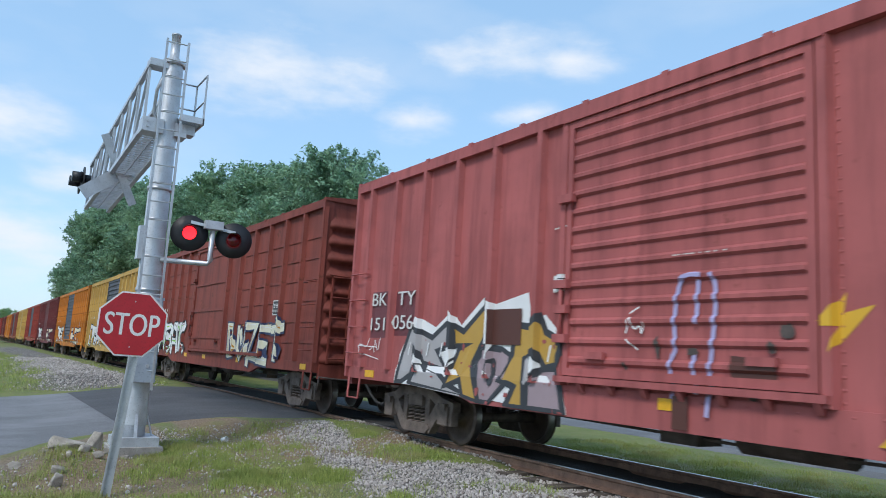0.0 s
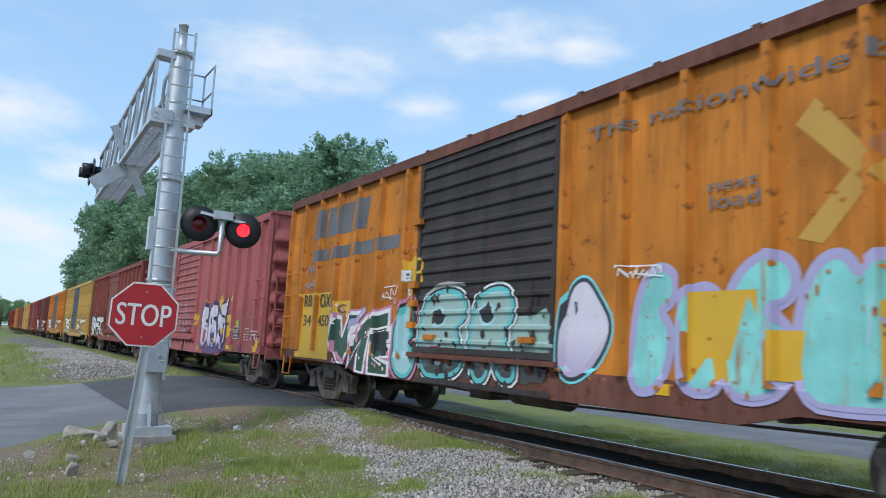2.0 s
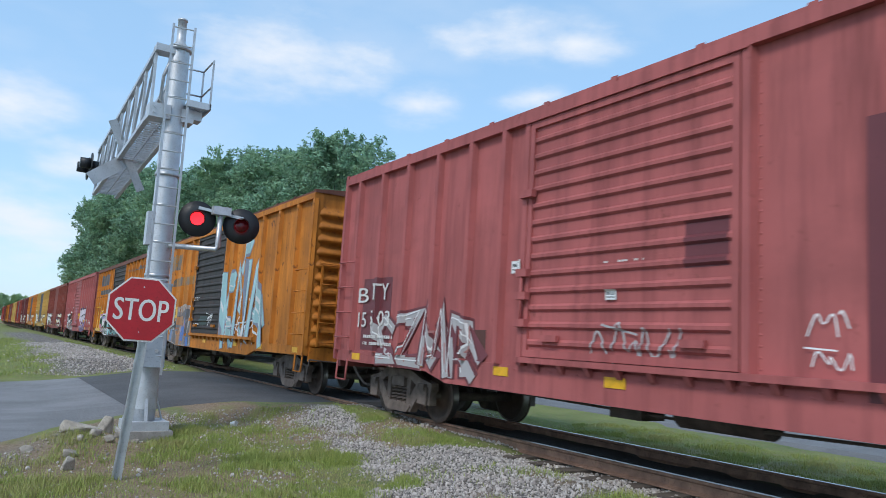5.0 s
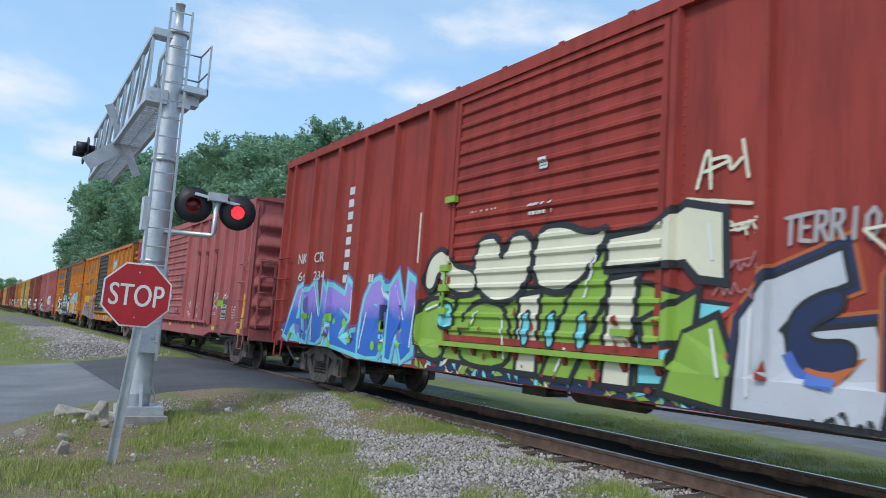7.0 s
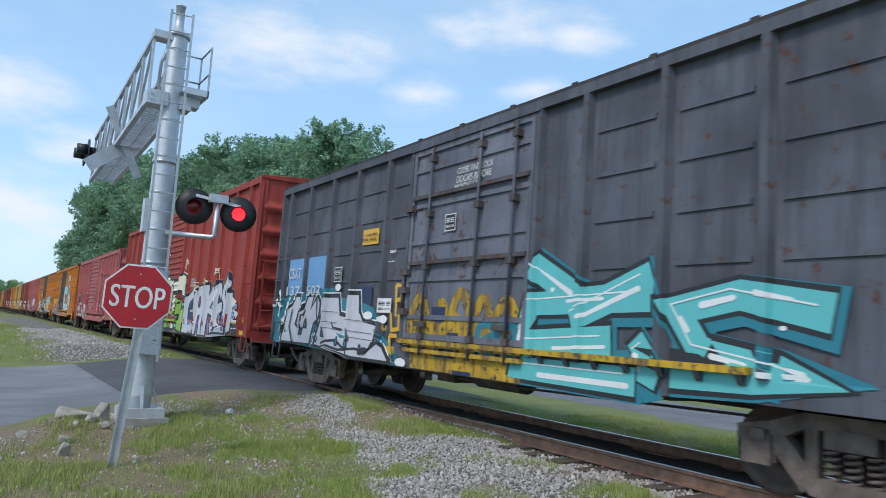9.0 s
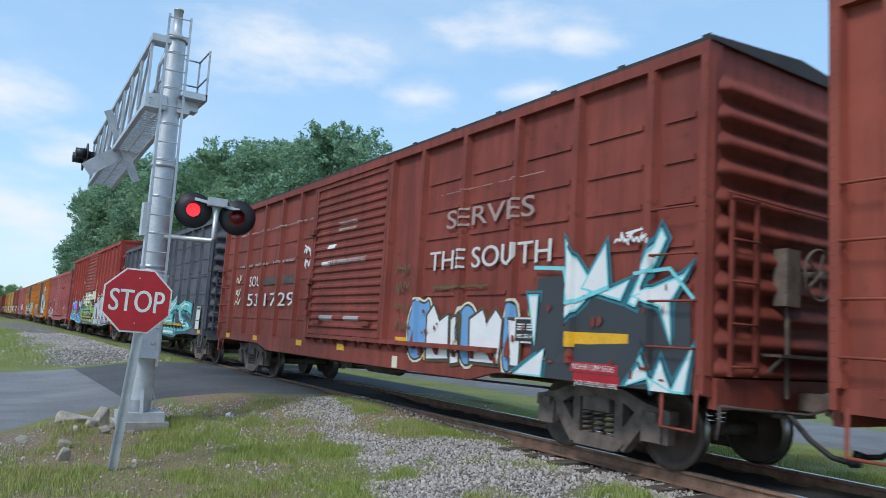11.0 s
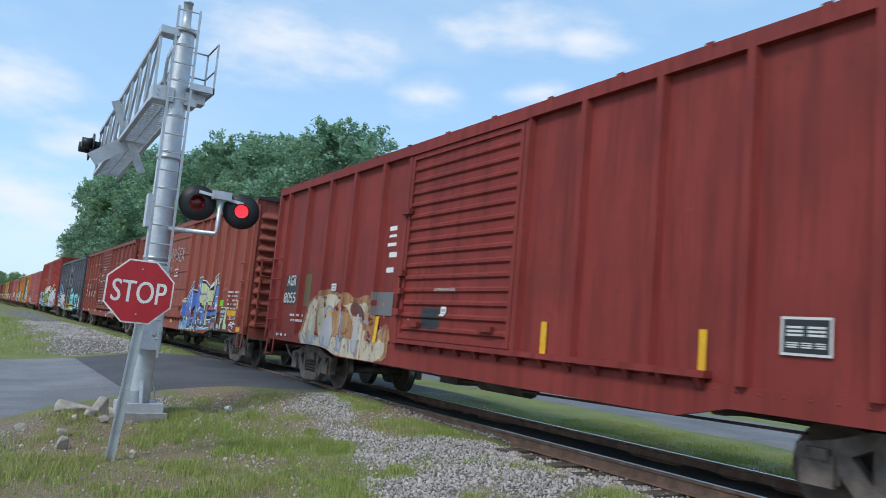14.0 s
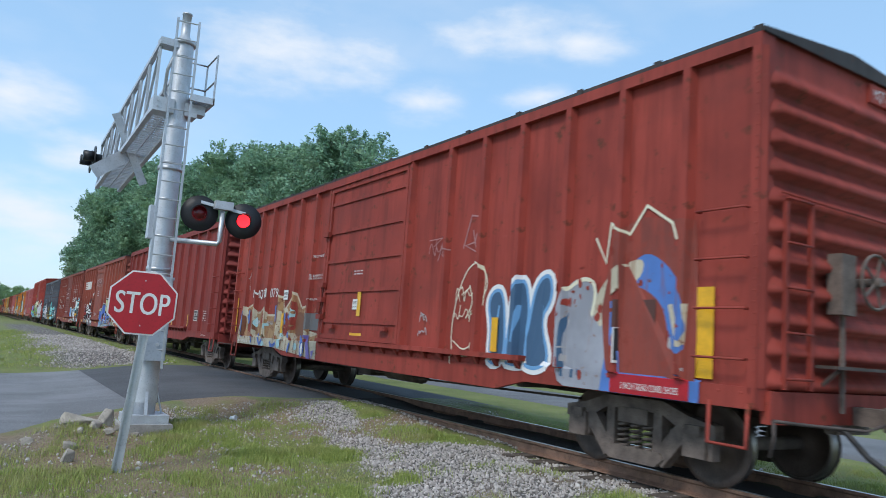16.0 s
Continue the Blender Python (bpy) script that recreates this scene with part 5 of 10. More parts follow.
    m.letters([((0.01, 0.10), (0.03, 0.80), (0.09, 0.95), (0.14, 0.74), (0.185, 0.50), (0.14, 0.18), (0.06, 0.0))], S_PALE, ((S_AQUA, 0.13), (S_CHARCOAL, 0.07), (S_CHARCOAL, 0.03)), soft=True)
    m.line(S_CHARCOAL, 0.045, (0.06, 0.72), (0.075, 0.38), (0.13, 0.62))
    m.line(S_CHARCOAL, 0.045, (0.08, 0.44), (0.13, 0.24))
    m.letters([((0.25, 0.0), (0.25, 0.45), (0.27, 0.80), (0.31, 0.98), (0.36, 0.90), (0.355, 0.70), (0.31, 0.62), (0.35, 0.50), (0.34, 0.20), (0.31, 0.0)),
               ((0.38, 0.02), (0.37, 0.45), (0.385, 0.74), (0.44, 0.80), (0.47, 0.70), (0.45, 0.40), (0.48, 0.04)),
               ((0.49, 0.04), (0.48, 0.50), (0.50, 0.82), (0.56, 1.0), (0.62, 0.94), (0.625, 0.72), (0.57, 0.62), (0.62, 0.44), (0.61, 0.10), (0.55, 0.0)),
               ((0.64, 0.02), (0.63, 0.50), (0.66, 0.88), (0.71, 0.98), (0.74, 0.78), (0.78, 0.96), (0.82, 0.86), (0.80, 0.40), (0.81, 0.02), (0.72, 0.0)),
               ((0.83, 0.02), (0.82, 0.60), (0.85, 0.90), (0.92, 1.04), (0.98, 0.98), (1.0, 0.76), (0.95, 0.58), (0.92, 0.40), (0.93, 0.04), (0.88, 0.0))], S_AQUAWORN, ((S_LILAC, 0.15), (S_LILAC, 0.05)), soft=True)
    for u in (0.28, 0.41, 0.53, 0.68, 0.76, 0.87):
        m.line(S_CYANPALE, 0.03, (u, 0.40), (u + 0.008, 0.70))
        m.line(S_LILAC, 0.035, (u + 0.02, 0.16), (u + 0.03, 0.44), (u + 0.018, 0.56), soft=True)
    m.worn(P_ORANGE, 40, 16, 0.24, 1.0, 0.0, 0.95, 0.045)
    decal(car, side, -3.51, -4.26, 1.08, 1.98, S_YELLOW, "painted_panel", 0.0240)
    decal(car, side, -5.38, -5.98, 1.17, 1.85, S_YELLOW, "painted_panel", 0.0240)
    decal(car, side, -4.40, -5.04, 1.15, 1.60, S_YELLOW, "painted_panel", 0.0240)
    decal(car, side, -6.20, -6.94, 0.84, 1.89, S_YELLOW, "painted_panel", 0.003)
    small_print(car, side, -5.39, -5.89, 1.48, 1.76, 4, S_BLACK)
    label_box(car, side, -6.33, -6.81, 1.48, 1.81)
    lettering(car, side, "The nationwide boxcar pool", -1.98, 3.88, 0.174, 5.80, S_GREY)
    lettering(car, side, "any", -6.38, 2.95, 0.168, 0.45, S_GREY)
    lettering(car, side, "road", -6.39, 2.77, 0.137, 0.55, S_GREY)
    lettering(car, side, "next", -3.72, 2.98, 0.132, 0.56, S_GREY)
    lettering(car, side, "load", -3.74, 2.80, 0.150, 0.56, S_GREY)
    m = Mural(car, side, -4.65, -6.0, 2.35, 3.75)
    m.fill(S_TAN, (0.0, 0.80), (0.14, 0.95), (0.50, 0.52), (0.40, 0.40))
    m.fill(S_TAN, (0.0, 0.05), (0.36, 0.44), (0.46, 0.32), (0.18, 0.0))
    m.fill(S_ORANGERUST, (0.50, 0.56), (0.86, 1.0), (1.0, 0.86), (0.60, 0.44))
    m.fill(S_TAN, (0.50, 0.40), (0.60, 0.50), (0.96, 0.10), (0.82, 0.0))
    m.worn(P_ORANGE, 30, 17, 0, 1, 0, 1, 0.06)
    tag(car, side, -7.15, -7.98, 2.68, 3.00, S_LILAC, 18, 0.03)
    tag(car, side, -7.22, -7.71, 2.14, 2.27, S_WHITE, 19)
    tag(car, side, -7.32, -7.64, 1.75, 1.94, S_BLACK, 29, 0.015)
    decal(car, side, -7.18, -7.69, 1.53, 1.74, M_YELLOW)
    decal(car, side, -7.06, -7.77, 0.99, 1.37, S_YELLOW)
    lettering(car, side, "XCF 20", -7.18, 1.08, 0.133, 0.51, S_BLACK)
    tag(car, side, -2.45, -3.22, 2.12, 2.33, S_WHITE, 20)
    tag(car, side, 7.06, 6.36, 2.37, 2.99, S_GREYBLUE, 22, 0.03)


def dress_d(car, side):
    decal(car, side, 6.23, 5.25, 1.71, 2.07, S_YELLOW, "painted_panel", 0.0240)
    decal(car, side, 5.04, 4.02, 1.68, 2.08, S_YELLOW, "painted_panel", 0.0240)
    lettering(car, side, "372", 6.02, 1.74, 0.269, 0.65, S_BLACK)
    lettering(car, side, "25", 4.86, 1.77, 0.229, 0.48, S_BLACK)
    decal(car, side, 5.82, 5.09, 1.15, 1.59, S_BLACK, "painted_panel", 0.0240)
    decal(car, side, 4.87, 4.23, 1.16, 1.56, S_BLACK, "painted_panel", 0.0240)
    lettering(car, side, "LD LMT", 5.70, 1.37, 0.086, 0.54)
    lettering(car, side, "167800", 4.87, 1.42, 0.081, 0.45)
    lettering(car, side, "LT WT", 5.68, 1.22, 0.085, 0.54)
    lettering(car, side, "62000", 4.85, 1.25, 0.080, 0.41)
    slant_blocks(car, side, 6.93, 4.36, 3.43, 3.99, S_FLAKEGREY, 3)
    slant_blocks(car, side, 5.00, 1.91, 2.82, 3.12, S_FLAKEGREY, 4)
    m = Mural(car, side, 7.2, 1.8, 0.72, 2.1)
    m.fill(S_DPALE, (-0.02, 0.02), (-0.02, 0.50), (0.06, 0.62), (0.14, 0.92), (0.18, 0.80), (0.22, 0.56), (0.50, 0.60), (0.54, 0.94), (0.62, 0.90), (0.74, 1.05), (0.83, 0.96), (0.95, 1.02), (0.985, 0.92), (0.985, 0.0), (0.6, -0.02), (0.3, 0.0))
    m.fill(S_DGREY, (0.0, 0.0), (0.01, 0.44), (0.08, 0.54), (0.20, 0.50), (0.50, 0.54), (0.56, 0.84), (0.70, 0.86), (0.80, 0.88), (0.93, 0.92), (0.94, 0.0), (0.5, -0.02))
    m.fill(S_GREYSTEEL, (0.08, 0.24), (0.11, 0.56), (0.15, 0.86), (0.17, 0.60), (0.16, 0.22))
    m.fill(S_GREYSTEEL, (0.55, 0.84), (0.64, 0.74), (0.76, 0.92), (0.93, 0.92), (0.88, 0.70), (0.78, 0.46), (0.70, 0.28), (0.73, 0.60), (0.60, 0.70))
    m.fill(S_GREYSTEEL, (0.87, 0.72), (0.935, 0.90), (0.94, 0.06), (0.83, 0.06), (0.85, 0.40))
    m.fill(S_GREYSTEEL, (0.50, 0.0), (0.52, 0.60), (0.57, 0.80), (0.565, 0.40), (0.60, 0.02))
    for a, b, c, d in ((0.0, 0.06, 0.10, 0.44), (0.20, 0.25, 0.02, 0.52), (0.42, 0.47, 0.0, 0.50), (0.71, 0.78, 0.12, 0.54), (0.775, 0.805, 0.26, 0.86), (0.86, 0.92, 0.0, 0.24), (0.30, 0.33, 0.0, 0.34)):
        m.fill(S_PEELBLUE if a > 0.7 else S_DBLUE, (a, c), (a, d * 0.96), (b, d), (b + 0.006, c))
    for a, b, c, d in ((0.12, 0.16, 0.06, 0.26), (0.35, 0.41, 0.0, 0.30), (0.62, 0.69, 0.02, 0.36), (0.62, 0.72, 0.52, 0.72)):
        m.fill(S_DPEACH, (a, c), (a, d), (b, d * 1.04), (b, c))
    m.line(S_DPALE, 0.09, (0.0, 0.48), (0.06, 0.60), (0.13, 0.90), (0.14, 0.60), soft=True)
    m.line(S_DPALE, 0.12, (0.53, 0.92), (0.66, 0.94), (0.74, 1.02), (0.84, 0.97), (0.96, 0.94), (0.96, 0.45), (0.97, 0.04), soft=True)
    m.worn(P_ORANGE, 46, 23, 0.0, 0.97, 0.0, 0.7, 0.04)
    tag(car, side, 7.0, 5.9, 2.70, 3.0, S_BROWN, 25, 0.03)
    lettering(car, side, "RB", 5.70, 2.16, 0.24, 0.50, S_OLIVE)
    lettering(car, side, "O", 4.80, 2.20, 0.24, 0.25, S_OLIVE)
    label_box(car, side, 2.30, 2.01, 2.19, 2.35)
    tag(car, side, -0.05, -0.82, 1.38, 1.91, S_WHITE, 24, 0.04)
    blot(car, side, 0.93, -0.05, 1.45, 1.75, S_DKGREEN, 25)
    small_print(car, side, 1.58, 0.83, 1.43, 1.56, 1)
    small_print(car, side, 1.60, 1.04, 2.22, 2.39, 2)
    decal(car, side, 7.43, 6.90, 0.75, 0.99, M_YELLOW)
    tag(car, side, 7.20, 6.43, 2.22, 2.94, S_ORANGE, 26)
    tag(car, side, 7.81, 7.47, 2.08, 2.42, S_WHITE, 27, 0.02)
    tag(car, side, 8.16, 8.05, 1.07, 2.09, S_WHITE, 28, 0.02)
    tag(car, side, 7.16, 6.65, 1.86, 2.53, S_BROWN, 30, 0.03)
    piece(car, side, -1.46, -5.02, 0.90, 3.30, "KNA", S_CYANPALE, S_GREYBLUE, None, S_WHITE, 31, 0.6)
    tag(car, side, -1.95, -5.22, 0.95, 2.05, S_WHITE, 32, 0.04)


def dress_e(car, side):
    decal(car, side, -2.24, -2.64, 1.03, 3.39, S_MAROON, "painted_bar")
    decal(car, side, -3.18, -3.59, 0.99, 3.33, S_MAROON, "painted_bar")
    decal(car, side, -4.10, -4.60, 1.00, 3.35, S_MAROON, "painted_bar")
    decal(car, side, 6.99, 5.88, 1.11, 2.42, S_MAROON)
    lettering(car, side, "B", 7.14, 1.98, 0.286, 0.42)
    lettering(car, side, "TY", 6.48, 2.02, 0.305, 0.51)
    lettering(car, side, "15", 7.10, 1.53, 0.282, 0.33)
    lettering(car, side, "503", 6.53, 1.56, 0.275, 0.66)
    small_print(car, side, 6.84, 5.72, 1.19, 1.44, 2)
    tag(car, side, -1.70, -2.19, 1.19, 1.84, S_WHITE, 41, 0.018)
    tag(car, side, -2.75, -3.15, 1.16, 1.87, S_WHITE, 42, 0.018)
    tag(car, side, -4.66, -5.22, 1.47, 2.10, S_WHITE, 43, 0.022)
    tag(car, side, -5.60, -6.16, 1.52, 2.04, S_WHITE, 44, 0.022)
    decal(car, side, -5.45, -5.68, 1.63, 1.80, S_LIME, "label", 0.02)
    decal(car, side, -5.70, -6.11, 1.61, 1.82, S_BROWN, "label", 0.02)
    label_box(car, side, -5.57, -6.06, 1.27, 1.60)
    small_print(car, side, -6.54, -6.93, 1.29, 1.66, 5)
    small_print(car, side, -4.64, -5.04, 1.37, 1.47, 2)
    decal(car, side, -5.61, -5.79, 0.79, 0.94, M_SIGNRED)
    decal(car, side, -5.49, -5.83, 0.61, 0.80, S_MAROON)
    lettering(car, side, "2 INCH TREAD COND SHOES", -5.53, 0.67, 0.045, 0.28)
    piece(car, side, 6.36, 3.18, 0.62, 1.79, "SZMR", S_GREYPALE, S_MAROON, None, S_PINKISH, 45, 0.7)
    tag(car, side, 1.16, -0.71, 1.07, 1.84, S_GREYPALE, 46, 0.03)
    label_box(car, side, 2.48, 2.18, 2.30, 2.47)
    small_print(car, side, 0.69, 0.09, 2.32, 2.37, 1)
    label_box(car, side, 0.65, 0.48, 1.90, 2.02)
    tag(car, side, -7.42, -7.74, 2.51, 2.98, S_PINKISH, 47, 0.02)
    tag(car, side, -3.77, -3.99, 1.36, 1.64, S_MAROON, 48)
    decal(car, side, -0.44, -0.96, 2.21, 2.69, S_MAROON)
    decal(car, side, -7.54, -7.71, 1.04, 1.98, M_YELLOW, "reflector", 0.018)
    decal(car, side, -5.14, -5.43, 0.86, 1.11, S_RUSTY, "rust_patch", 0.004)
    decal(car, side, -6.12, -6.36, 0.86, 1.07, S_RUSTY, "rust_patch", 0.004)
    decal(car, side, 3.63, 3.02, 1.11, 1.53, S_BROWN, "rust_patch", 0.004)
    small_print(car, side, -7.31, -7.48, 1.15, 1.25, 2)


def dress_f(car, side):
    m = Mural(car, side, 8.9, 3.2, 0.74, 2.2)
    word = (((-0.02, 0.20), (0.01, 0.48), (0.075, 0.90), (0.135, 0.97), (0.165, 0.62), (0.19, 0.25), (0.16, 0.12), (0.12, 0.30), (0.07, 0.34), (0.02, 0.16)),
            ((0.17, 0.84), (0.25, 1.0), (0.305, 0.50), (0.315, 0.98), (0.37, 0.78), (0.345, 0.20), (0.30, 0.02), (0.25, 0.12), (0.235, 0.55), (0.21, 0.10), (0.175, 0.15)),
            ((0.395, 0.93), (0.51, 0.80), (0.525, 0.99), (0.575, 0.88), (0.555, 0.52), (0.48, 0.62), (0.55, 0.48), (0.50, 0.24), (0.56, 0.16), (0.635, 0.40), (0.64, 0.04), (0.43, 0.12), (0.40, 0.40), (0.375, 0.52)),
            ((0.645, 0.05), (0.645, 0.55), (0.66, 0.75), (0.70, 0.94), (0.75, 0.99), (0.80, 0.92), (0.825, 0.70), (0.83, 0.40), (0.82, 0.18), (0.78, 0.04), (0.71, 0.02)),
            ((0.825, 0.88), (0.87, 1.02), (0.925, 0.60), (0.935, 1.0), (0.99, 0.90), (0.985, 0.15), (0.93, 0.0), (0.89, 0.35), (0.865, 0.0), (0.83, 0.04)))
    m.fill(S_AQUA, (0.0, 0.12), (0.05, 0.30), (0.12, 0.22), (0.2, 0.02), (0.4, 0.06), (0.64, -0.02), (0.84, -0.03), (0.99, 0.02), (0.99, 0.30), (0.5, 0.36), (0.1, 0.34))
    m.letters(word, S_BLUEPURP, ((S_VIOLET, 0.24), (S_AQUA, 0.15), (S_AQUA, 0.05)))
    m.fill(S_AQUA, (0.085, 0.45), (0.12, 0.78), (0.12, 0.46))
    for a, b, c, d in ((0.235, 0.56, 0.262, 0.16), (0.24, 0.96, 0.30, 0.50), (0.40, 0.40, 0.36, 0.10), (0.56, 0.86, 0.565, 0.48), (0.66, 0.12, 0.68, 0.58), (0.86, 0.90, 0.92, 0.50), (0.985, 0.78, 0.975, 0.20), (0.10, 0.62, 0.13, 0.90)):
        m.line(S_WHITE, 0.035, (a, b), (c, d))
    m.line(S_WHITE, 0.035, (0.80, 0.88), (0.83, 0.70), (0.832, 0.36), (0.81, 0.20), soft=True)
    m.line(S_AQUA, 0.03, (0.70, 0.50), (0.715, 0.42), (0.75, 0.42), (0.77, 0.50), (0.70, 0.50), soft=True)
    m.line(S_AQUA, 0.03, (0.73, 0.68), (0.755, 0.66), (0.74, 0.58))
    m.dots(S_LIME, 30, 51, 0.02, 0.98, 0.10, 0.50, 0.03, 0.09)
    decal(car, side, 4.35, 3.75, 1.30, 1.72, S_NAVY, "painted_panel", 0.0238)
    blot(car, side, 2.83, -2.58, 0.54, 1.22, S_NAVY, 50)
    shards(car, side, 3.09, -2.64, 0.55, 1.02, 24, 153, ((S_BLACK, 0.10), (S_LIMEGREEN, 0.05), (S_BLACK, 0.08), (S_AQUA, 0.04), (S_SIGNAL, 0.0), (S_CREAM, -0.02)))
    m = Mural(car, side, 3.1, -2.6, 0.6, 2.7, 0.011)
    m.fill(S_LIMEGREEN, (0.0, 0.16), (0.0, 0.56), (0.10, 0.66), (0.26, 0.64), (0.44, 0.66), (0.60, 0.64), (0.72, 0.70), (0.82, 0.66), (0.93, 0.58), (0.98, 0.40), (0.98, 0.12), (0.5, 0.12), line=S_BLACK, width=0.06)
    m.fill(S_AQUA, (0.80, 0.42), (0.90, 0.58), (1.0, 0.55), (0.96, 0.44), (0.91, 0.16), (0.80, 0.14), line=S_BLACK, width=0.05)
    m.line(S_SIGNAL, 0.06, (0.80, 0.30), (0.90, 0.36), (0.98, 0.50), (1.01, 0.56))
    lime = (((-0.02, 0.30), (0.0, 0.52), (0.07, 0.60), (0.16, 0.54), (0.15, 0.30), (0.12, 0.13), (0.03, 0.16)), ((0.21, 0.30), (0.23, 0.50), (0.32, 0.58), (0.41, 0.50), (0.43, 0.14), (0.22, 0.13)))
    cream = (((0.01, 0.66), (0.02, 0.86), (0.08, 0.96), (0.15, 0.90), (0.17, 0.80), (0.27, 0.78), (0.29, 0.64), (0.20, 0.60), (0.12, 0.70), (0.08, 0.80), (0.06, 0.64)),
             ((0.27, 0.98), (0.36, 1.0), (0.375, 0.80), (0.41, 1.0), (0.49, 0.97), (0.48, 0.70), (0.42, 0.56), (0.33, 0.56), (0.26, 0.70)),
             ((0.50, 1.0), (0.58, 1.02), (0.67, 0.93), (0.73, 0.98), (0.66, 0.70), (0.58, 0.60), (0.49, 0.68)))
    m.letters(lime, S_LIMEGREEN, ((S_BLACK, 0.10), (S_BLACK, 0.05)), soft=True)
    m.letters((((0.44, 0.13), (0.45, 0.60), (0.52, 0.62), (0.51, 0.13)), ((0.71, 0.12), (0.73, 0.68), (0.80, 0.71), (0.785, 0.12))), S_CREAM, ((S_BLACK, 0.10), (S_BLACK, 0.05)))
    m.letters((((0.66, 0.86), (0.735, 0.90), (0.72, 0.60), (0.62, 0.12), (0.53, 0.12), (0.60, 0.50)), ((0.81, 0.46), (0.93, 0.62), (0.92, 0.38), (0.82, 0.34)), ((0.86, 0.12), (0.90, 0.42), (0.97, 0.50), (1.0, 0.30), (0.99, 0.08))), S_LIMEGREEN, ((S_BLACK, 0.10), (S_BLACK, 0.05)))
    m.letters(cream, S_CREAM, ((S_BLACK, 0.12), (S_BLACK, 0.05)), soft=True)
    m.letters((((0.72, 0.74), (0.72, 0.91), (0.82, 0.93), (0.90, 1.04), (0.98, 0.99), (0.985, 0.66), (0.93, 0.68), (0.90, 0.76), (0.84, 0.75)),), S_CREAM, ((S_BLACK, 0.12), (S_BLACK, 0.05)))
    m.fill(S_LIMEGREEN, (0.10, 0.62), (0.20, 0.58), (0.18, 0.50), (0.11, 0.52), line=S_BLACK, width=0.05)
    m.fill(S_AQUA, (0.10, 0.52), (0.17, 0.58), (0.19, 0.38), (0.12, 0.36), soft=True, line=S_BLACK, width=0.05)
    for u in (0.46, 0.545, 0.64):
        m.fill(S_AQUA, (u, 0.28), (u + 0.005, 0.48), (u + 0.035, 0.52), (u + 0.03, 0.30), soft=True, line=S_BLACK, width=0.04)
    for a, b, c, d in ((0.03, 0.50, 0.09, 0.54), (0.26, 0.40, 0.29, 0.50), (0.39, 0.46, 0.40, 0.20), (0.69, 0.82, 0.66, 0.58), (0.96, 0.44, 0.98, 0.22), (0.95, 0.94, 0.96, 0.76), (0.61, 0.30, 0.58, 0.16)):
        m.line(S_WHITE, 0.035, (a, b), (c, d))
    m.worn(P_RED, 24, 52, 0.15, 0.85, 0.1, 0.5, 0.07)
    blot(car, side, -2.73, -8.02, 0.24, 1.19, S_SILVER, 154)
    m = Mural(car, side, -2.6, -8.7, 0.74, 2.5, 0.007)
    word = (((0.0, 0.0), (0.01, 0.50), (0.06, 0.72), (0.17, 0.86), (0.18, 0.68), (0.12, 0.60), (0.08, 0.45), (0.10, 0.28), (0.15, 0.24), (0.18, 0.34), (0.12, 0.36), (0.12, 0.46), (0.215, 0.50), (0.235, 0.20), (0.225, 0.0)),
            ((0.235, 0.0), (0.235, 0.70), (0.27, 0.88), (0.33, 0.91), (0.375, 0.82), (0.385, 0.40), (0.40, 0.0), (0.345, 0.0), (0.335, 0.36), (0.30, 0.36), (0.29, 0.0)),
            ((0.405, 0.0), (0.405, 0.60), (0.42, 0.90), (0.475, 0.92), (0.48, 0.72), (0.54, 0.88), (0.585, 0.85), (0.575, 0.66), (0.51, 0.50), (0.60, 0.50), (0.62, 0.05), (0.56, 0.0), (0.55, 0.36), (0.49, 0.40), (0.485, 0.0)),
            ((0.625, 0.0), (0.605, 0.35), (0.60, 0.72), (0.63, 0.93), (0.68, 0.93), (0.715, 0.74), (0.70, 0.62), (0.655, 0.72), (0.645, 0.58), (0.72, 0.62), (0.725, 0.45), (0.66, 0.36), (0.69, 0.24), (0.79, 0.26), (0.80, 0.0)),
            ((0.70, 0.68), (0.72, 0.88), (0.77, 1.02), (0.82, 1.06), (0.845, 0.90), (0.83, 0.76), (0.875, 0.76), (0.89, 0.50), (0.895, 0.14), (0.84, 0.10), (0.80, 0.30), (0.785, 0.56), (0.77, 0.30), (0.73, 0.32), (0.74, 0.55)))
    m.letters(word, S_SILVER, ((S_ORANGE, 0.22), (S_NAVY, 0.15), (S_BLACK, 0.05)))
    m.fill(S_NAVY, (0.085, 0.40), (0.10, 0.58), (0.17, 0.68), (0.175, 0.56), (0.125, 0.48), (0.125, 0.40), (0.19, 0.42), (0.185, 0.26), (0.14, 0.20), (0.10, 0.26), soft=True, line=S_BLACK, width=0.04)
    for u, v, ru, rv in ((0.312, 0.60, 0.020, 0.10), (0.775, 0.74, 0.020, 0.09)):
        m.oval(S_NAVY, u, v, ru, rv, S_BLACK, 0.05)
        m.oval(S_SIGNAL, u + 0.006, v + 0.02, ru * 0.5, rv * 0.45)
    for a, c in ((0.315, 0.0), (0.52, 0.0), (0.765, 0.08)):
        m.line(S_BLUE, 0.09, (a, c + 0.05), (a - 0.004, c + 0.30))
        m.line(S_SIGNAL, 0.05, (a + 0.014, c + 0.04), (a + 0.012, c + 0.26))
    m.line(S_BLUE, 0.10, (0.09, 0.34), (0.11, 0.22), (0.16, 0.20), soft=True)
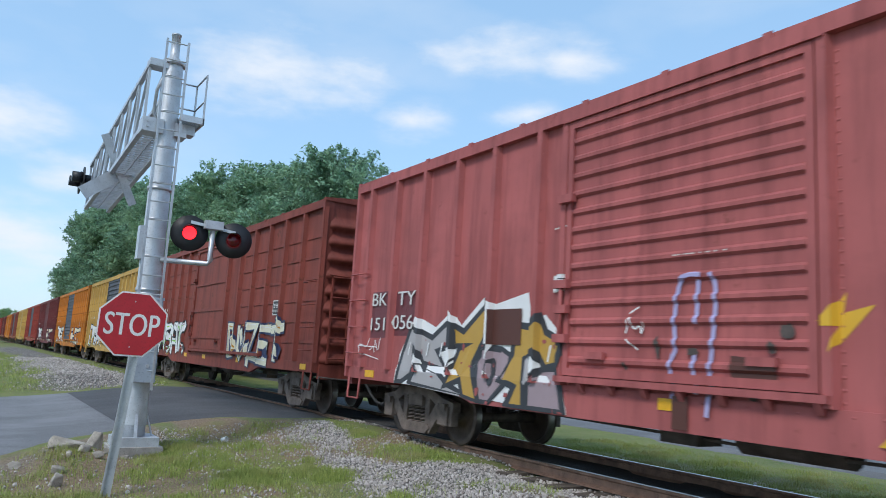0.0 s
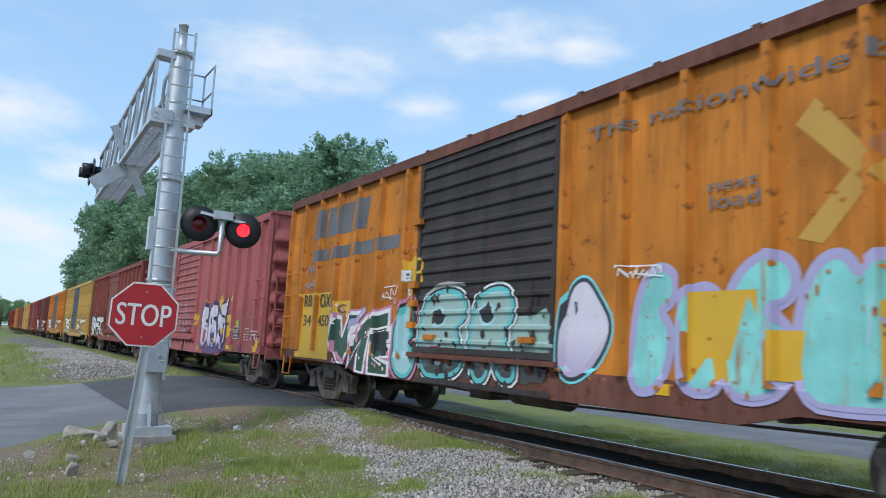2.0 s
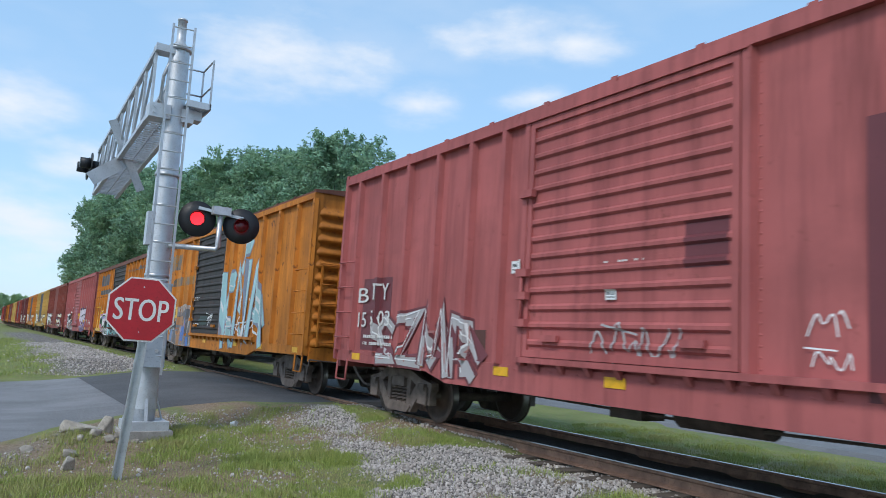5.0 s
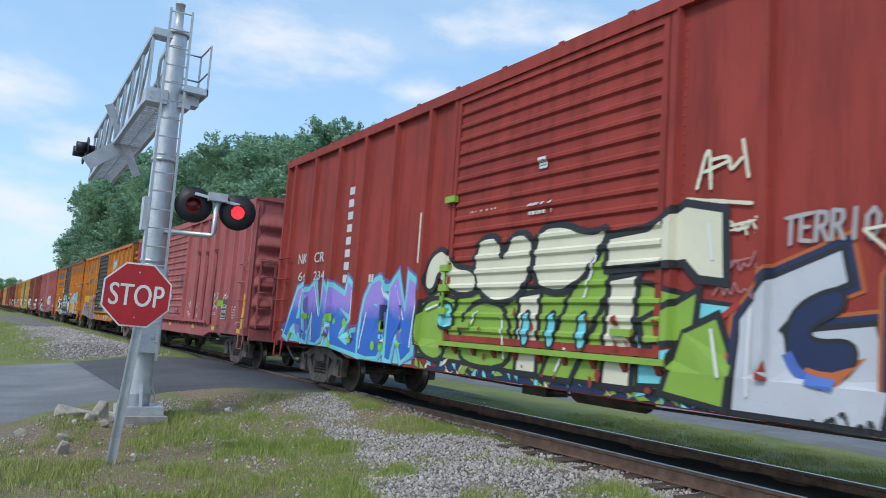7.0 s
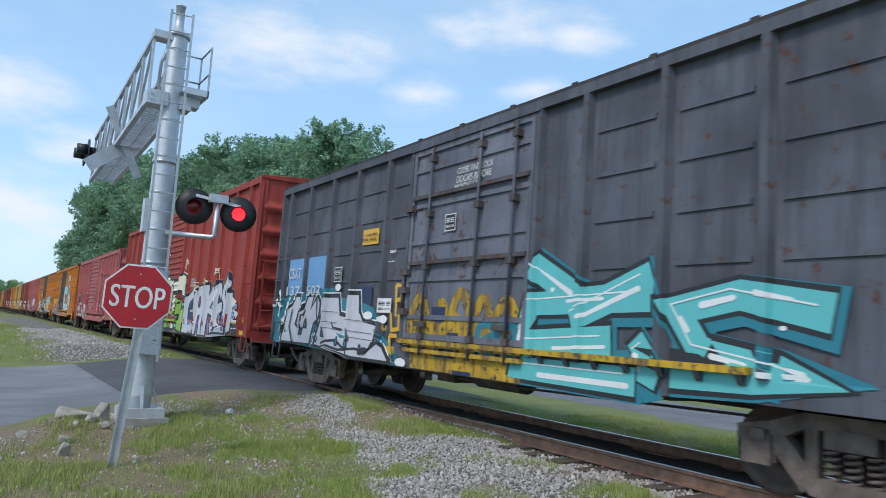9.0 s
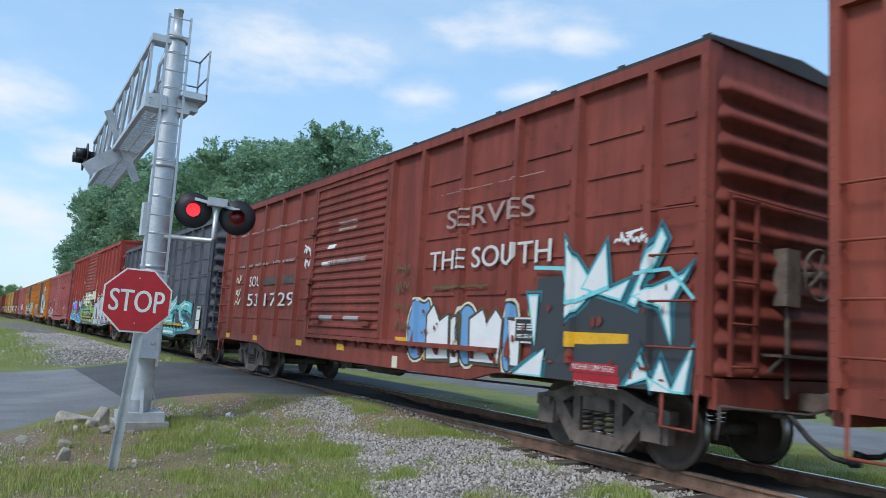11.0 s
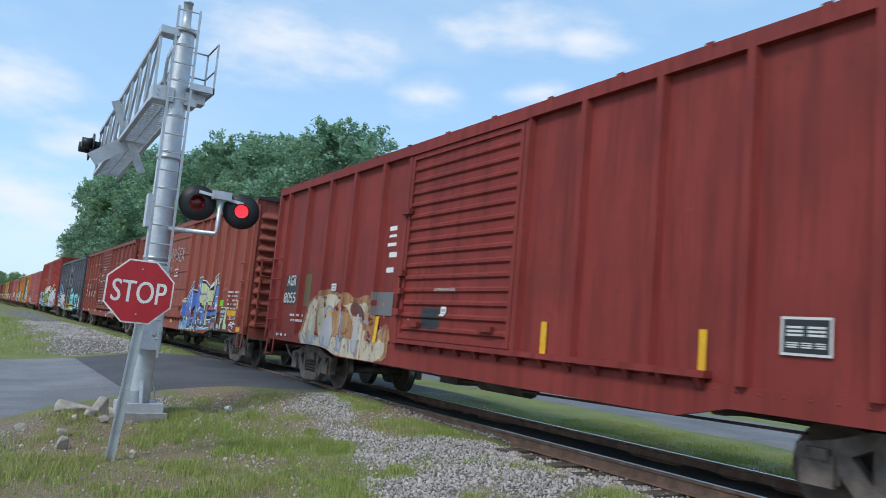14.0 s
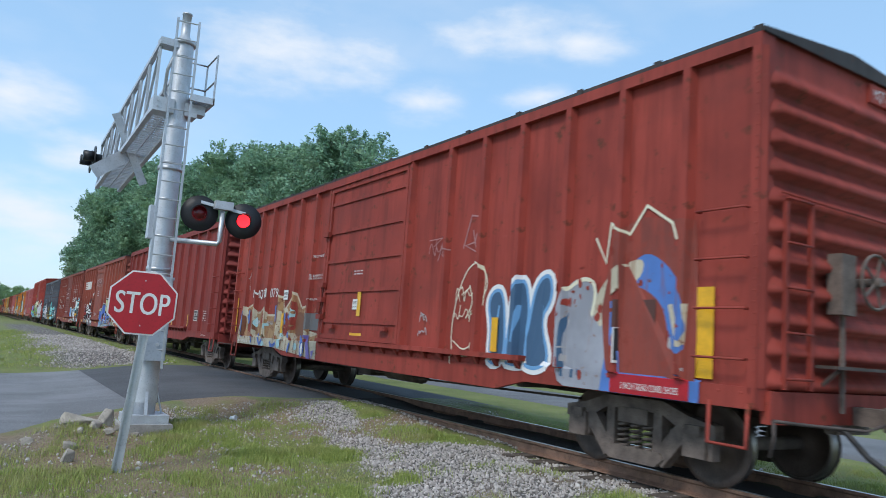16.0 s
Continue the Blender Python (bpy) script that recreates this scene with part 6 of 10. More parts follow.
    for a, b, c, d in ((0.03, 0.10, 0.03, 0.56), (0.25, 0.10, 0.25, 0.66), (0.42, 0.12, 0.425, 0.80), (0.62, 0.50, 0.63, 0.82), (0.82, 0.98, 0.835, 0.86), (0.875, 0.66, 0.885, 0.24), (0.585, 0.46, 0.60, 0.20), (0.66, 0.16, 0.76, 0.20)):
        m.line(S_WHITE, 0.028, (a, b), (c, d))
    m.fill(S_WHITE, (0.575, 0.50), (0.588, 0.53), (0.60, 0.60), (0.605, 0.53), (0.62, 0.51), (0.607, 0.48), (0.60, 0.42), (0.592, 0.48))
    m.oval(S_WHITE, 0.69, 0.31, 0.022, 0.10, S_BLACK, 0.04)
    m.oval(S_BLUE, 0.686, 0.34, 0.016, 0.05)
    m.oval(S_SIGNAL, 0.69, 0.29, 0.010, 0.045, S_BLACK, 0.03)
    m.line(S_BLACK, 0.04, (0.60, 0.12), (0.66, 0.18), (0.72, 0.23), (0.78, 0.24), soft=True)
    m.fill(S_CREAM, (0.885, 0.68), (0.955, 0.61), (0.892, 0.50))
    m.fill(S_CREAM, (0.90, 0.50), (0.995, 0.43), (0.96, 0.34))
    for u, v in ((0.945, 0.53), (0.915, 0.43), (0.918, 0.36)):
        m.oval(S_BLUE, u, v, 0.022, 0.028, S_CYANPALE, 0.025)
    m.line(S_WHITE, 0.05, (0.895, 0.315), (0.98, 0.30))
    m.line(S_YELLOW, 0.05, (0.895, 0.285), (0.98, 0.27))
    for k, (a, c) in enumerate(((0.02, 0.02), (0.10, 0.0), (0.55, 0.0), (0.62, -0.02), (0.58, -0.07))):
        m.fill(S_WHITE, (a, c - 0.14), (a, c - 0.09), (a + 0.06, c - 0.09), (a + 0.06, c - 0.14), line=S_BLACK, width=0.03, name="painted_brick")
    for pts in (((0.20, 0.93), (0.28, 0.96), (0.24, 0.80), (0.20, 0.93)), ((0.24, 0.90), (0.31, 0.86), (0.26, 0.76), (0.24, 0.90)), ((0.37, 0.86), (0.42, 1.02), (0.45, 0.96), (0.38, 0.84)), ((0.56, 1.16), (0.65, 1.16), (0.60, 1.02), (0.56, 1.16)), ((0.60, 1.05), (0.63, 1.14), (0.66, 0.98))):
        m.line(S_CREAM, 0.03, *pts)
    tag(car, side, -3.30, -4.04, 0.66, 0.92, S_BLACK, 156, 0.03)
    decal(car, side, -7.80, -8.61, 0.81, 1.31, S_BLACK, "painted_panel", 0.0075)
    decal(car, side, -7.81, -8.13, 1.16, 1.27, S_WHITE, "painted_brick", 0.010)
    decal(car, side, -8.17, -8.38, 1.17, 1.28, S_WHITE, "painted_brick", 0.010)
    decal(car, side, -8.42, -8.59, 1.17, 1.28, S_WHITE, "painted_brick", 0.010)
    decal(car, side, -7.81, -7.99, 1.06, 1.14, S_WHITE, "painted_brick", 0.010)
    decal(car, side, -8.03, -8.32, 1.06, 1.16, S_WHITE, "painted_brick", 0.010)
    decal(car, side, -8.36, -8.59, 1.07, 1.16, S_WHITE, "painted_brick", 0.010)
    lettering(car, side, "NK", 8.55, 2.61, 0.233, 0.50)
    lettering(car, side, "CR", 7.65, 2.61, 0.222, 0.51)
    lettering(car, side, "66", 8.48, 2.23, 0.204, 0.53)
    lettering(car, side, "234", 7.62, 2.23, 0.195, 0.57)
    upright_bars(car, side, 6.19, 5.77, 2.15, 4.15, 8)
    decal(car, side, 3.33, 3.38, 2.42, 3.26, S_CREAM, "chalk_line")
    label_box(car, side, 0.30, 0.14, 3.51, 3.66)
    small_print(car, side, 1.83, 1.19, 3.07, 3.13, 1)
    small_print(car, side, 0.47, 0.00, 2.90, 3.12, 2)
    small_print(car, side, 5.03, 4.82, 2.08, 2.41, 1)
    tag(car, side, -1.95, -2.94, 2.80, 3.47, S_CREAM, 56, 0.045)
    tag(car, side, -2.36, -2.89, 2.35, 2.64, S_CREAM, 57, 0.03)
    tag(car, side, -2.36, -2.91, 1.78, 2.28, S_PINKISH, 58, 0.02)
    scrawl(car, side, -3.10, -3.95, 2.31, 2.56, "TERRIO", S_GREYPALE, 59, 0.045)
    decal(car, side, -8.11, -8.54, 0.87, 1.02, M_YELLOW)
    decal(car, side, -8.95, -9.04, 1.25, 1.38, M_YELLOW)
    decal(car, side, 7.85, 6.94, 0.83, 1.05, M_YELLOW)


def dress_g(car, side):
    decal(car, side, 6.89, 6.06, 1.95, 2.76, S_SKYBLUE)
    decal(car, side, 5.77, 4.84, 1.91, 2.76, S_SKYBLUE)
    lettering(car, side, "CSXT", 6.82, 2.32, 0.240, 0.72)
    lettering(car, side, "137", 6.89, 1.94, 0.214, 0.79)
    lettering(car, side, "503", 5.71, 1.93, 0.223, 0.71)
    m = Mural(car, side, 7.5, 1.5, 0.72, 2.2)
    m.fill(S_TEAL, (-0.03, 0.05), (-0.03, 0.70), (0.03, 0.62), (0.08, 0.78), (0.18, 0.84), (0.37, 0.84), (0.39, 0.94), (0.45, 0.90), (0.52, 0.92), (0.60, 0.78), (0.72, 0.74), (0.82, 0.66), (0.86, 0.52), (0.87, 0.36), (0.92, 0.30), (0.985, 0.16), (0.985, -0.04), (0.6, -0.05), (0.2, 0.0))
    m.letters((((0.08, 0.10), (0.115, 0.62), (0.17, 0.68), (0.20, 0.82), (0.265, 0.81), (0.245, 0.58), (0.28, 0.60), (0.315, 0.81), (0.37, 0.82), (0.345, 0.62), (0.40, 0.81), (0.425, 0.72), (0.42, 0.50), (0.38, 0.42), (0.36, 0.06), (0.22, 0.02)),
               ((0.40, 0.04), (0.44, 0.50), (0.465, 0.80), (0.575, 0.80), (0.595, 0.56), (0.645, 0.54), (0.66, 0.83), (0.725, 0.83), (0.735, 0.60), (0.76, 0.49), (0.85, 0.45), (0.835, 0.24), (0.80, 0.10), (0.62, 0.02)),
               ((0.46, -0.04), (0.50, 0.14), (0.60, 0.10), (0.72, 0.14), (0.80, 0.12), (0.865, 0.24), (0.90, 0.20), (0.945, 0.02), (0.94, -0.06), (0.7, -0.06))), S_PALEGREY, ((S_WHITE, 0.17), (S_BLACK, 0.12), (S_BLACK, 0.05)))
    m.line(S_BLACK, 0.06, (0.395, 0.78), (0.405, 0.50), (0.435, 0.30), (0.42, 0.16), (0.395, 0.22), (0.40, 0.40), soft=True)
    m.line(S_BLACK, 0.06, (0.30, 0.62), (0.27, 0.42), (0.30, 0.26), (0.325, 0.34), (0.31, 0.50), soft=True)
    m.line(S_BLACK, 0.05, (0.53, 0.46), (0.55, 0.38), (0.62, 0.36))
    m.line(S_BLACK, 0.05, (0.655, 0.52), (0.66, 0.04))
    m.line(S_BLACK, 0.05, (0.46, 0.16), (0.50, 0.20), (0.58, 0.22), (0.66, 0.10))
    for u, v in ((0.305, 0.40), (0.41, 0.36), (0.20, 0.08), (0.335, 0.03), (0.395, 0.0), (0.585, 0.20), (0.655, 0.18), (0.76, 0.13)):
        m.fill(S_TEAL, (u - 0.014, v - 0.05), (u, v + 0.10), (u + 0.016, v - 0.04), soft=True, line=S_BLACK, width=0.04)
    for z in (0.28, 0.36, 0.50):
        m.line(S_GREY, 0.012, (0.66, z), (0.83, z - 0.02))
        m.line(S_GREY, 0.012, (0.45, z + 0.1), (0.58, z + 0.09))
    m.line(S_BLACK, 0.05, (0.18, 0.62), (0.16, 0.36), (0.20, 0.16))
    m.line(S_BLACK, 0.06, (0.245, 0.60), (0.22, 0.40), (0.26, 0.34))
    m.fill(S_BLACK, (0.76, 0.16), (0.82, 0.18), (0.80, 0.08), (0.755, 0.09), soft=True)
    for u, v, ru in ((0.57, 0.92, 0.022), (0.80, 0.56, 0.03), (0.90, 0.52, 0.022), (0.04, 0.70, 0.016), (0.07, 0.66, 0.02), (1.02, 0.05, 0.03)):
        m.oval(S_WHITE, u, v, ru, 0.05)
    m.dots(S_WHITE, 16, 72, 0.0, 0.2, 0.5, 0.9, 0.02, 0.06)
    for pts in (((0.965, 0.92), (0.975, 0.56)), ((0.965, 0.92), (1.0, 0.90), (1.0, 0.76), (0.97, 0.74)), ((0.945, 0.60), (0.955, 0.40), (0.995, 0.42), (0.99, 0.62)), ((0.945, 0.34), (0.99, 0.34)), ((0.945, 0.34), (0.965, 0.12))):
        m.line(S_YELLOW, 0.07, *pts)
    m.line(S_CHARCOAL, 0.03, (0.87, 0.40), (0.885, 0.28), (0.90, 0.42), (0.91, 0.30), (0.94, 0.42), (0.925, 0.28), soft=True)
    m.line(S_CHARCOAL, 0.04, (0.955, 0.14), (0.965, 0.05), (0.975, 0.16), (0.975, 0.0))
    decal(car, side, 3.21, 2.57, 2.86, 3.15, M_YELLOW)
    small_print(car, side, 3.16, 2.61, 2.92, 3.10, 2, S_BLACK)
    label_box(car, side, 4.33, 3.98, 2.19, 2.49)
    decal(car, side, 3.34, 2.66, 1.66, 2.08, S_NAVY)
    label_box(car, side, 2.26, 1.87, 1.60, 1.86)
    lettering(car, side, "50-K", 2.16, 1.29, 0.110, 0.21, S_YELLOW)
    small_print(car, side, 2.09, 1.85, 2.48, 2.53, 1)
    small_print(car, side, 2.05, 1.83, 2.63, 2.75, 1)
    lettering(car, side, "CLOSE AND LOCK", 0.03, 3.75, 0.098, 0.92)
    lettering(car, side, "DOORS BEFORE", 0.04, 3.61, 0.109, 0.90)
    lettering(car, side, "MOVING CAR", 0.07, 3.50, 0.098, 0.69)
    label_box(car, side, 0.29, -0.01, 2.88, 3.15)
    m = Mural(car, side, 1.25, -1.75, 0.50, 2.10)
    for a, b, c in ((0.02, 0.20, 0.90), (0.26, 0.40, 0.84), (0.42, 0.58, 0.94), (0.62, 0.76, 0.88), (0.78, 0.96, 0.86)):
        m.line(S_WORNYELLOW, 0.17, (a, 0.40), (a, c - 0.22), ((a + b) / 2, c), (b, c - 0.20), (b, 0.42), soft=True)
    m.fill(S_WORNYELLOW, (0.04, 0.30), (0.03, 0.60), (0.12, 0.70), (0.24, 0.58), (0.34, 0.60), (0.44, 0.74), (0.58, 0.62), (0.70, 0.66), (0.84, 0.58), (0.98, 0.62), (0.99, 0.10), (0.5, 0.12), (0.05, 0.12))
    m.fill(S_WORNYELLOW, (0.06, 0.10), (0.05, 0.20), (0.50, 0.22), (0.99, 0.20), (0.99, 0.08), (0.4, 0.08))
    for a, b, c, d in ((0.24, 0.37, 0.62, 0.76), (0.40, 0.50, 0.36, 0.52), (0.28, 0.48, 0.28, 0.40), (0.46, 0.62, 0.10, 0.18)):
        m.fill(S_NAVY, (a, c), (a, d), (b, d), (b, c), name="painted_patch")
    for a, b in ((0.66, 0.80), (0.82, 0.96)):
        m.line(S_TEAL, 0.13, (a, 0.30), (a, 0.62), (b - 0.03, 0.62), (b, 0.52), (a, 0.44), (b, 0.32), soft=True)
    m.worn(P_RUSTDARK, 40, 78, 0.02, 0.99, 0.10, 0.8, 0.05)
    m.fill(S_WHITE, (-0.06, 0.08), (-0.04, 0.14), (0.03, 0.14), (0.05, 0.08), soft=True)
    for y in (0.72, -0.62, -1.45):                     # lock rods down the plug door
        bm = bmesh.new()
        rod(bm, (-HALF_W - 0.12, y, 0.95), (-HALF_W - 0.12, y, 4.28), 0.024, 8)
        part("lock_rod", bm, P_GREY, car, "worn steel lock rod")
        for z in (1.25, 2.35, 3.2, 4.1):
            bm = bmesh.new()
            bx(bm, -HALF_W - 0.15, -HALF_W - 0.05, y - 0.06, y + 0.06, z - 0.05, z + 0.05)
            part("rod_guide", bm, P_RUSTDARK, car)
    for z in (1.02, 1.12, 2.42, 3.50):                   # rusted ledges across the door
        bm = bmesh.new()
        bx(bm, -HALF_W - 0.115, -HALF_W - 0.04, -1.75, 1.28, z - 0.03, z + 0.03)
        part("door_ledge", bm, P_RUSTDARK if z > 2 else S_WORNYELLOW, car, "rust-streaked ledge")
    piece(car, side, -1.52, -6.00, 0.63, 2.06, "ES", S_CYAN, S_BLACK, S_TEAL, S_WHITE, 78, 1.1)
    label_box(car, side, -6.54, -6.99, 1.06, 1.77)


def dress_h(car, side):
    lettering(car, side, "SOU", 5.88, 2.28, 0.272, 0.84)
    lettering(car, side, "531729", 5.94, 1.78, 0.324, 3.31)
    lettering(car, side, "SERVES", -3.49, 2.95, 0.289, 2.09, S_FADED)
    lettering(car, side, "THE SOUTH", -3.06, 2.32, 0.309, 2.89)
    small_print(car, side, -3.23, -5.76, 3.52, 3.49, 1, S_FADED)
    small_print(car, side, 6.93, 1.82, 3.72, 3.63, 1, S_FADED)
    small_print(car, side, 6.89, 2.58, 2.78, 2.92, 1, S_FADED)
    m = Mural(car, side, -2.0, -8.2, 0.72, 2.5)
    m.letters((((0.09, 0.10), (0.07, 0.45), (0.11, 0.66), (0.15, 0.60), (0.18, 0.66), (0.19, 0.40), (0.16, 0.12)), ((0.33, 0.10), (0.31, 0.52), (0.35, 0.62), (0.39, 0.50), (0.39, 0.12)), ((0.49, 0.08), (0.49, 0.60), (0.54, 0.62), (0.53, 0.10))), S_SKYBLUE, ((S_CREAM, 0.10), (S_CHARCOAL, 0.03)), soft=True)
    m.letters((((0.18, 0.12), (0.17, 0.50), (0.20, 0.60), (0.23, 0.46), (0.27, 0.52), (0.28, 0.14)), ((0.29, 0.10), (0.28, 0.48), (0.32, 0.50), (0.325, 0.12)), ((0.37, 0.14), (0.36, 0.48), (0.41, 0.56), (0.43, 0.46), (0.46, 0.56), (0.485, 0.48), (0.48, 0.14)), ((0.52, 0.14), (0.52, 0.48), (0.55, 0.48), (0.55, 0.14))), S_WHITE, ((S_OLIVE, 0.07), (S_CHARCOAL, 0.025)))
    m.line(S_ORANGERUST, 0.05, (0.38, 0.32), (0.46, 0.34))
    m.fill(S_CHARCOAL, (0.585, 0.20), (0.60, 0.78), (0.70, 0.80), (0.80, 0.62), (0.98, 0.60), (0.99, 0.10), (0.84, 0.04), (0.62, 0.08))
    spikes = (((0.68, 1.04), (0.695, 0.50), (0.74, 0.62), (0.76, 0.72)), ((0.73, 0.70), (0.79, 0.98), (0.80, 0.68), (0.85, 0.74), (0.83, 0.62)), ((0.85, 0.60), (0.92, 1.04), (0.93, 0.98), (0.865, 0.58)),
              ((0.86, 0.64), (0.97, 0.76), (0.985, 0.82), (0.94, 0.60), (0.945, 0.36), (0.92, 0.58)), ((0.575, 0.66), (0.60, 0.30), (0.605, 0.66)), ((0.54, -0.04), (0.63, 0.28), (0.625, 0.06)), ((0.85, 0.10), (0.89, 0.28), (0.905, -0.02), (0.925, 0.26), (0.95, 0.04), (0.90, 0.16)), ((0.95, 0.06), (0.99, 0.36), (0.975, 0.06)))
    m.letters(spikes, S_WHITE, ((S_TEAL, 0.12), (S_CHARCOAL, 0.06), (S_AQUA, 0.025)))
    m.line(S_AQUA, 0.05, (0.59, 0.86), (0.68, 0.84), (0.70, 0.60), (0.80, 0.70))
    m.line(S_AQUA, 0.04, (0.86, 0.78), (0.94, 0.80), (0.99, 0.62))
    m.worn(P_BROWN, 30, 84, 0.08, 0.98, 0.1, 0.7, 0.06)
    tag(car, side, -1.92, -2.56, 1.28, 2.57, S_OLIVE, 82, 0.03)
    tag(car, side, -3.05, -4.67, 2.00, 2.11, S_OLIVE, 83, 0.03)
    tag(car, side, -6.95, -7.64, 2.41, 2.60, S_WHITE, 86, 0.03)
    decal(car, side, -5.55, -5.79, 1.63, 1.81, S_LIME, "label", 0.02)
    label_box(car, side, -5.29, -5.76, 1.28, 1.61)
    decal(car, side, -6.30, -7.27, 1.27, 1.45, M_YELLOW, "reflector", 0.022)
    decal(car, side, -2.06, -2.47, 1.12, 1.25, M_YELLOW)
    decal(car, side, -4.21, -4.64, 1.14, 1.26, M_YELLOW)
    decal(car, side, -6.38, -7.14, 0.99, 1.16, M_SIGNRED, "label", 0.022)
    lettering(car, side, "INCH HF COMP SHOES", -6.43, 1.02, 0.072, 0.66)
    decal(car, side, -6.44, -7.17, 0.83, 0.98, M_SIGNRED, "label", 0.022)
    lettering(car, side, "JACK HERE PULL HERE", -6.47, 0.84, 0.059, 0.68)
    decal(car, side, -7.56, -7.83, 1.26, 1.44, S_PINKISH)
    lettering(car, side, "CLOSE & LOCK DOORS", 0.39, 3.37, 0.062, 0.81)
    lettering(car, side, "BEFORE MOVING CAR", 0.37, 3.25, 0.061, 0.75)
    lettering(car, side, "DOOR OPENING W10-0 H10-3", 0.79, 2.59, 0.113, 1.65)
    decal(car, side, 1.17, 0.81, 2.59, 2.68, S_WHITE)
    decal(car, side, 0.93, 0.56, 2.93, 3.02, S_WHITE)
    decal(car, side, 1.10, 0.47, 1.48, 1.58, S_GREYPALE)
    decal(car, side, -0.06, -0.71, 1.49, 1.58, S_GREYPALE)
    decal(car, side, -0.42, -0.72, 1.10, 1.23, S_WHITE)
    decal(car, side, -2.02, -2.20, 0.72, 0.93, S_CREAM)
    decal(car, side, 4.87, 3.78, 2.30, 2.48, M_STEEL)
    decal(car, side, 3.53, 2.71, 2.30, 2.49, M_STEEL)
    tag(car, side, 2.25, 1.80, 2.56, 3.14, S_WHITE, 87, 0.05)
    tag(car, side, 7.02, 6.52, 1.73, 2.63, S_CREAM, 88, 0.04)


def dress_i(car, side):
    slant_blocks(car, side, 7.29, 6.41, 3.05, 3.61, M_LETTER, -4)
    slant_blocks(car, side, 6.34, 4.50, 3.05, 3.56, M_LETTER, 2)
    lettering(car, side, "NS", 6.36, 2.32, 0.293, 0.45)
    lettering(car, side, "402", 6.39, 1.85, 0.257, 0.71)
    lettering(car, side, "349", 5.39, 1.84, 0.254, 0.74)
    blot(car, side, 6.63, 3.28, 0.95, 1.95, S_MAROON, 91)
    blot(car, side, 6.60, 1.88, 0.53, 1.91, S_MAROON, 190)
    blot(car, side, 5.87, 3.10, 0.57, 1.67, S_BLACK, 191)
    shards(car, side, 6.45, 4.88, 0.70, 1.63, 16, 192, ((S_BLACK, 0.06), (S_WHITE, -0.06), (S_BLACK, 0.04), (S_SIGNAL, -0.03)))
    shards(car, side, 4.70, 2.06, 0.79, 2.24, 26, 92, ((S_BLACK, 0.10), (S_MAROON, 0.03), (S_BLACK, 0.03), (S_WHITE, -0.09), (S_BLACK, 0.02), (S_WHITE, -0.09)))
    lettering(car, side, "LDLMT", 6.22, 1.41, 0.074, 0.38)
    lettering(car, side, "LT.WT", 6.21, 1.30, 0.074, 0.36)
    lettering(car, side, "154600", 5.29, 1.43, 0.078, 0.37)
    lettering(car, side, "65400", 5.29, 1.28, 0.078, 0.34)
    decal(car, side, 7.27, 6.82, 1.24, 1.46, M_YELLOW, "reflector")
    label_box(car, side, 4.11, 3.90, 2.10, 2.35)
    m = Mural(car, side, -0.9, -6.0, 0.72, 2.3)
    m.fill(S_SKYBLUE, (0.0, -0.04), (0.02, 0.34), (0.10, 0.46), (0.30, 0.30), (0.60, 0.26), (0.88, 0.26), (0.90, -0.06))
    blue = (((0.03, 0.40), (0.13, 0.68), (0.235, 0.99), (0.30, 1.01), (0.295, 0.82), (0.285, 0.10), (0.22, 0.08), (0.225, 0.36), (0.17, 0.22), (0.10, 0.27)),
            ((0.30, 0.83), (0.37, 0.80), (0.385, 1.06), (0.435, 1.09), (0.48, 0.84), (0.53, 0.56), (0.62, 0.18), (0.55, 0.14), (0.47, 0.17), (0.44, 0.40), (0.41, 0.16), (0.37, 0.12), (0.345, 0.50), (0.325, 0.14), (0.29, 0.12)),
            ((0.70, 0.44), (0.80, 0.46), (0.765, 0.64), (0.79, 0.93), (0.865, 0.96), (0.855, 0.74), (0.885, 0.62), (0.885, 0.36), (0.76, 0.36), (0.70, 0.30)))
    cream = (((0.46, 1.07), (0.50, 1.03), (0.70, 0.83), (0.73, 0.86), (0.745, 1.06), (0.785, 1.11), (0.785, 0.95), (0.75, 0.64), (0.715, 0.60), (0.69, 0.26), (0.70, 0.16), (0.62, 0.14), (0.645, 0.58), (0.60, 0.60), (0.59, 0.42), (0.52, 0.60)),)
    for coat, width in ((S_WHITE, 0.15), (S_BLACK, 0.095)):
        for q in blue + cream:
            m.edge(coat, width, q)
    m.letters(blue, S_BLUE, ((S_BLACK, 0.05),))
    m.letters(cream, S_CREAMLIME, ((S_BLACK, 0.05),))
    for q in (((0.13, 0.30), (0.19, 0.52), (0.20, 0.30), (0.16, 0.20)), ((0.30, 0.20), (0.315, 0.52), (0.34, 0.46), (0.335, 0.16)), ((0.415, 0.10), (0.42, 0.40), (0.455, 0.40), (0.475, 0.12)), ((0.60, 0.56), (0.66, 0.56), (0.635, 0.36), (0.62, 0.34)), ((0.715, 0.60), (0.75, 0.60), (0.80, 0.44), (0.705, 0.44)), ((0.765, 0.32), (0.88, 0.32), (0.88, 0.08), (0.77, 0.10)), ((0.28, 0.04), (0.36, 0.06), (0.36, -0.06), (0.29, -0.04)), ((0.43, 0.12), (0.46, 0.10), (0.455, -0.08), (0.44, -0.08))):
        m.fill(S_BLACK, *q)
        cu, cv = sum(p[0] for p in q) / len(q), sum(p[1] for p in q) / len(q)
        m.fill(S_RUSE, *[(cu + (a - cu) * 0.6, cv + (b - cv) * 0.66) for a, b in q])
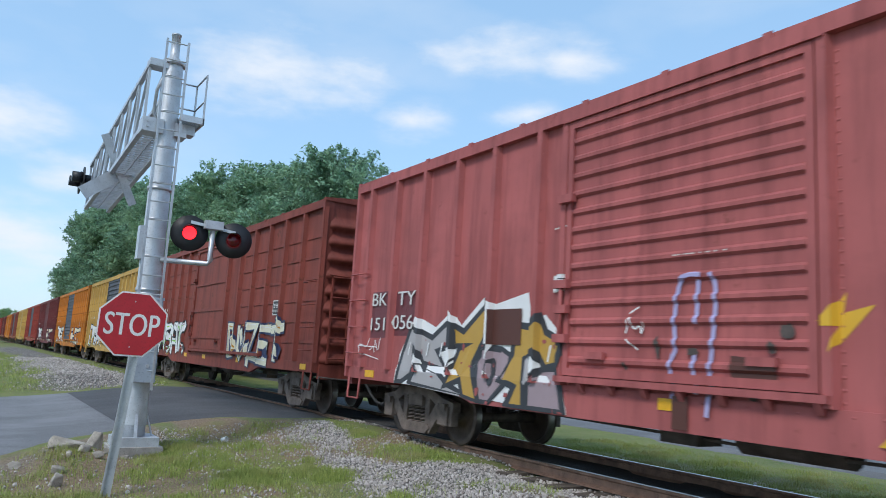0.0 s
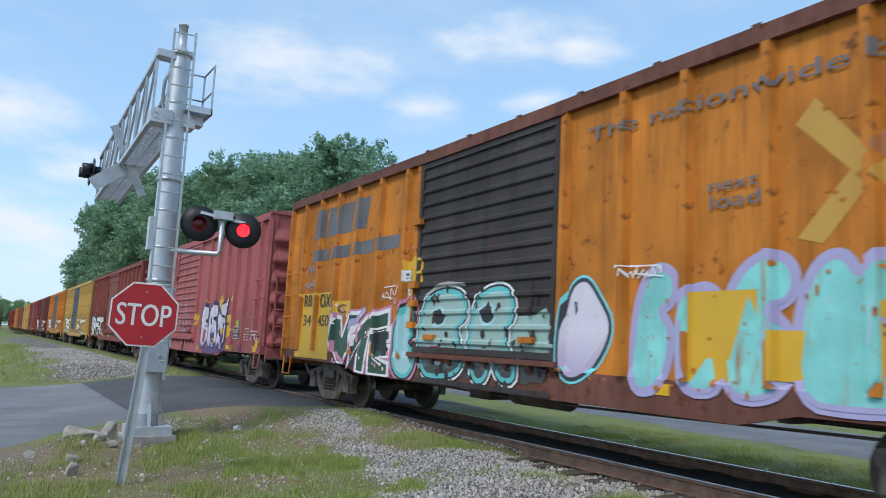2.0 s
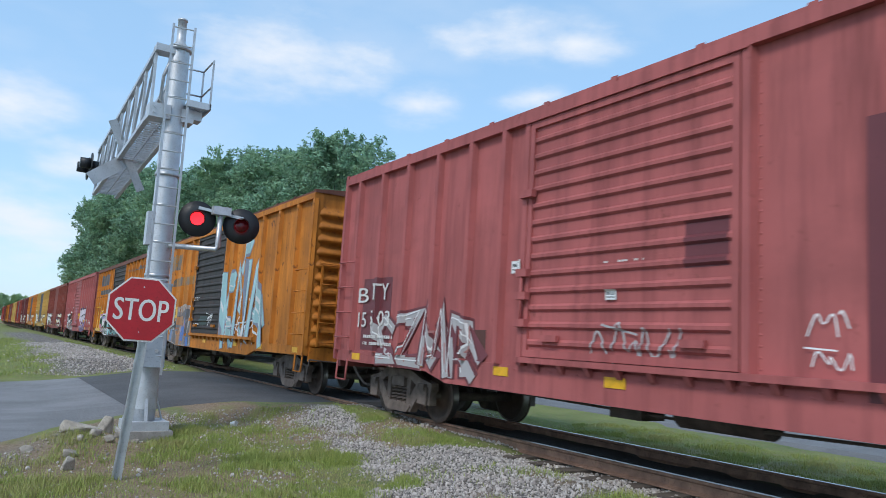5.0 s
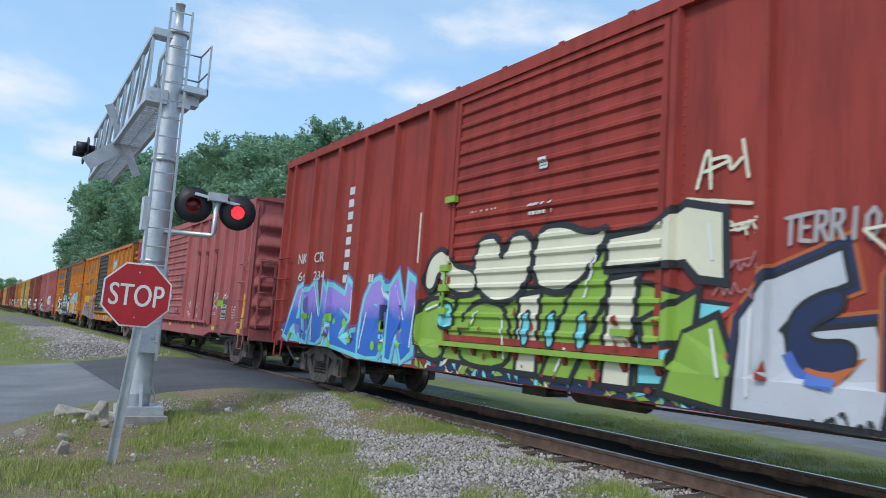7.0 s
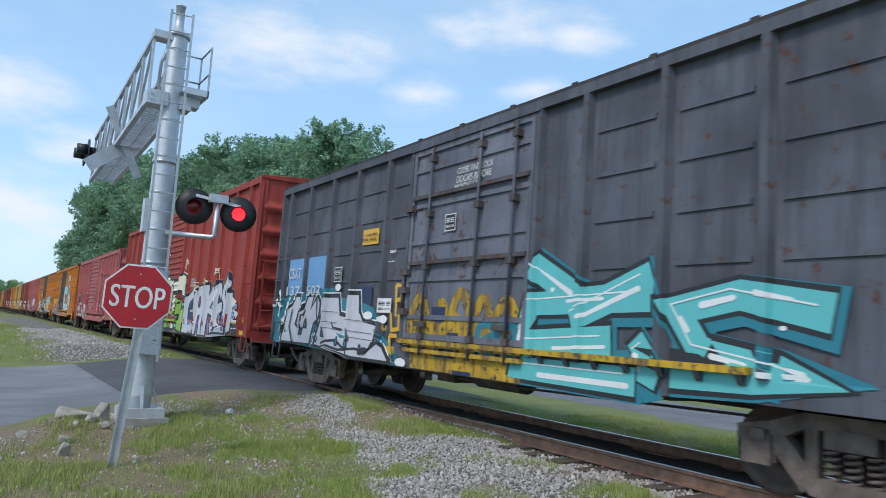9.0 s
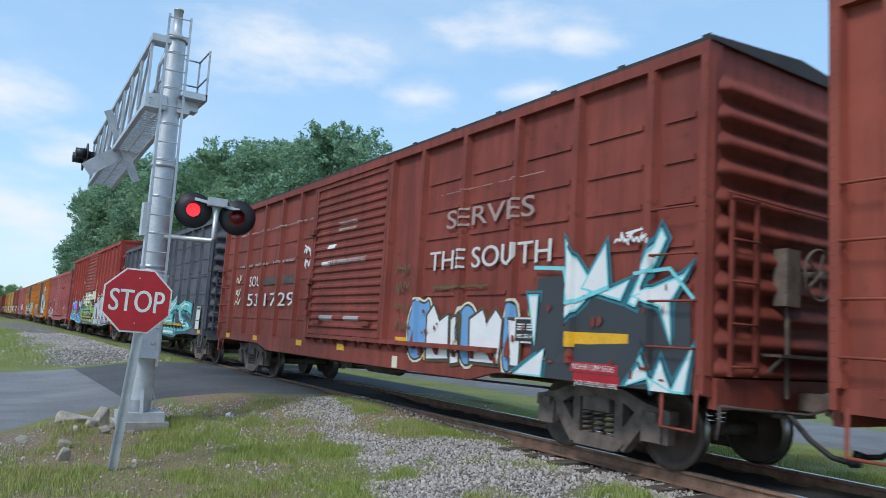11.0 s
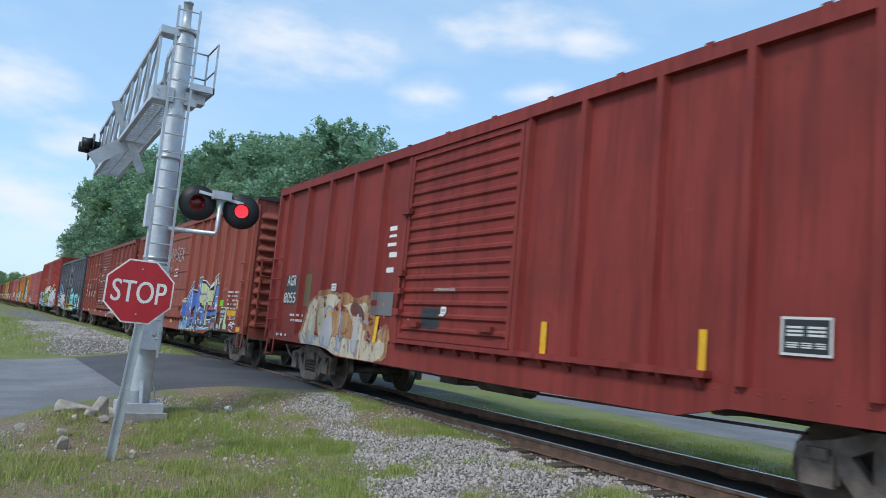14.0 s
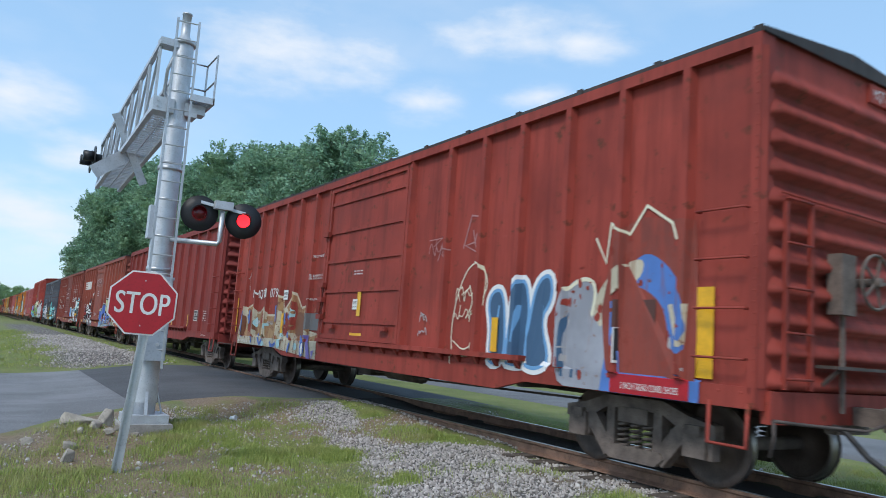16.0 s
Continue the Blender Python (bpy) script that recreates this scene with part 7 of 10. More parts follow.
    for pts in (((0.12, 0.50), (0.22, 0.86), (0.255, 0.90), (0.25, 0.60)), ((0.22, 0.66), (0.255, 0.70), (0.25, 0.40)), ((0.40, 0.92), (0.425, 0.98), (0.45, 0.62)), ((0.44, 0.46), (0.50, 0.48)), ((0.80, 0.72), (0.845, 0.72))):
        m.line(S_WHITE, 0.03, *pts)
    for pts in (((0.50, 0.90), (0.52, 0.76), (0.58, 0.78)), ((0.60, 0.88), (0.60, 0.70), (0.66, 0.68)), ((0.66, 0.50), (0.67, 0.20), (0.69, 0.20)), ((0.74, 0.92), (0.765, 0.96), (0.745, 0.68)), ((0.54, 0.62), (0.60, 0.66))):
        m.line(S_VIOLET, 0.035, *pts)
    m.dots(S_CREAMLIME, 46, 93, 0.06, 0.88, -0.02, 0.62, 0.02, 0.06)
    m.dots(S_WHITE, 22, 94, 0.48, 0.60, 0.25, 0.5, 0.012, 0.03)
    m.dots(S_WHITE, 14, 95, 0.80, 0.86, 0.48, 0.62, 0.012, 0.03)
    for k in range(8):
        a = k * math.tau / 8
        m.line(S_WHITE, 0.02, (0.83, 0.55), (0.83 + 0.025 * math.cos(a), 0.55 + 0.09 * math.sin(a)))
    m.fill(S_RUSTY, (0.73, 0.14), (0.73, 0.21), (0.80, 0.21), (0.80, 0.13), name="rust_patch")
    m.line(S_BLACK, 0.025, (0.53, -0.02), (0.545, 0.06), (0.56, -0.02), (0.58, 0.06))
    m.line(S_BLACK, 0.025, (0.71, -0.04), (0.73, 0.06), (0.75, -0.02), (0.78, 0.05), (0.80, -0.03), (0.83, 0.05))
    m.line(S_BLACK, 0.025, (0.02, 0.16), (0.05, 0.24), (0.08, 0.14), (0.12, 0.22), (0.16, 0.12), (0.20, 0.20))
    m = Mural(car, side, -5.35, -6.55, 0.72, 1.62)
    for q in (((0.02, 0.10), (0.02, 0.72), (0.16, 0.72), (0.14, 0.40), (0.28, 0.40), (0.26, 0.10)), ((0.30, 0.06), (0.30, 0.62), (0.46, 0.62), (0.44, 0.06)), ((0.60, 0.02), (0.58, 0.94), (0.90, 0.94), (0.92, 0.02))):
        m.fill(S_CREAMLIME, *q, line=S_BLACK, width=0.06)
    m.line(S_VIOLET, 0.03, (0.66, 0.70), (0.84, 0.66))
    m.line(S_VIOLET, 0.05, (0.0, 0.04), (0.14, 0.20), (0.24, 0.08))
    scrawl(car, side, 1.50, -0.68, 3.13, 3.60, "ARSEK", S_GREYPALE, 96, 0.04)
    decal(car, side, -5.56, -5.76, 1.58, 1.76, S_LIME)
    label_box(car, side, -5.68, -6.14, 1.21, 1.56)
    small_print(car, side, -6.50, -7.18, 1.49, 2.06, 5)
    lettering(car, side, "35164", -6.58, 1.22, 0.107, 0.54)
    tag(car, side, -6.64, -7.19, 0.94, 1.23, S_WHITE, 97, 0.03)
    decal(car, side, -6.56, -7.04, 1.33, 1.48, M_YELLOW)
    decal(car, side, -7.04, -7.27, 1.54, 1.76, M_YELLOW)
    label_box(car, side, 2.19, 1.98, 2.56, 2.78)
    tag(car, side, 1.10, 0.31, 1.28, 1.55, S_WHITE, 98, 0.02)
    decal(car, side, 0.51, 0.09, 1.13, 1.27, S_WHITE)
    small_print(car, side, 0.61, 0.04, 2.54, 2.89, 3)
    tag(car, side, -5.56, -6.22, 1.89, 2.23, S_PINKISH, 99, 0.015)


def dress_j(car, side):
    decal(car, side, 7.26, 6.49, 1.70, 2.37, S_BLACK)
    lettering(car, side, "AGR", 7.10, 2.13, 0.244, 0.53)
    lettering(car, side, "8055", 7.23, 1.74, 0.243, 0.71)
    decal(car, side, 6.09, 5.75, 1.68, 2.38, S_OLIVE)
    m = Mural(car, side, 6.2, 2.0, 0.72, 2.0)
    m.fill(S_PEELRUST, (0.02, 0.12), (0.05, 0.50), (0.12, 0.86), (0.22, 0.96), (0.36, 1.06), (0.50, 0.92), (0.56, 1.0), (0.64, 0.86), (0.76, 0.96), (0.82, 0.86), (0.86, 0.62), (0.88, 0.40), (0.97, 0.60), (1.0, 0.30), (1.0, -0.02), (0.3, 0.0), soft=True)
    m.fill(S_PEEL, (0.05, 0.06), (0.07, 0.55), (0.16, 0.90), (0.22, 0.84), (0.32, 0.96), (0.46, 0.94), (0.52, 0.66), (0.58, 0.84), (0.68, 0.78), (0.76, 0.86), (0.82, 0.56), (0.84, 0.26), (0.92, 0.44), (0.97, 0.50), (0.98, -0.02), (0.5, -0.02), (0.2, 0.02), soft=True)
    for a, b in ((0.16, 0.22), (0.30, 0.44), (0.50, 0.56), (0.66, 0.72)):
        m.fill(S_GREYPALE, (a, 0.10), (a, 0.62), ((a + b) / 2, 0.80), (b, 0.62), (b, 0.08), soft=True, line=S_GREYBLUE, width=0.05)
    for pts in (((0.06, 0.42), (0.10, 0.20), (0.18, 0.10)), ((0.24, 0.50), (0.25, 0.20)), ((0.30, 0.40), (0.36, 0.30), (0.34, 0.06)), ((0.46, 0.56), (0.52, 0.24), (0.50, 0.06)), ((0.60, 0.60), (0.62, 0.34), (0.64, 0.10)), ((0.74, 0.60), (0.82, 0.50), (0.80, 0.30)), ((0.84, 0.28), (0.92, 0.46))):
        m.line(S_GREYBLUE, 0.06, *pts, soft=True)
    m.oval(S_GREYBLUE, 0.235, 0.58, 0.022, 0.12)
    m.fill(S_BROWN, (0.60, 0.66), (0.62, 0.86), (0.70, 0.80), (0.76, 0.66), (0.70, 0.60), soft=True, name="rust_patch")
    m.worn(P_DEEP, 46, 103, 0.08, 0.86, 0.30, 0.95, 0.07)
    m.worn(S_PEELRUST, 24, 104, 0.06, 0.96, 0.0, 0.95, 0.05)
    decal(car, side, 2.67, 2.00, 1.56, 1.97, S_GREY, "painted_panel", 0.016)
    decal(car, side, 2.39, 2.13, 3.07, 3.15, S_WHITE)
    decal(car, side, 2.38, 2.12, 2.95, 3.00, S_WHITE)
    decal(car, side, 2.42, 2.11, 2.79, 2.85, S_WHITE)
    decal(car, side, 2.33, 2.05, 2.59, 2.68, S_WHITE)
    decal(car, side, 2.38, 2.12, 2.32, 2.41, S_WHITE)
    lettering(car, side, "DOOR OPENING W 10-0 H 10-5", 0.54, 1.97, 0.054, 0.58)
    label_box(car, side, 0.36, 0.21, 1.59, 1.74)
    decal(car, side, 0.93, 0.41, 1.39, 1.71, S_BLACK)
    small_print(car, side, 1.34, 1.26, 1.49, 1.55, 1)
    small_print(car, side, 6.74, 5.95, 1.31, 1.54, 2)
    label_box(car, side, 4.62, 4.39, 2.00, 2.15)
    small_print(car, side, 7.38, 6.75, 0.96, 1.08, 1)
    decal(car, side, 4.64, 4.53, 1.20, 1.62, M_YELLOW, "reflector", 0.018)
    decal(car, side, 2.56, 2.44, 1.07, 1.54, M_YELLOW, "reflector", 0.018)
    label_box(car, side, -5.20, -5.67, 1.40, 1.74)
    small_print(car, side, -6.37, -6.77, 1.40, 1.76, 5)
    decal(car, side, -1.94, -2.05, 1.11, 1.59, M_YELLOW, "reflector", 0.018)
    decal(car, side, -4.33, -4.42, 1.12, 1.59, M_YELLOW, "reflector", 0.018)
    decal(car, side, -6.98, -7.01, 1.13, 2.03, M_YELLOW, "reflector", 0.020)
    lettering(car, side, "2 INCH TREAD COND SHOES", -6.47, 0.94, 0.044, 0.55)


def dress_k(car, side):
    decal(car, side, 7.92, 7.85, 1.17, 2.09, M_YELLOW, "reflector", 0.027)
    lettering(car, side, "MQT", 6.36, 2.07, 0.221, 0.70)
    lettering(car, side, "1079", 5.46, 2.08, 0.226, 0.68)
    label_box(car, side, 4.38, 4.09, 2.01, 2.24)
    m = Mural(car, side, 7.6, 2.1, 0.72, 2.2)
    top = ((0.0, 0.10), (0.0, 0.44), (0.03, 0.78), (0.10, 0.74), (0.20, 0.82), (0.22, 0.66), (0.29, 0.66), (0.37, 0.82), (0.385, 0.62), (0.50, 0.62), (0.53, 0.97), (0.585, 0.90), (0.60, 0.70), (0.66, 0.84), (0.70, 0.98), (0.73, 0.97), (0.80, 0.74), (0.87, 0.78), (0.86, 0.40), (0.985, 0.36), (0.99, -0.03), (0.5, -0.03), (0.1, 0.02))
    m.fill(S_PEELRUST, *top, line=S_PEEL, width=0.05)
    m.fill(S_PEEL, (0.0, 0.0), (0.02, 0.26), (0.12, 0.34), (0.30, 0.30), (0.40, 0.36), (0.55, 0.32), (0.66, 0.38), (0.78, 0.34), (0.86, 0.38), (0.985, 0.34), (0.985, -0.03), (0.5, -0.03))
    for a, b in ((0.05, 0.12), (0.22, 0.25), (0.37, 0.40), (0.52, 0.58), (0.60, 0.66), (0.83, 0.87)):
        m.fill(S_PEEL, (a, 0.30), (a, 0.68), ((a + b) / 2, 0.76), (b, 0.66), (b, 0.30))
    for a, b, c, d in ((0.04, 0.10, 0.24, 0.66), (0.14, 0.19, 0.28, 0.70), (0.24, 0.30, 0.34, 0.58), (0.32, 0.36, 0.30, 0.72), (0.42, 0.49, 0.26, 0.54), (0.52, 0.56, 0.44, 0.86), (0.68, 0.76, 0.40, 0.88), (0.76, 0.84, 0.30, 0.70), (0.62, 0.66, 0.30, 0.70)):
        m.fill(P_RUST if (a * 100) % 3 > 1 else S_RUSTY, (a, c), (a - 0.01, (c + d) / 2), (a + 0.01, d), (b, d * 0.92), (b + 0.01, c + 0.1), (b - 0.01, c), soft=True)
    for a, c, h in ((0.03, 0.50, 0.10), (0.24, 0.40, 0.16), (0.36, 0.06, 0.12), (0.39, 0.38, 0.10), (0.56, 0.10, 0.14), (0.70, 0.58, 0.14), (0.58, 0.22, 0.12), (0.76, 0.10, 0.10)):
        m.fill(S_CYANPALE, (a, c), (a, c + h), (a + 0.03, c + h * 1.2), (a + 0.05, c + 0.02), soft=True)
    for pts in (((0.07, 0.68), (0.08, 0.40), (0.06, 0.22)), ((0.12, 0.62), (0.15, 0.44), (0.14, 0.70)), ((0.19, 0.34), (0.22, 0.14)), ((0.30, 0.30), (0.34, 0.10), (0.37, 0.22)), ((0.48, 0.20), (0.50, 0.08), (0.55, 0.18)), ((0.50, 0.78), (0.51, 0.52)), ((0.62, 0.66), (0.63, 0.48)), ((0.66, 0.62), (0.71, 0.50)), ((0.67, 0.36), (0.68, 0.26)), ((0.70, 0.06), (0.72, 0.20)), ((0.82, 0.32), (0.86, 0.18), (0.87, 0.04))):
        m.line(S_BLUE, 0.08, *pts, soft=True)
    m.fill(S_VIOLET, (0.88, 0.34), (0.91, 0.34), (0.95, 0.0), (0.915, -0.02))
    m.fill(S_VIOLET, (0.955, 0.12), (0.965, 0.0), (0.985, 0.14))
    m.oval(S_WHITE, 0.86, 0.14, 0.018, 0.10, S_BLUE, 0.05)
    m.worn(S_PEELRUST, 40, 112, 0.0, 0.97, 0.0, 0.75, 0.05)
    for a in (0.28, 0.52, 0.62, 0.77, 0.87):
        m.line(S_RUSTY, 0.03, (a, 0.34), (a + 0.003, 0.06))
    decal(car, side, 4.40, 4.25, 1.23, 1.69, M_YELLOW, "reflector", 0.026)
    blot(car, side, 6.45, 4.81, 1.09, 1.61, S_OLIVE, 120)
    lettering(car, side, "LDLMT", 6.24, 1.41, 0.091, 0.34)
    lettering(car, side, "157300", 5.36, 1.41, 0.091, 0.41)
    lettering(car, side, "SECURITY DEVICE ONLY", 2.66, 2.91, 0.051, 0.65)
    lettering(car, side, "SECURE BOTH HASPS", 2.68, 2.49, 0.050, 0.61)
    lettering(car, side, "BEFORE MOVING CAR", 2.68, 2.43, 0.044, 0.60)
    lettering(car, side, "STENCIL IN SEAL ONLY", 2.72, 1.98, 0.044, 0.61)
    decal(car, side, 2.77, 2.17, 1.34, 1.70, S_GREY, "painted_panel", 0.016)
    decal(car, side, 7.52, 6.63, 0.89, 1.15, M_SIGNRED)
    lettering(car, side, "2 INCH TREAD COND SHOES", 7.46, 0.92, 0.066, 0.79)
    tag(car, side, 7.09, 6.90, 2.20, 2.81, S_GREYPALE, 114, 0.012)
    m = Mural(car, side, -2.0, -7.9, 0.72, 2.6, 0.001)
    ik = (((0.325, 0.18), (0.33, 0.44), (0.31, 0.62), (0.335, 0.72), (0.37, 0.70), (0.385, 0.40), (0.38, 0.18)), ((0.385, 0.20), (0.40, 0.50), (0.41, 0.72), (0.45, 0.80), (0.47, 0.56), (0.46, 0.40), (0.47, 0.20), (0.43, 0.18)), ((0.455, 0.20), (0.47, 0.50), (0.49, 0.76), (0.535, 0.82), (0.545, 0.64), (0.505, 0.50), (0.545, 0.22), (0.50, 0.16)))
    m.letters(ik, S_STEELBLUE, ((S_WHITE, 0.17), (S_SKYBLUE, 0.05)), soft=True)
    for u in (0.345, 0.425, 0.50):
        m.line(S_SKYBLUE, 0.04, (u, 0.34), (u + 0.012, 0.60))
    for pts in (((0.17, 0.14), (0.155, 0.48), (0.20, 0.86), (0.26, 0.96), (0.30, 0.86), (0.29, 0.60)), ((0.17, 0.32), (0.22, 0.24), (0.27, 0.34), (0.26, 0.22), (0.20, 0.20)), ((0.28, 0.90), (0.31, 0.78), (0.29, 0.66)), ((0.22, 0.50), (0.25, 0.62), (0.23, 0.76))):
        m.line(S_CREAM, 0.022, *pts, soft=True)
    tag(car, side, -2.95, -3.65, 1.55, 2.2, S_CREAM, 131, 0.018)
    tag(car, side, -2.1, -2.7, 2.55, 2.95, S_PINKISH, 132, 0.016)
    m.line(S_PINKISH, 0.025, (0.19, 1.06), (0.22, 1.32), (0.26, 1.30), (0.24, 1.10), (0.20, 1.08), (0.25, 1.02), (0.23, 1.20))
    m.line(S_PINKISH, 0.02, (0.07, 0.98), (0.10, 1.20), (0.12, 1.00), (0.08, 1.10), (0.13, 1.06))
    m.fill(S_RUSTBROWN, (0.69, 0.60), (0.72, 1.02), (0.78, 1.12), (0.91, 1.06), (0.92, 0.60), (0.92, 0.10), (0.72, 0.10), name="overpainted_patch")
    m.fill(S_PEELGREY, (0.57, 0.02), (0.565, 0.50), (0.59, 0.74), (0.64, 0.78), (0.69, 0.66), (0.71, 0.30), (0.72, 0.04), soft=True)
    m.fill(S_PEELBLUE, (0.70, 0.04), (0.715, 0.44), (0.73, 0.62), (0.77, 0.56), (0.80, 0.30), (0.84, 0.24), (0.93, 0.20), (0.93, 0.06))
    m.fill(S_PEELBLUE, (0.74, 0.72), (0.79, 0.92), (0.85, 0.84), (0.90, 0.62), (0.91, 0.34), (0.86, 0.32), (0.85, 0.58), (0.80, 0.70), soft=True)
    m.fill(S_PEEL, (0.66, 0.46), (0.68, 0.70), (0.74, 0.84), (0.80, 0.88), (0.79, 0.74), (0.72, 0.66), (0.70, 0.46), soft=True)
    for pts in (((0.59, 0.14), (0.585, 0.46), (0.61, 0.58), (0.63, 0.44), (0.62, 0.14)), ((0.64, 0.16), (0.64, 0.50), (0.67, 0.54))):
        m.line(S_STEELBLUE, 0.05, *pts, soft=True)
    m.line(S_CREAM, 0.05, (0.59, 0.70), (0.64, 0.78), (0.68, 0.72), (0.66, 0.46), soft=True)
    m.line(S_CREAM, 0.03, (0.67, 1.02), (0.70, 0.86), (0.71, 1.10), (0.76, 1.02), (0.80, 1.18), (0.86, 1.06), (0.88, 0.88))
    m.line(S_PEEL, 0.06, (0.86, 0.60), (0.88, 0.36), (0.91, 0.42), (0.90, 0.60), soft=True)
    m.worn(P_RUST, 60, 121, 0.57, 0.93, 0.08, 1.0, 0.06)
    m.worn(S_GREYPALE, 24, 122, 0.57, 0.93, 0.04, 0.5, 0.06)
    decal(car, side, -6.34, -6.89, 1.59, 1.90, S_BROWN, "painted_panel", 0.0252)
    label_box(car, side, -6.36, -6.91, 1.20, 1.61)
    decal(car, side, -6.30, -7.37, 0.88, 1.10, M_SIGNRED, "label", 0.0252)
    lettering(car, side, "2 INCH TREAD COND. SHOES", -6.46, 0.93, 0.073, 0.78)
    decal(car, side, 0.29, 0.14, 1.66, 2.12, M_YELLOW, "reflector", 0.018)
    decal(car, side, -7.42, -7.62, 1.12, 2.02, M_YELLOW, "reflector", 0.026)
    decal(car, side, -3.97, -4.12, 1.21, 1.68, M_YELLOW, "reflector", 0.026)
    label_box(car, side, 0.47, 0.26, 1.78, 1.98)
    small_print(car, side, 0.50, 0.03, 2.44, 2.55, 2)
    decal(car, side, 0.55, 0.04, 1.22, 1.34, M_YELLOW)
    tag(car, side, -1.93, -2.30, 1.31, 1.81, S_GREYPALE, 124, 0.02)


def dress_plain(car, side):
    """Low graffiti and a few markings on the cars farther ahead."""
    k = len(bpy.data.objects) % 7
    piece(car, side, 7.0, 2.6, 1.0, 2.0, "ENSAK", (S_CYANPALE, S_WHITE, S_GREYPALE)[k % 3], S_BLACK, None, S_LIME, 201 + k, 1.0)
    piece(car, side, -2.0, -6.2, 1.0, 1.9, "BUZET", (S_LILAC, S_CREAM, S_CYANPALE)[k % 3], S_NAVY, None, S_TAN, 211 + k, 1.0)
    small_print(car, side, 6.6, 5.4, 2.4, 2.65, 1)
    label_box(car, side, -5.4, -5.8, 2.1, 2.45)


# ---- the train ----
P_PINK = car_paint("faded_red_paint", (0.40, 0.11, 0.105), 0.2, 0.15)
P_ORANGE = car_paint("weathered_yellow_paint", (0.53, 0.178, 0.018), 0.6, 0.35)
P_BROWN = car_paint("boxcar_brown_paint", (0.235, 0.053, 0.037), 0.5, 0.2)
P_RED = car_paint("oxide_red_paint", (0.325, 0.047, 0.034), 0.25, 0.15)
P_DEEP = car_paint("deep_red_paint", (0.235, 0.034, 0.027), 0.3, 0.15)
P_RUST = car_paint("rusty_red_paint", (0.30, 0.046, 0.031), 0.6, 0.25)
P_GREY = car_paint("dark_grey_paint", (0.092, 0.098, 0.118), 0.6, 0.4)
P_DARK = car_paint("black_door_paint", (0.05, 0.042, 0.04), 0.45, 0.35)
P_YELLOW = car_paint("pale_yellow_paint", (0.52, 0.32, 0.085), 0.5, 0.25)
P_MAROON = car_paint("maroon_paint", (0.15, 0.03, 0.03), 0.4, 0.2)
P_NSBROWN = car_paint("red_brown_paint", (0.285, 0.066, 0.042), 0.25, 0.15)
P_GREYBLUE = car_paint("chalky_blue_grey_paint", (0.155, 0.165, 0.20), 0.7, 0.35)
P_RUSTDARK = car_paint("grey_paint_rusting", (0.10, 0.085, 0.085), 1.0, 0.4)
P_ROOFRUST = car_paint("rusty_roof", (0.16, 0.06, 0.04), 0.9, 0.3)

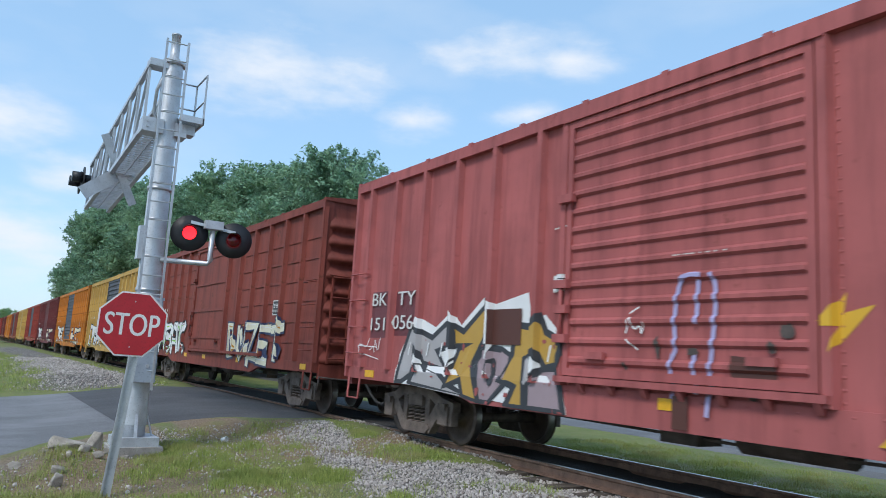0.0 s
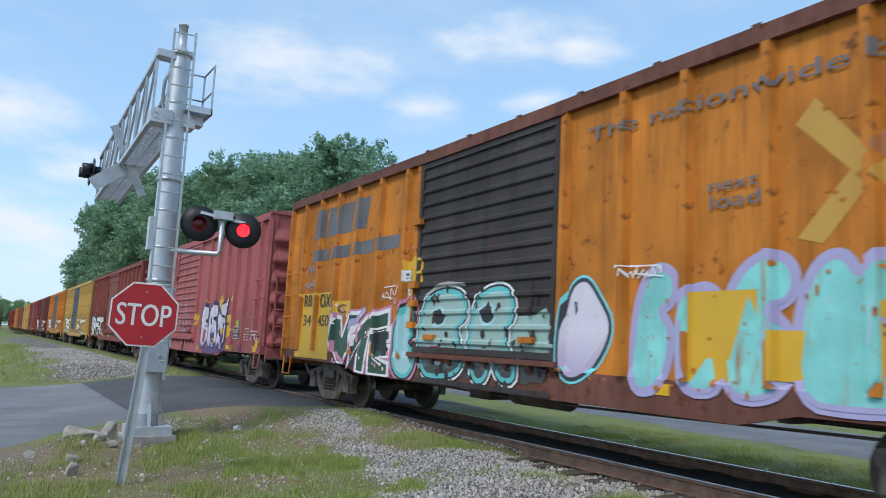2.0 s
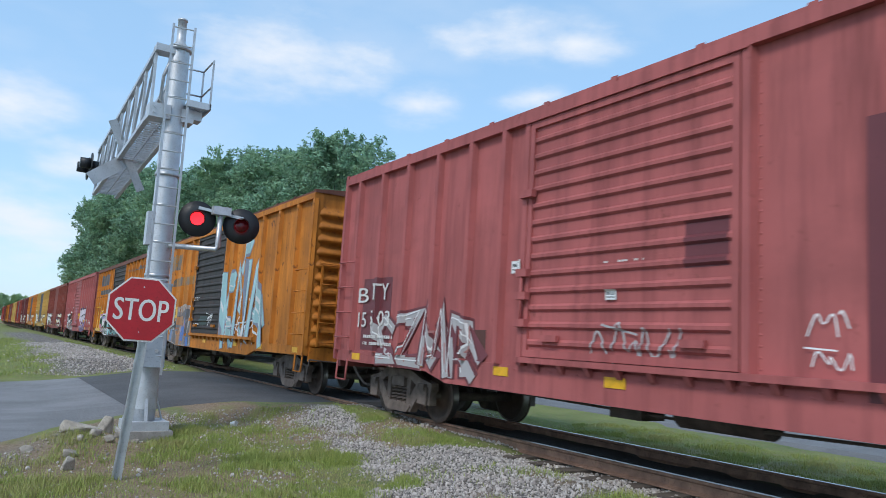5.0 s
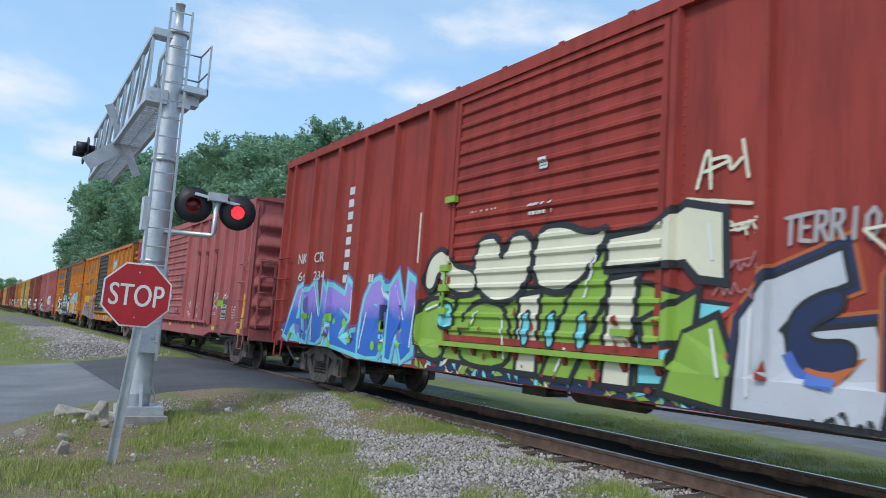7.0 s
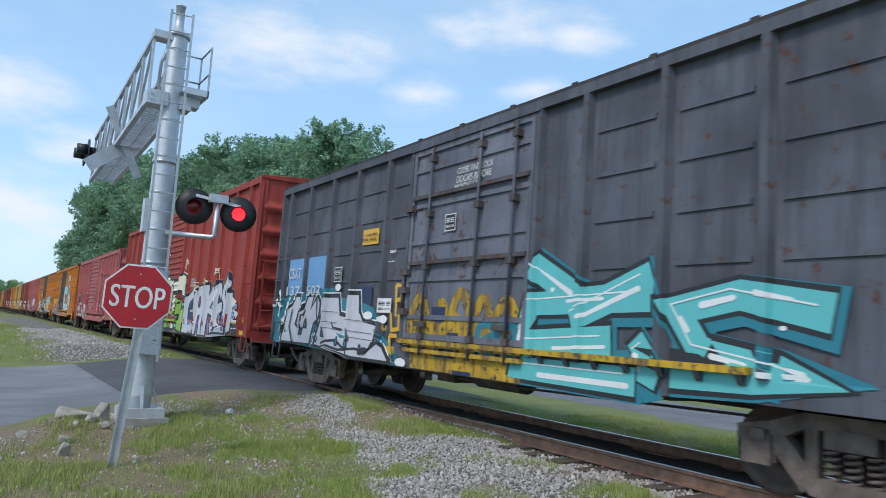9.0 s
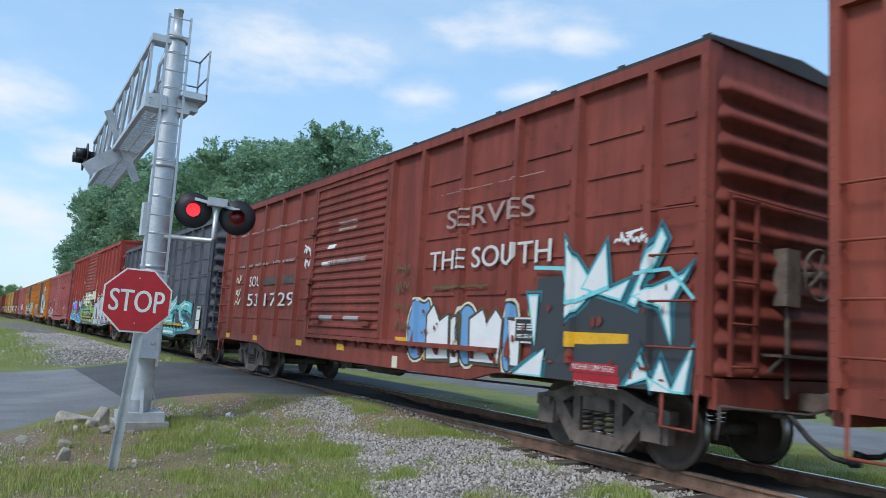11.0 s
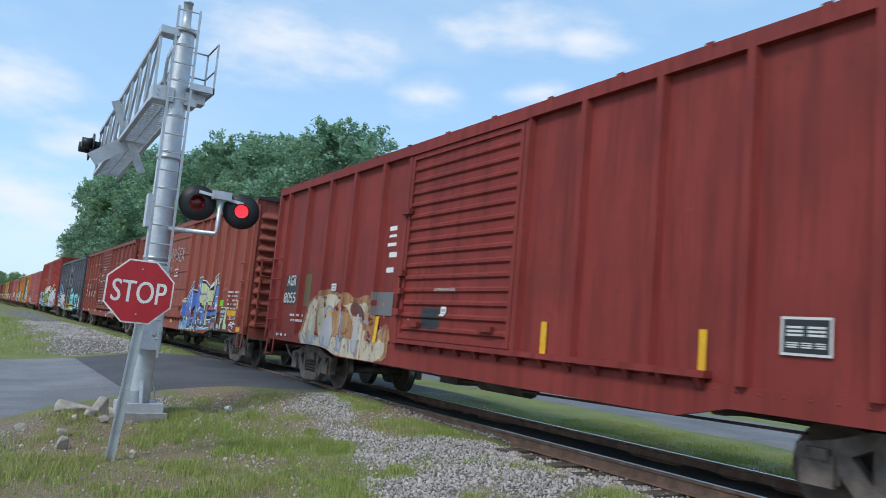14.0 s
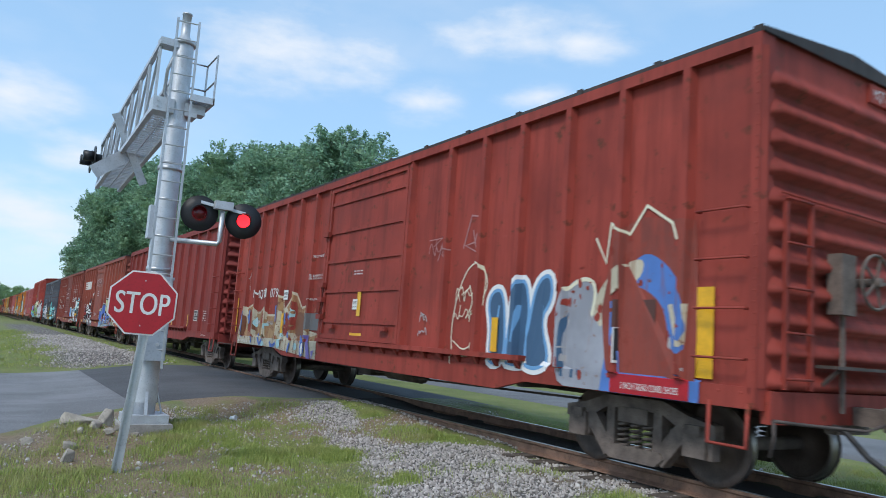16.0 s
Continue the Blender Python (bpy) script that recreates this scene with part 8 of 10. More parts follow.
CARS = (
    # front and rear ends at T_REF, then what the car looks like
    (97.98, 82.01, dict(mat=P_PINK, long_track=False, roof=P_PINK, end_ribs=6, door=(2.08, -1.05), posts=(7.4, 6.45, 5.52, 4.56, 3.63, 2.65, -2.41, -3.42, -4.37, -5.32, -6.27, -7.29), dress=dress_b, label="faded pinkish-red boxcar with bubble-letter graffiti")),
    (80.50, 64.41, dict(mat=P_ORANGE, long_track=False, door_mat=P_DARK, roof=P_ROOFRUST, chord=P_ROOFRUST, sill=P_ROOFRUST, end_ribs=8, door=(1.96, -1.5), posts=(7.13, 6.23, 5.31, 4.38, 3.45, 2.46, -2.58, -3.45, -4.4, -5.32, -6.23, -7.17), dress=dress_c, label="rusty yellow boxcar with black ribbed door and graffiti")),
    (63.13, 46.90, dict(mat=P_ORANGE, door_mat=P_DARK, roof=P_ROOFRUST, end_ribs=11, door=(1.74, -1.45), posts=(7.38, 6.18, 4.97, 3.81, 2.6, -2.3, -3.5, -4.7, -5.9, -7.1), dress=dress_d, label="weathered yellow boxcar with dark door, patched lettering")),
    (45.29, 29.35, dict(mat=P_PINK, roof=P_PINK, end_ribs=6, door=(2.1, -1.09), posts=(7.32, 6.37, 5.42, 4.46, 3.52, 2.7, -2.51, -3.49, -4.45, -5.44, -6.4, -7.37), dress=dress_e, end_mark="BKTY 151503", label="faded pinkish-red boxcar with three dark painted bars")),
    (27.20, 7.92, dict(mat=P_RED, end_flat=True, track=S_LIMEGREEN, latch=S_LIMEGREEN, long_track=False, end_ribs=6, eave=5.08, ribs=17, door=(2.3, -1.78), posts=(9.1, 7.91, 6.68, 5.49, 4.31, 3.14, -2.92, -4.09, -5.25, -6.37, -7.62, -8.83), dress=dress_f, label="tall oxide-red boxcar covered with large graffiti pieces")),
    (6.10, -9.05, dict(mat=P_GREY, door_mat=P_GREYBLUE, track=S_WORNYELLOW, latch=P_RUSTDARK, door_kind="plug", door_bars=5, panels=6, beads=(2.2, 2.75, 3.3, 3.85), end_ribs=9, door=(1.34, -1.8), posts=(7.02, 5.85, 4.65, 3.49, 2.26, -2.75, -3.95, -5.15, -6.35), roof=P_DARK, dress=dress_g, label="dark grey boxcar with plug door and white graffiti")),
    (-10.65, -27.22, dict(mat=P_BROWN, panels=6, beads=(1.5, 1.95, 2.4, 2.85, 3.3, 3.75), ribs=18, end_ribs=11, door=(1.68, -1.58), posts=(7.35, 6.14, 4.97, 3.77, 2.6, -2.71, -3.93, -5.18, -6.36, -7.53), roof=P_DARK, dress=dress_h, label="brown boxcar with ribbed panels and worn lettering")),
    (-28.45, -44.64, dict(mat=P_NSBROWN, long_track=False, door_kind="plate", door_bars=5, end_ribs=11, door=(2.06, -1.32), posts=(7.6, 6.65, 5.72, 4.75, 3.7, 2.67, -2.59, -3.57, -4.53, -5.5, -6.52, -7.5), roof=P_DARK, dress=dress_i, label="red-brown boxcar with white emblem and blue graffiti")),
    (-46.36, -62.55, dict(mat=P_DEEP, end_ribs=11, ribs=14, reflect="tall", door=(1.63, -1.38), posts=(7.44, 6.27, 5.05, 3.89, 2.68, -2.53, -3.72, -4.84, -6.05, -7.26), dress=dress_j, end_mark="AGR 8055", end_panel=False, label="deep red boxcar with worn cream graffiti")),
    (-64.20, -80.47, dict(mat=P_RUST, door_kind="plate", door_bars=5, end_ribs=11, reflect="tall", door=(1.89, -1.38), posts=(7.16, 6.33, 5.47, 4.52, 3.62, 2.72, -2.69, -3.61, -4.5, -5.43, -6.35, -7.26), roof=P_DARK, dress=dress_k, end_mark="MQT 1079", end_panel=False, label="rust-red boxcar with peeling graffiti along its foot")),
    # ahead of these, going away down the line
    (115.7, 99.52, dict(dress=dress_plain, mat=P_BROWN, door_kind="plate", panels=6, beads=(1.5, 1.95, 2.4, 2.85, 3.3, 3.75), end_ribs=9, door=(1.8, -1.5), label="brown boxcar with panel ribs and plain plate door")),
    (133.2, 117.1, dict(dress=dress_plain, mat=P_YELLOW, door_mat=P_GREY, end_ribs=9, label="pale yellow boxcar with grey door, tagged low down")),
    (150.8, 134.7, dict(dress=dress_plain, mat=P_ORANGE, door_mat=P_GREY, end_ribs=9, label="weathered yellow boxcar with grey door")),
    (168.4, 152.3, dict(dress=dress_plain, mat=P_MAROON, end_ribs=9, label="maroon boxcar with faded paint")),
    (186.0, 169.9, dict(mat=P_RUST, door_mat=P_GREY, end_ribs=9, label="rust-red boxcar with grey door")),
    (203.6, 187.5, dict(mat=P_YELLOW, end_ribs=9, label="pale yellow boxcar seen far down the line")),
    (221.2, 205.1, dict(mat=P_BROWN, door_mat=P_GREY, end_ribs=9, label="brown boxcar seen far down the line")),
    (238.8, 222.7, dict(mat=P_ORANGE, end_ribs=9, label="weathered yellow boxcar far down the line")),
    (256.4, 240.3, dict(mat=P_MAROON, end_ribs=9, label="maroon boxcar far down the line")),
    (274.0, 257.9, dict(mat=P_RED, end_ribs=9, label="red boxcar far down the line")),
)
TRAIN = []
for front, rear, spec in CARS:
    spec["len"] = front - rear
    TRAIN.append((boxcar(spec), (front + rear) / 2))


# ---- ground, road and track ----
def smooth(a, b, x):
    t = min(1.0, max(0.0, (x - a) / (b - a)))
    return t * t * (3 - 2 * t)


def road_near(x):
    """The road's edge on the camera's side, as y."""
    return float(np.interp(x, (-60, -6, 0.53, 1.43, 3.3, 6.0, 9.5, 12, 60), (-38, 2.0, 11.2, 12.9, 14.0, 13.9, 14.6, 13.5, 13.5)))


def road_far(x):
    return float(np.interp(x, (-60, -6, 0.9, 3.1, 5.6, 9.5, 60), (10, 24.5, 25.0, 24.6, 25.7, 26.3, 27.0)))


def ground_z(x, y):
    d = abs(x - TRACK_X)
    bare = (1 - smooth(7.9, 8.8, y)) * (x < TRACK_X)     # tie ends lie bare on the near side
    z = float(np.interp(d, (0, 0.68, 0.8, 1.35, 1.6, 2.5, 3.5), (-0.16, -0.16, -0.11 - 0.10 * bare, -0.15 - 0.05 * bare, -0.17, -0.33, -0.46)))   # ballast shoulder
    if x < TRACK_X:
        z += 0.10 * smooth(10.0, 13.0, y) * smooth(-4, 2, x)
        z += 0.35 * smooth(26, 30, y) * smooth(0.0, 3.0, x) * (1 - smooth(4.6, 6.0, x)) * (1 - smooth(70, 110, y))
        z -= 0.10 * (1 - smooth(-6, 2, x))
    z += (0.05 if d > 1.6 else 0.015) * noise.noise((x * 0.6, y * 0.6, 3.1)) + 0.02 * noise.noise((x * 2.3, y * 2.3, 7.7))
    z -= 0.09 * smooth(15.2, 16.0, x) * (1 - smooth(20.2, 21.0, x))
    z += 0.15 * (1 - smooth(0.25, 0.95, math.hypot((x - 1.42) * 0.9, (y - 11.75) * 0.6))) * (0.8 + 0.4 * noise.noise((x * 5, y * 5, 1.1)))   # heap of spoil
    z -= 0.13 * (1 - smooth(0.35, 1.0, math.hypot(x - 2.45, y - 12.3)))      # scraped bare round the footing
    inside = min(smooth(road_near(x) - 0.7, road_near(x) + 0.3, y), 1 - smooth(road_far(x) - 0.3, road_far(x) + 1.0, y))
    if -30 < x < 60 and inside > 0:
        zr = -0.42 + 0.38 * smooth(0.5, 5.2, x) if x < TRACK_X else -0.42 + 0.38 * (1 - smooth(9.8, 13, x))
        z = z + (min(zr, -0.05) - 0.03 - z) * inside
    return z


def cover(x, y):
    """How much gravel, bare earth and dry grass the ground shows."""
    n = noise.noise((x * 0.9, y * 0.9, 1.7))
    m = noise.noise((x * 2.5, y * 2.5, 5.2)) * 0.5
    d = TRACK_X - x
    g = 0.0
    g = max(g, 1 - smooth(0.7, 0.95, abs(d) + 0.1 * n))             # between the rails
    # spill of stone on the near side, from the crossing to the foreground
    lo = float(np.interp(y, (4, 6, 7.6, 8.6, 9.0, 9.7, 11.7, 13.5, 14.8), (0.7, 0.8, 0.95, 1.15, 1.7, 2.15, 1.85, 1.4, 1.0)))
    hi = float(np.interp(y, (3, 5, 7.2, 8.65, 10.6, 12.45, 15), (4.7, 4.3, 3.8, 2.95, 2.6, 2.35, 2.0)))
    g = max(g, smooth(lo - 0.12, lo + 0.2, d + 0.25 * n) * (1 - smooth(hi - 0.35, hi + 0.2, d + 0.5 * n)) * (1 - smooth(13.5, 15, y))
            * (1 - 0.75 * smooth(0.1, 0.6, noise.noise((x * 1.1, y * 1.1, 6.6)) + 1.4 * m)))       # weeds grow through
    g = max(g, smooth(25.2, 26, y) * smooth(1.6, 2.6, d) * (1 - smooth(4.0, 6.0, d + n)) * (1 - smooth(90, 120, y)))
    g = max(g, 0.4 * (1 - smooth(0.3, 1.1, abs(y - road_near(x) + 0.4) + 0.4 * n)) * (1 - smooth(2, 5, x)))
    if x > TRACK_X:
        g = max(g, smooth(1.2, 1.7, -d + 0.4 * n) * (1 - smooth(2.4, 3.4, -d + 0.6 * n)) * (0.45 + 0.5 * m + 0.4 * n))
    g = min(1.0, max(0.0, g + 0.35 * m * (0 < g < 1)))
    e = smooth(-0.02, 0.24, noise.noise((x * 0.55 + 9, y * 0.55, 0.4)) + 0.5 * m) * (1 - smooth(9, 14, abs(y - 9) + abs(x - 1.5)))
    for ex, ey, er in ((2.3, 9.4, 1.7), (4.1, 12.4, 1.1), (3.6, 11.4, 0.7), (0.7, 8.8, 2.0), (0.2, 10.0, 1.6), (2.6, 7.4, 0.8), (1.5, 11.3, 1.2), (1.4, 9.6, 1.0), (2.4, 12.0, 1.0)):
        e = max(e, 0.9 * (1 - smooth(0.4 * er, 1.1 * er, math.hypot(x - ex, (y - ey) * 0.7) + 0.7 * n)))
    if x < 3.2 and y < road_near(x) + 0.6:                                          # bare dirt along the road's edge
        e = max(e, 0.95 * (1 - smooth(0.35, 1.3, road_near(x) - y + 0.8 * n)))
    return g, e


def axis(fine0, fine1, step, far0, far1):
    a = list(np.arange(fine0, fine1 + 1e-6, step))
    s, v = step, fine1
    while v < far1:
        s *= 1.25
        v += s
        a.append(v)
    s, v = step, fine0
    while v > far0:
        s *= 1.25
        v -= s
        a.insert(0, v)
    return a


def make_ground():
    xs, ys = axis(-4, 14, 0.12, -1500, 1500), axis(1.5, 30, 0.15, -800, 2500)
    verts, gr, ea, mt = [], [], [], []
    for y in ys:
        for x in xs:
            near = abs(x) < 60 and -30 < y < 140
            verts.append((x, y, ground_z(x, y) if near else -0.46))
            g, e = cover(x, y) if near else (0.0, 0.0)
            gr.append(g)
            ea.append(e)
            mt.append(1 - smooth(0.75, 1.15, abs(x - TRACK_X)))
    nx = len(xs)
    faces = [(j * nx + i, j * nx + i + 1, (j + 1) * nx + i + 1, (j + 1) * nx + i) for j in range(len(ys) - 1) for i in range(nx - 1)]
    me = bpy.data.meshes.new("ground")
    me.from_pydata(verts, [], faces)
    for name, vals in (("gravel", gr), ("earth", ea), ("mid_track", mt)):
        at = me.attributes.new(name, "FLOAT", "POINT")
        at.data.foreach_set("value", np.array(vals, dtype=np.float32))
    for p in me.polygons:
        p.use_smooth = True
    m, nt, b = nodes_of("ground_cover", 0.95)
    ag, ae = nt.nodes.new("ShaderNodeAttribute"), nt.nodes.new("ShaderNodeAttribute")
    ag.attribute_name, ae.attribute_name = "gravel", "earth"
    n1, n2, n3 = noise_node(nt, 0.8, 5), noise_node(nt, 9, 6), noise_node(nt, 60, 3)
    vor = nt.nodes.new("ShaderNodeTexVoronoi")
    vor.inputs["Scale"].default_value = 22
    tc = nt.nodes.new("ShaderNodeTexCoord")
    nt.links.new(tc.outputs["Object"], vor.inputs["Vector"])
    grass = mix_node(nt, ramp_node(nt, n1.outputs["Fac"], 0.3, 0.7), (0.10, 0.15, 0.035), (0.20, 0.23, 0.06))
    grass = mix_node(nt, ramp_node(nt, n2.outputs["Fac"], 0.45, 0.75), grass, (0.22, 0.18, 0.09))
    n4 = noise_node(nt, 28, 5, 0.7)
    earth = mix_node(nt, ramp_node(nt, n4.outputs["Fac"], 0.35, 0.7), (0.15, 0.10, 0.058), (0.37, 0.275, 0.18))
    sep = nt.nodes.new("ShaderNodeSeparateColor")
    nt.links.new(vor.outputs["Color"], sep.inputs["Color"])
    stone = mix_node(nt, sep.outputs["Red"], (0.20, 0.185, 0.17), (0.42, 0.39, 0.36))
    stone = mix_node(nt, ramp_node(nt, vor.outputs["Distance"], 0.25, 0.6), stone, (0.10, 0.09, 0.08))
    c = mix_node(nt, ae.outputs["Fac"], grass, earth)
    ao = nt.nodes.new("ShaderNodeAttribute")
    ao.attribute_name = "mid_track"
    stone = mix_node(nt, ao.outputs["Fac"], stone, (0.055, 0.049, 0.045))    # darker ballast between the rails
    c = mix_node(nt, ag.outputs["Fac"], c, stone)
    nt.links.new(c, b.inputs["Base Color"])
    bump(nt, b, n4.outputs["Fac"], 0.8, 0.04)
    me.materials.append(m)
    return tagged(new("ground", me), "grassy railside ground with gravel and bare earth", "ground", kind="structure")


make_ground()


def asphalt(name, rgb):
    m, nt, b = nodes_of(name, 0.85)
    big, fine = noise_node(nt, 0.5, 6, 0.6), noise_node(nt, 70, 4)
    lane = noise_node(nt, 1.0, 5, 0.6, (0.25, 1.4, 1.0))
    c = mix_node(nt, ramp_node(nt, big.outputs["Fac"], 0.3, 0.7), [v * 0.62 for v in rgb], [v * 1.3 for v in rgb])
    c = mix_node(nt, ramp_node(nt, lane.outputs["Fac"], 0.5, 0.75), c, [v * 0.7 for v in rgb])
    c = mix_node(nt, ramp_node(nt, fine.outputs["Fac"], 0.5, 0.75), c, [v * 1.7 for v in rgb])
    nt.links.new(c, b.inputs["Base Color"])
    bump(nt, b, fine.outputs["Fac"], 0.4, 0.006)
    return m


M_ROAD_OLD = asphalt("worn_asphalt", (0.172, 0.172, 0.176))
M_ROAD_NEW = asphalt("dark_asphalt", (0.075, 0.075, 0.078))


def road_z(x):
    return -0.42 + 0.38 * smooth(0.5, 5.2, x) if x < TRACK_X else -0.42 + 0.38 * (1 - smooth(9.8, 13, x))


def road_sheet(name, x0, x1, lo, hi, material, label, lift=0.0):
    bm = bmesh.new()
    xs = np.linspace(x0, x1, max(3, int(abs(x1 - x0) / 0.3)))
    rows = []
    for x in xs:
        a, b = lo(x), hi(x)
        row = []
        for s in np.linspace(0, 1, 9):
            y = a + (b - a) * s
            e = 0.03 * noise.noise((x * 2, y * 2, 4)) if s in (0.0, 1.0) else 0
            row.append(bm.verts.new((x, y + e * 4, min(road_z(x), -0.035) + lift + (-0.09 if s in (0.0, 1.0) else 0.0))))
        rows.append(row)
    for r0, r1 in zip(rows[:-1], rows[1:]):
        for i in range(8):
            bm.faces.new((r0[i], r1[i], r1[i + 1], r0[i + 1])).smooth = True
    ob = new(name, mesh_of(name, bm, material))
    return tagged(ob, label, "road", kind="structure")


road_sheet("road", -55, 2.75, road_near, road_far, M_ROAD_OLD, "worn light-grey asphalt road")
road_sheet("road_crossing", 2.65, 6.72, road_near, road_far, M_ROAD_NEW, "dark asphalt at the level crossing", 0.006)
road_sheet("road_crossing", 6.98, 8.18, road_near, road_far, M_ROAD_NEW, "dark asphalt between the rails", 0.006)
road_sheet("road_crossing", 8.44, 12.0, road_near, road_far, M_ROAD_NEW, "dark asphalt beyond the track", 0.006)
# the lane that runs along the far side of the track
bm = bmesh.new()
_prev = None
for _y in np.linspace(-40, 60, 60):
    _row = [bm.verts.new((_x + 0.12 * noise.noise((_y * 0.4, _x, 0)), _y, _z)) for _x, _z in ((15.4, -0.54), (15.8, -0.43), (18.0, -0.42), (20.4, -0.43), (20.8, -0.54))]
    if _prev:
        for _i in range(4):
            bm.faces.new((_prev[_i], _prev[_i + 1], _row[_i + 1], _row[_i]))
    _prev = _row
tagged(new("road_lane", mesh_of("road_lane", bm, asphalt("lane_asphalt", (0.14, 0.14, 0.142)))), "light-grey lane beyond the railway track", "road", kind="structure")


def make_track():
    prof = [(-0.07, -0.17), (0.07, -0.17), (0.07, -0.155), (0.012, -0.13), (0.009, -0.05), (0.036, -0.035), (0.036, -0.002), (-0.036, -0.002), (-0.036, -0.035), (-0.009, -0.05), (-0.012, -0.13), (-0.07, -0.155)]
    for sx in (-1, 1):
        bm = bmesh.new()
        ends = [[bm.verts.new((x, y, z)) for x, z in prof] for y in (-60, 420)]
        for i in range(len(prof)):
            bm.faces.new((ends[0][i], ends[0][(i + 1) % 12], ends[1][(i + 1) % 12], ends[1][i]))
        rail = tagged(new("rail", mesh_of("rail", bm, M_RAIL)), "rusty steel rail with polished head", "rail", "pair of rails", "structure")
        rail.location = (TRACK_X + sx * 0.755, 0, 0)
        bm = bmesh.new()
        bx(bm, -0.03, 0.03, -60, 420, -0.002, 0.0)
        part("rail_head", bm, M_RAILTOP, rail, "polished running surface")
    bm = bmesh.new()
    bx(bm, -1.3, 1.3, -0.115, 0.115, -0.36, -0.172)
    tie = mesh_of("railway_tie", bm, M_TIE)
    first = None
    k = 0
    for y in np.arange(-8, 130, 0.52):
        if 13.6 < y < 26:
            continue
        ob = new("railway_tie", tie)
        ob.matrix_basis = pose(TRACK_X + random.uniform(-0.06, 0.06), y, random.uniform(-0.015, 0.0), 0, 0, random.uniform(-1.2, 1.2))
        tagged(ob, "weathered timber tie half sunk in ballast", "railway tie", "ties under the rails", "structure")


make_track()


# ---- stop sign ----
def make_stop_sign():
    sx, sy, sz = 1.56, 9.36, 1.47
    face = math.degrees(math.atan2(sx, sy))
    sign = thing("stop_sign", pose(sx, sy, -0.5, 0, 0, -face), "red octagonal stop sign on a galvanised post", "traffic sign")
    h = sz + 0.5
    bm = bmesh.new()                                   # U-channel post
    for x0, x1, y0, y1 in ((-0.04, 0.04, 0.03, 0.036), (-0.04, -0.034, 0.0, 0.03), (0.034, 0.04, 0.0, 0.03), (-0.055, -0.04, 0.0, 0.006), (0.04, 0.055, 0.0, 0.006)):
        bx(bm, x0, x1, y0, y1, -0.3, h + 0.3)
    part("post", bm, M_GALV, sign, "galvanised channel post", pose(0.03, 0, 0, 0, 4.4, 0))

    def octagon(bm, r, y0, y1):
        R = r / math.cos(math.pi / 8)
        pts = [(R * math.cos(math.pi / 8 + k * math.pi / 4), R * math.sin(math.pi / 8 + k * math.pi / 4)) for k in range(8)]
        a = [bm.verts.new((x, y0, z)) for x, z in pts]
        b = [bm.verts.new((x, y1, z)) for x, z in pts]
        bm.faces.new(a)
        bm.faces.new(b[::-1])
        for i in range(8):
            bm.faces.new((a[i], b[i], b[(i + 1) % 8], a[(i + 1) % 8]))
    tilt = pose(0.10, 0, h + 0.025, 0, 1.0, 0)
    bm = bmesh.new()
    octagon(bm, 0.381, -0.006, -0.002)
    panel = part("sign_panel", bm, M_WHITE, sign, "white-bordered sign plate", tilt)
    bm = bmesh.new()
    octagon(bm, 0.362, -0.011, -0.0065)
    part("sign_face", bm, M_SIGNRED, panel, "red reflective face")
    me = letter_mesh("STOP", 0.335, 1.0)
    bm = bmesh.new()
    bm.from_mesh(me)
    w = [v.co.x for v in bm.verts]
    mid, span = (min(w) + max(w)) / 2, max(w) - min(w)
    n0 = 0
    tmp = bpy.data.meshes.new("tmp")
    bm.to_mesh(tmp)
    for k, d in enumerate((0.005, -0.005)):
        n0 = len(bm.verts)
        bm.from_mesh(tmp)
        bm.verts.ensure_lookup_table()
        for v in bm.verts[n0:]:
            v.co.x += d
            v.co.z += 0.0004 * (k + 1)
    for v in bm.verts:
        v.co = ((v.co.x - mid) * 0.605 / span, -0.0135 - v.co.z, (v.co.y - 0.118) * 1.12)
    part("sign_lettering", bm, M_WHITE, panel)
    bm = bmesh.new()
    for z in (-0.27, 0.27):
        rod(bm, (0, -0.018, z), (0, 0.05, z), 0.009, 8)
    part("bolt", bm, M_GALV, panel)


make_stop_sign()


# ---- crossing signal with cantilever ----
MAST = (2.455, 12.72)
MAST_FOOT, MAST_TOP = -0.36, 6.60
M_REDGLOW, _nt, _b = nodes_of("lit_red_lens", 0.4)
_b.inputs["Base Color"].default_value = (0.5, 0.01, 0.01, 1)
_b.inputs["Emission Color"].default_value = (1.0, 0.012, 0.02, 1)
_b.inputs["Emission Strength"].default_value = 2.6
M_REDDARK, _nt, _b = nodes_of("unlit_red_lens", 0.25)
_b.inputs["Base Color"].default_value = (0.10, 0.004, 0.006, 1)
LAMPS = []


M_BOX = plain("blue_grey_enamel", (0.36, 0.41, 0.47), 0.5, 0.1, 0.12, 4, 0.04)


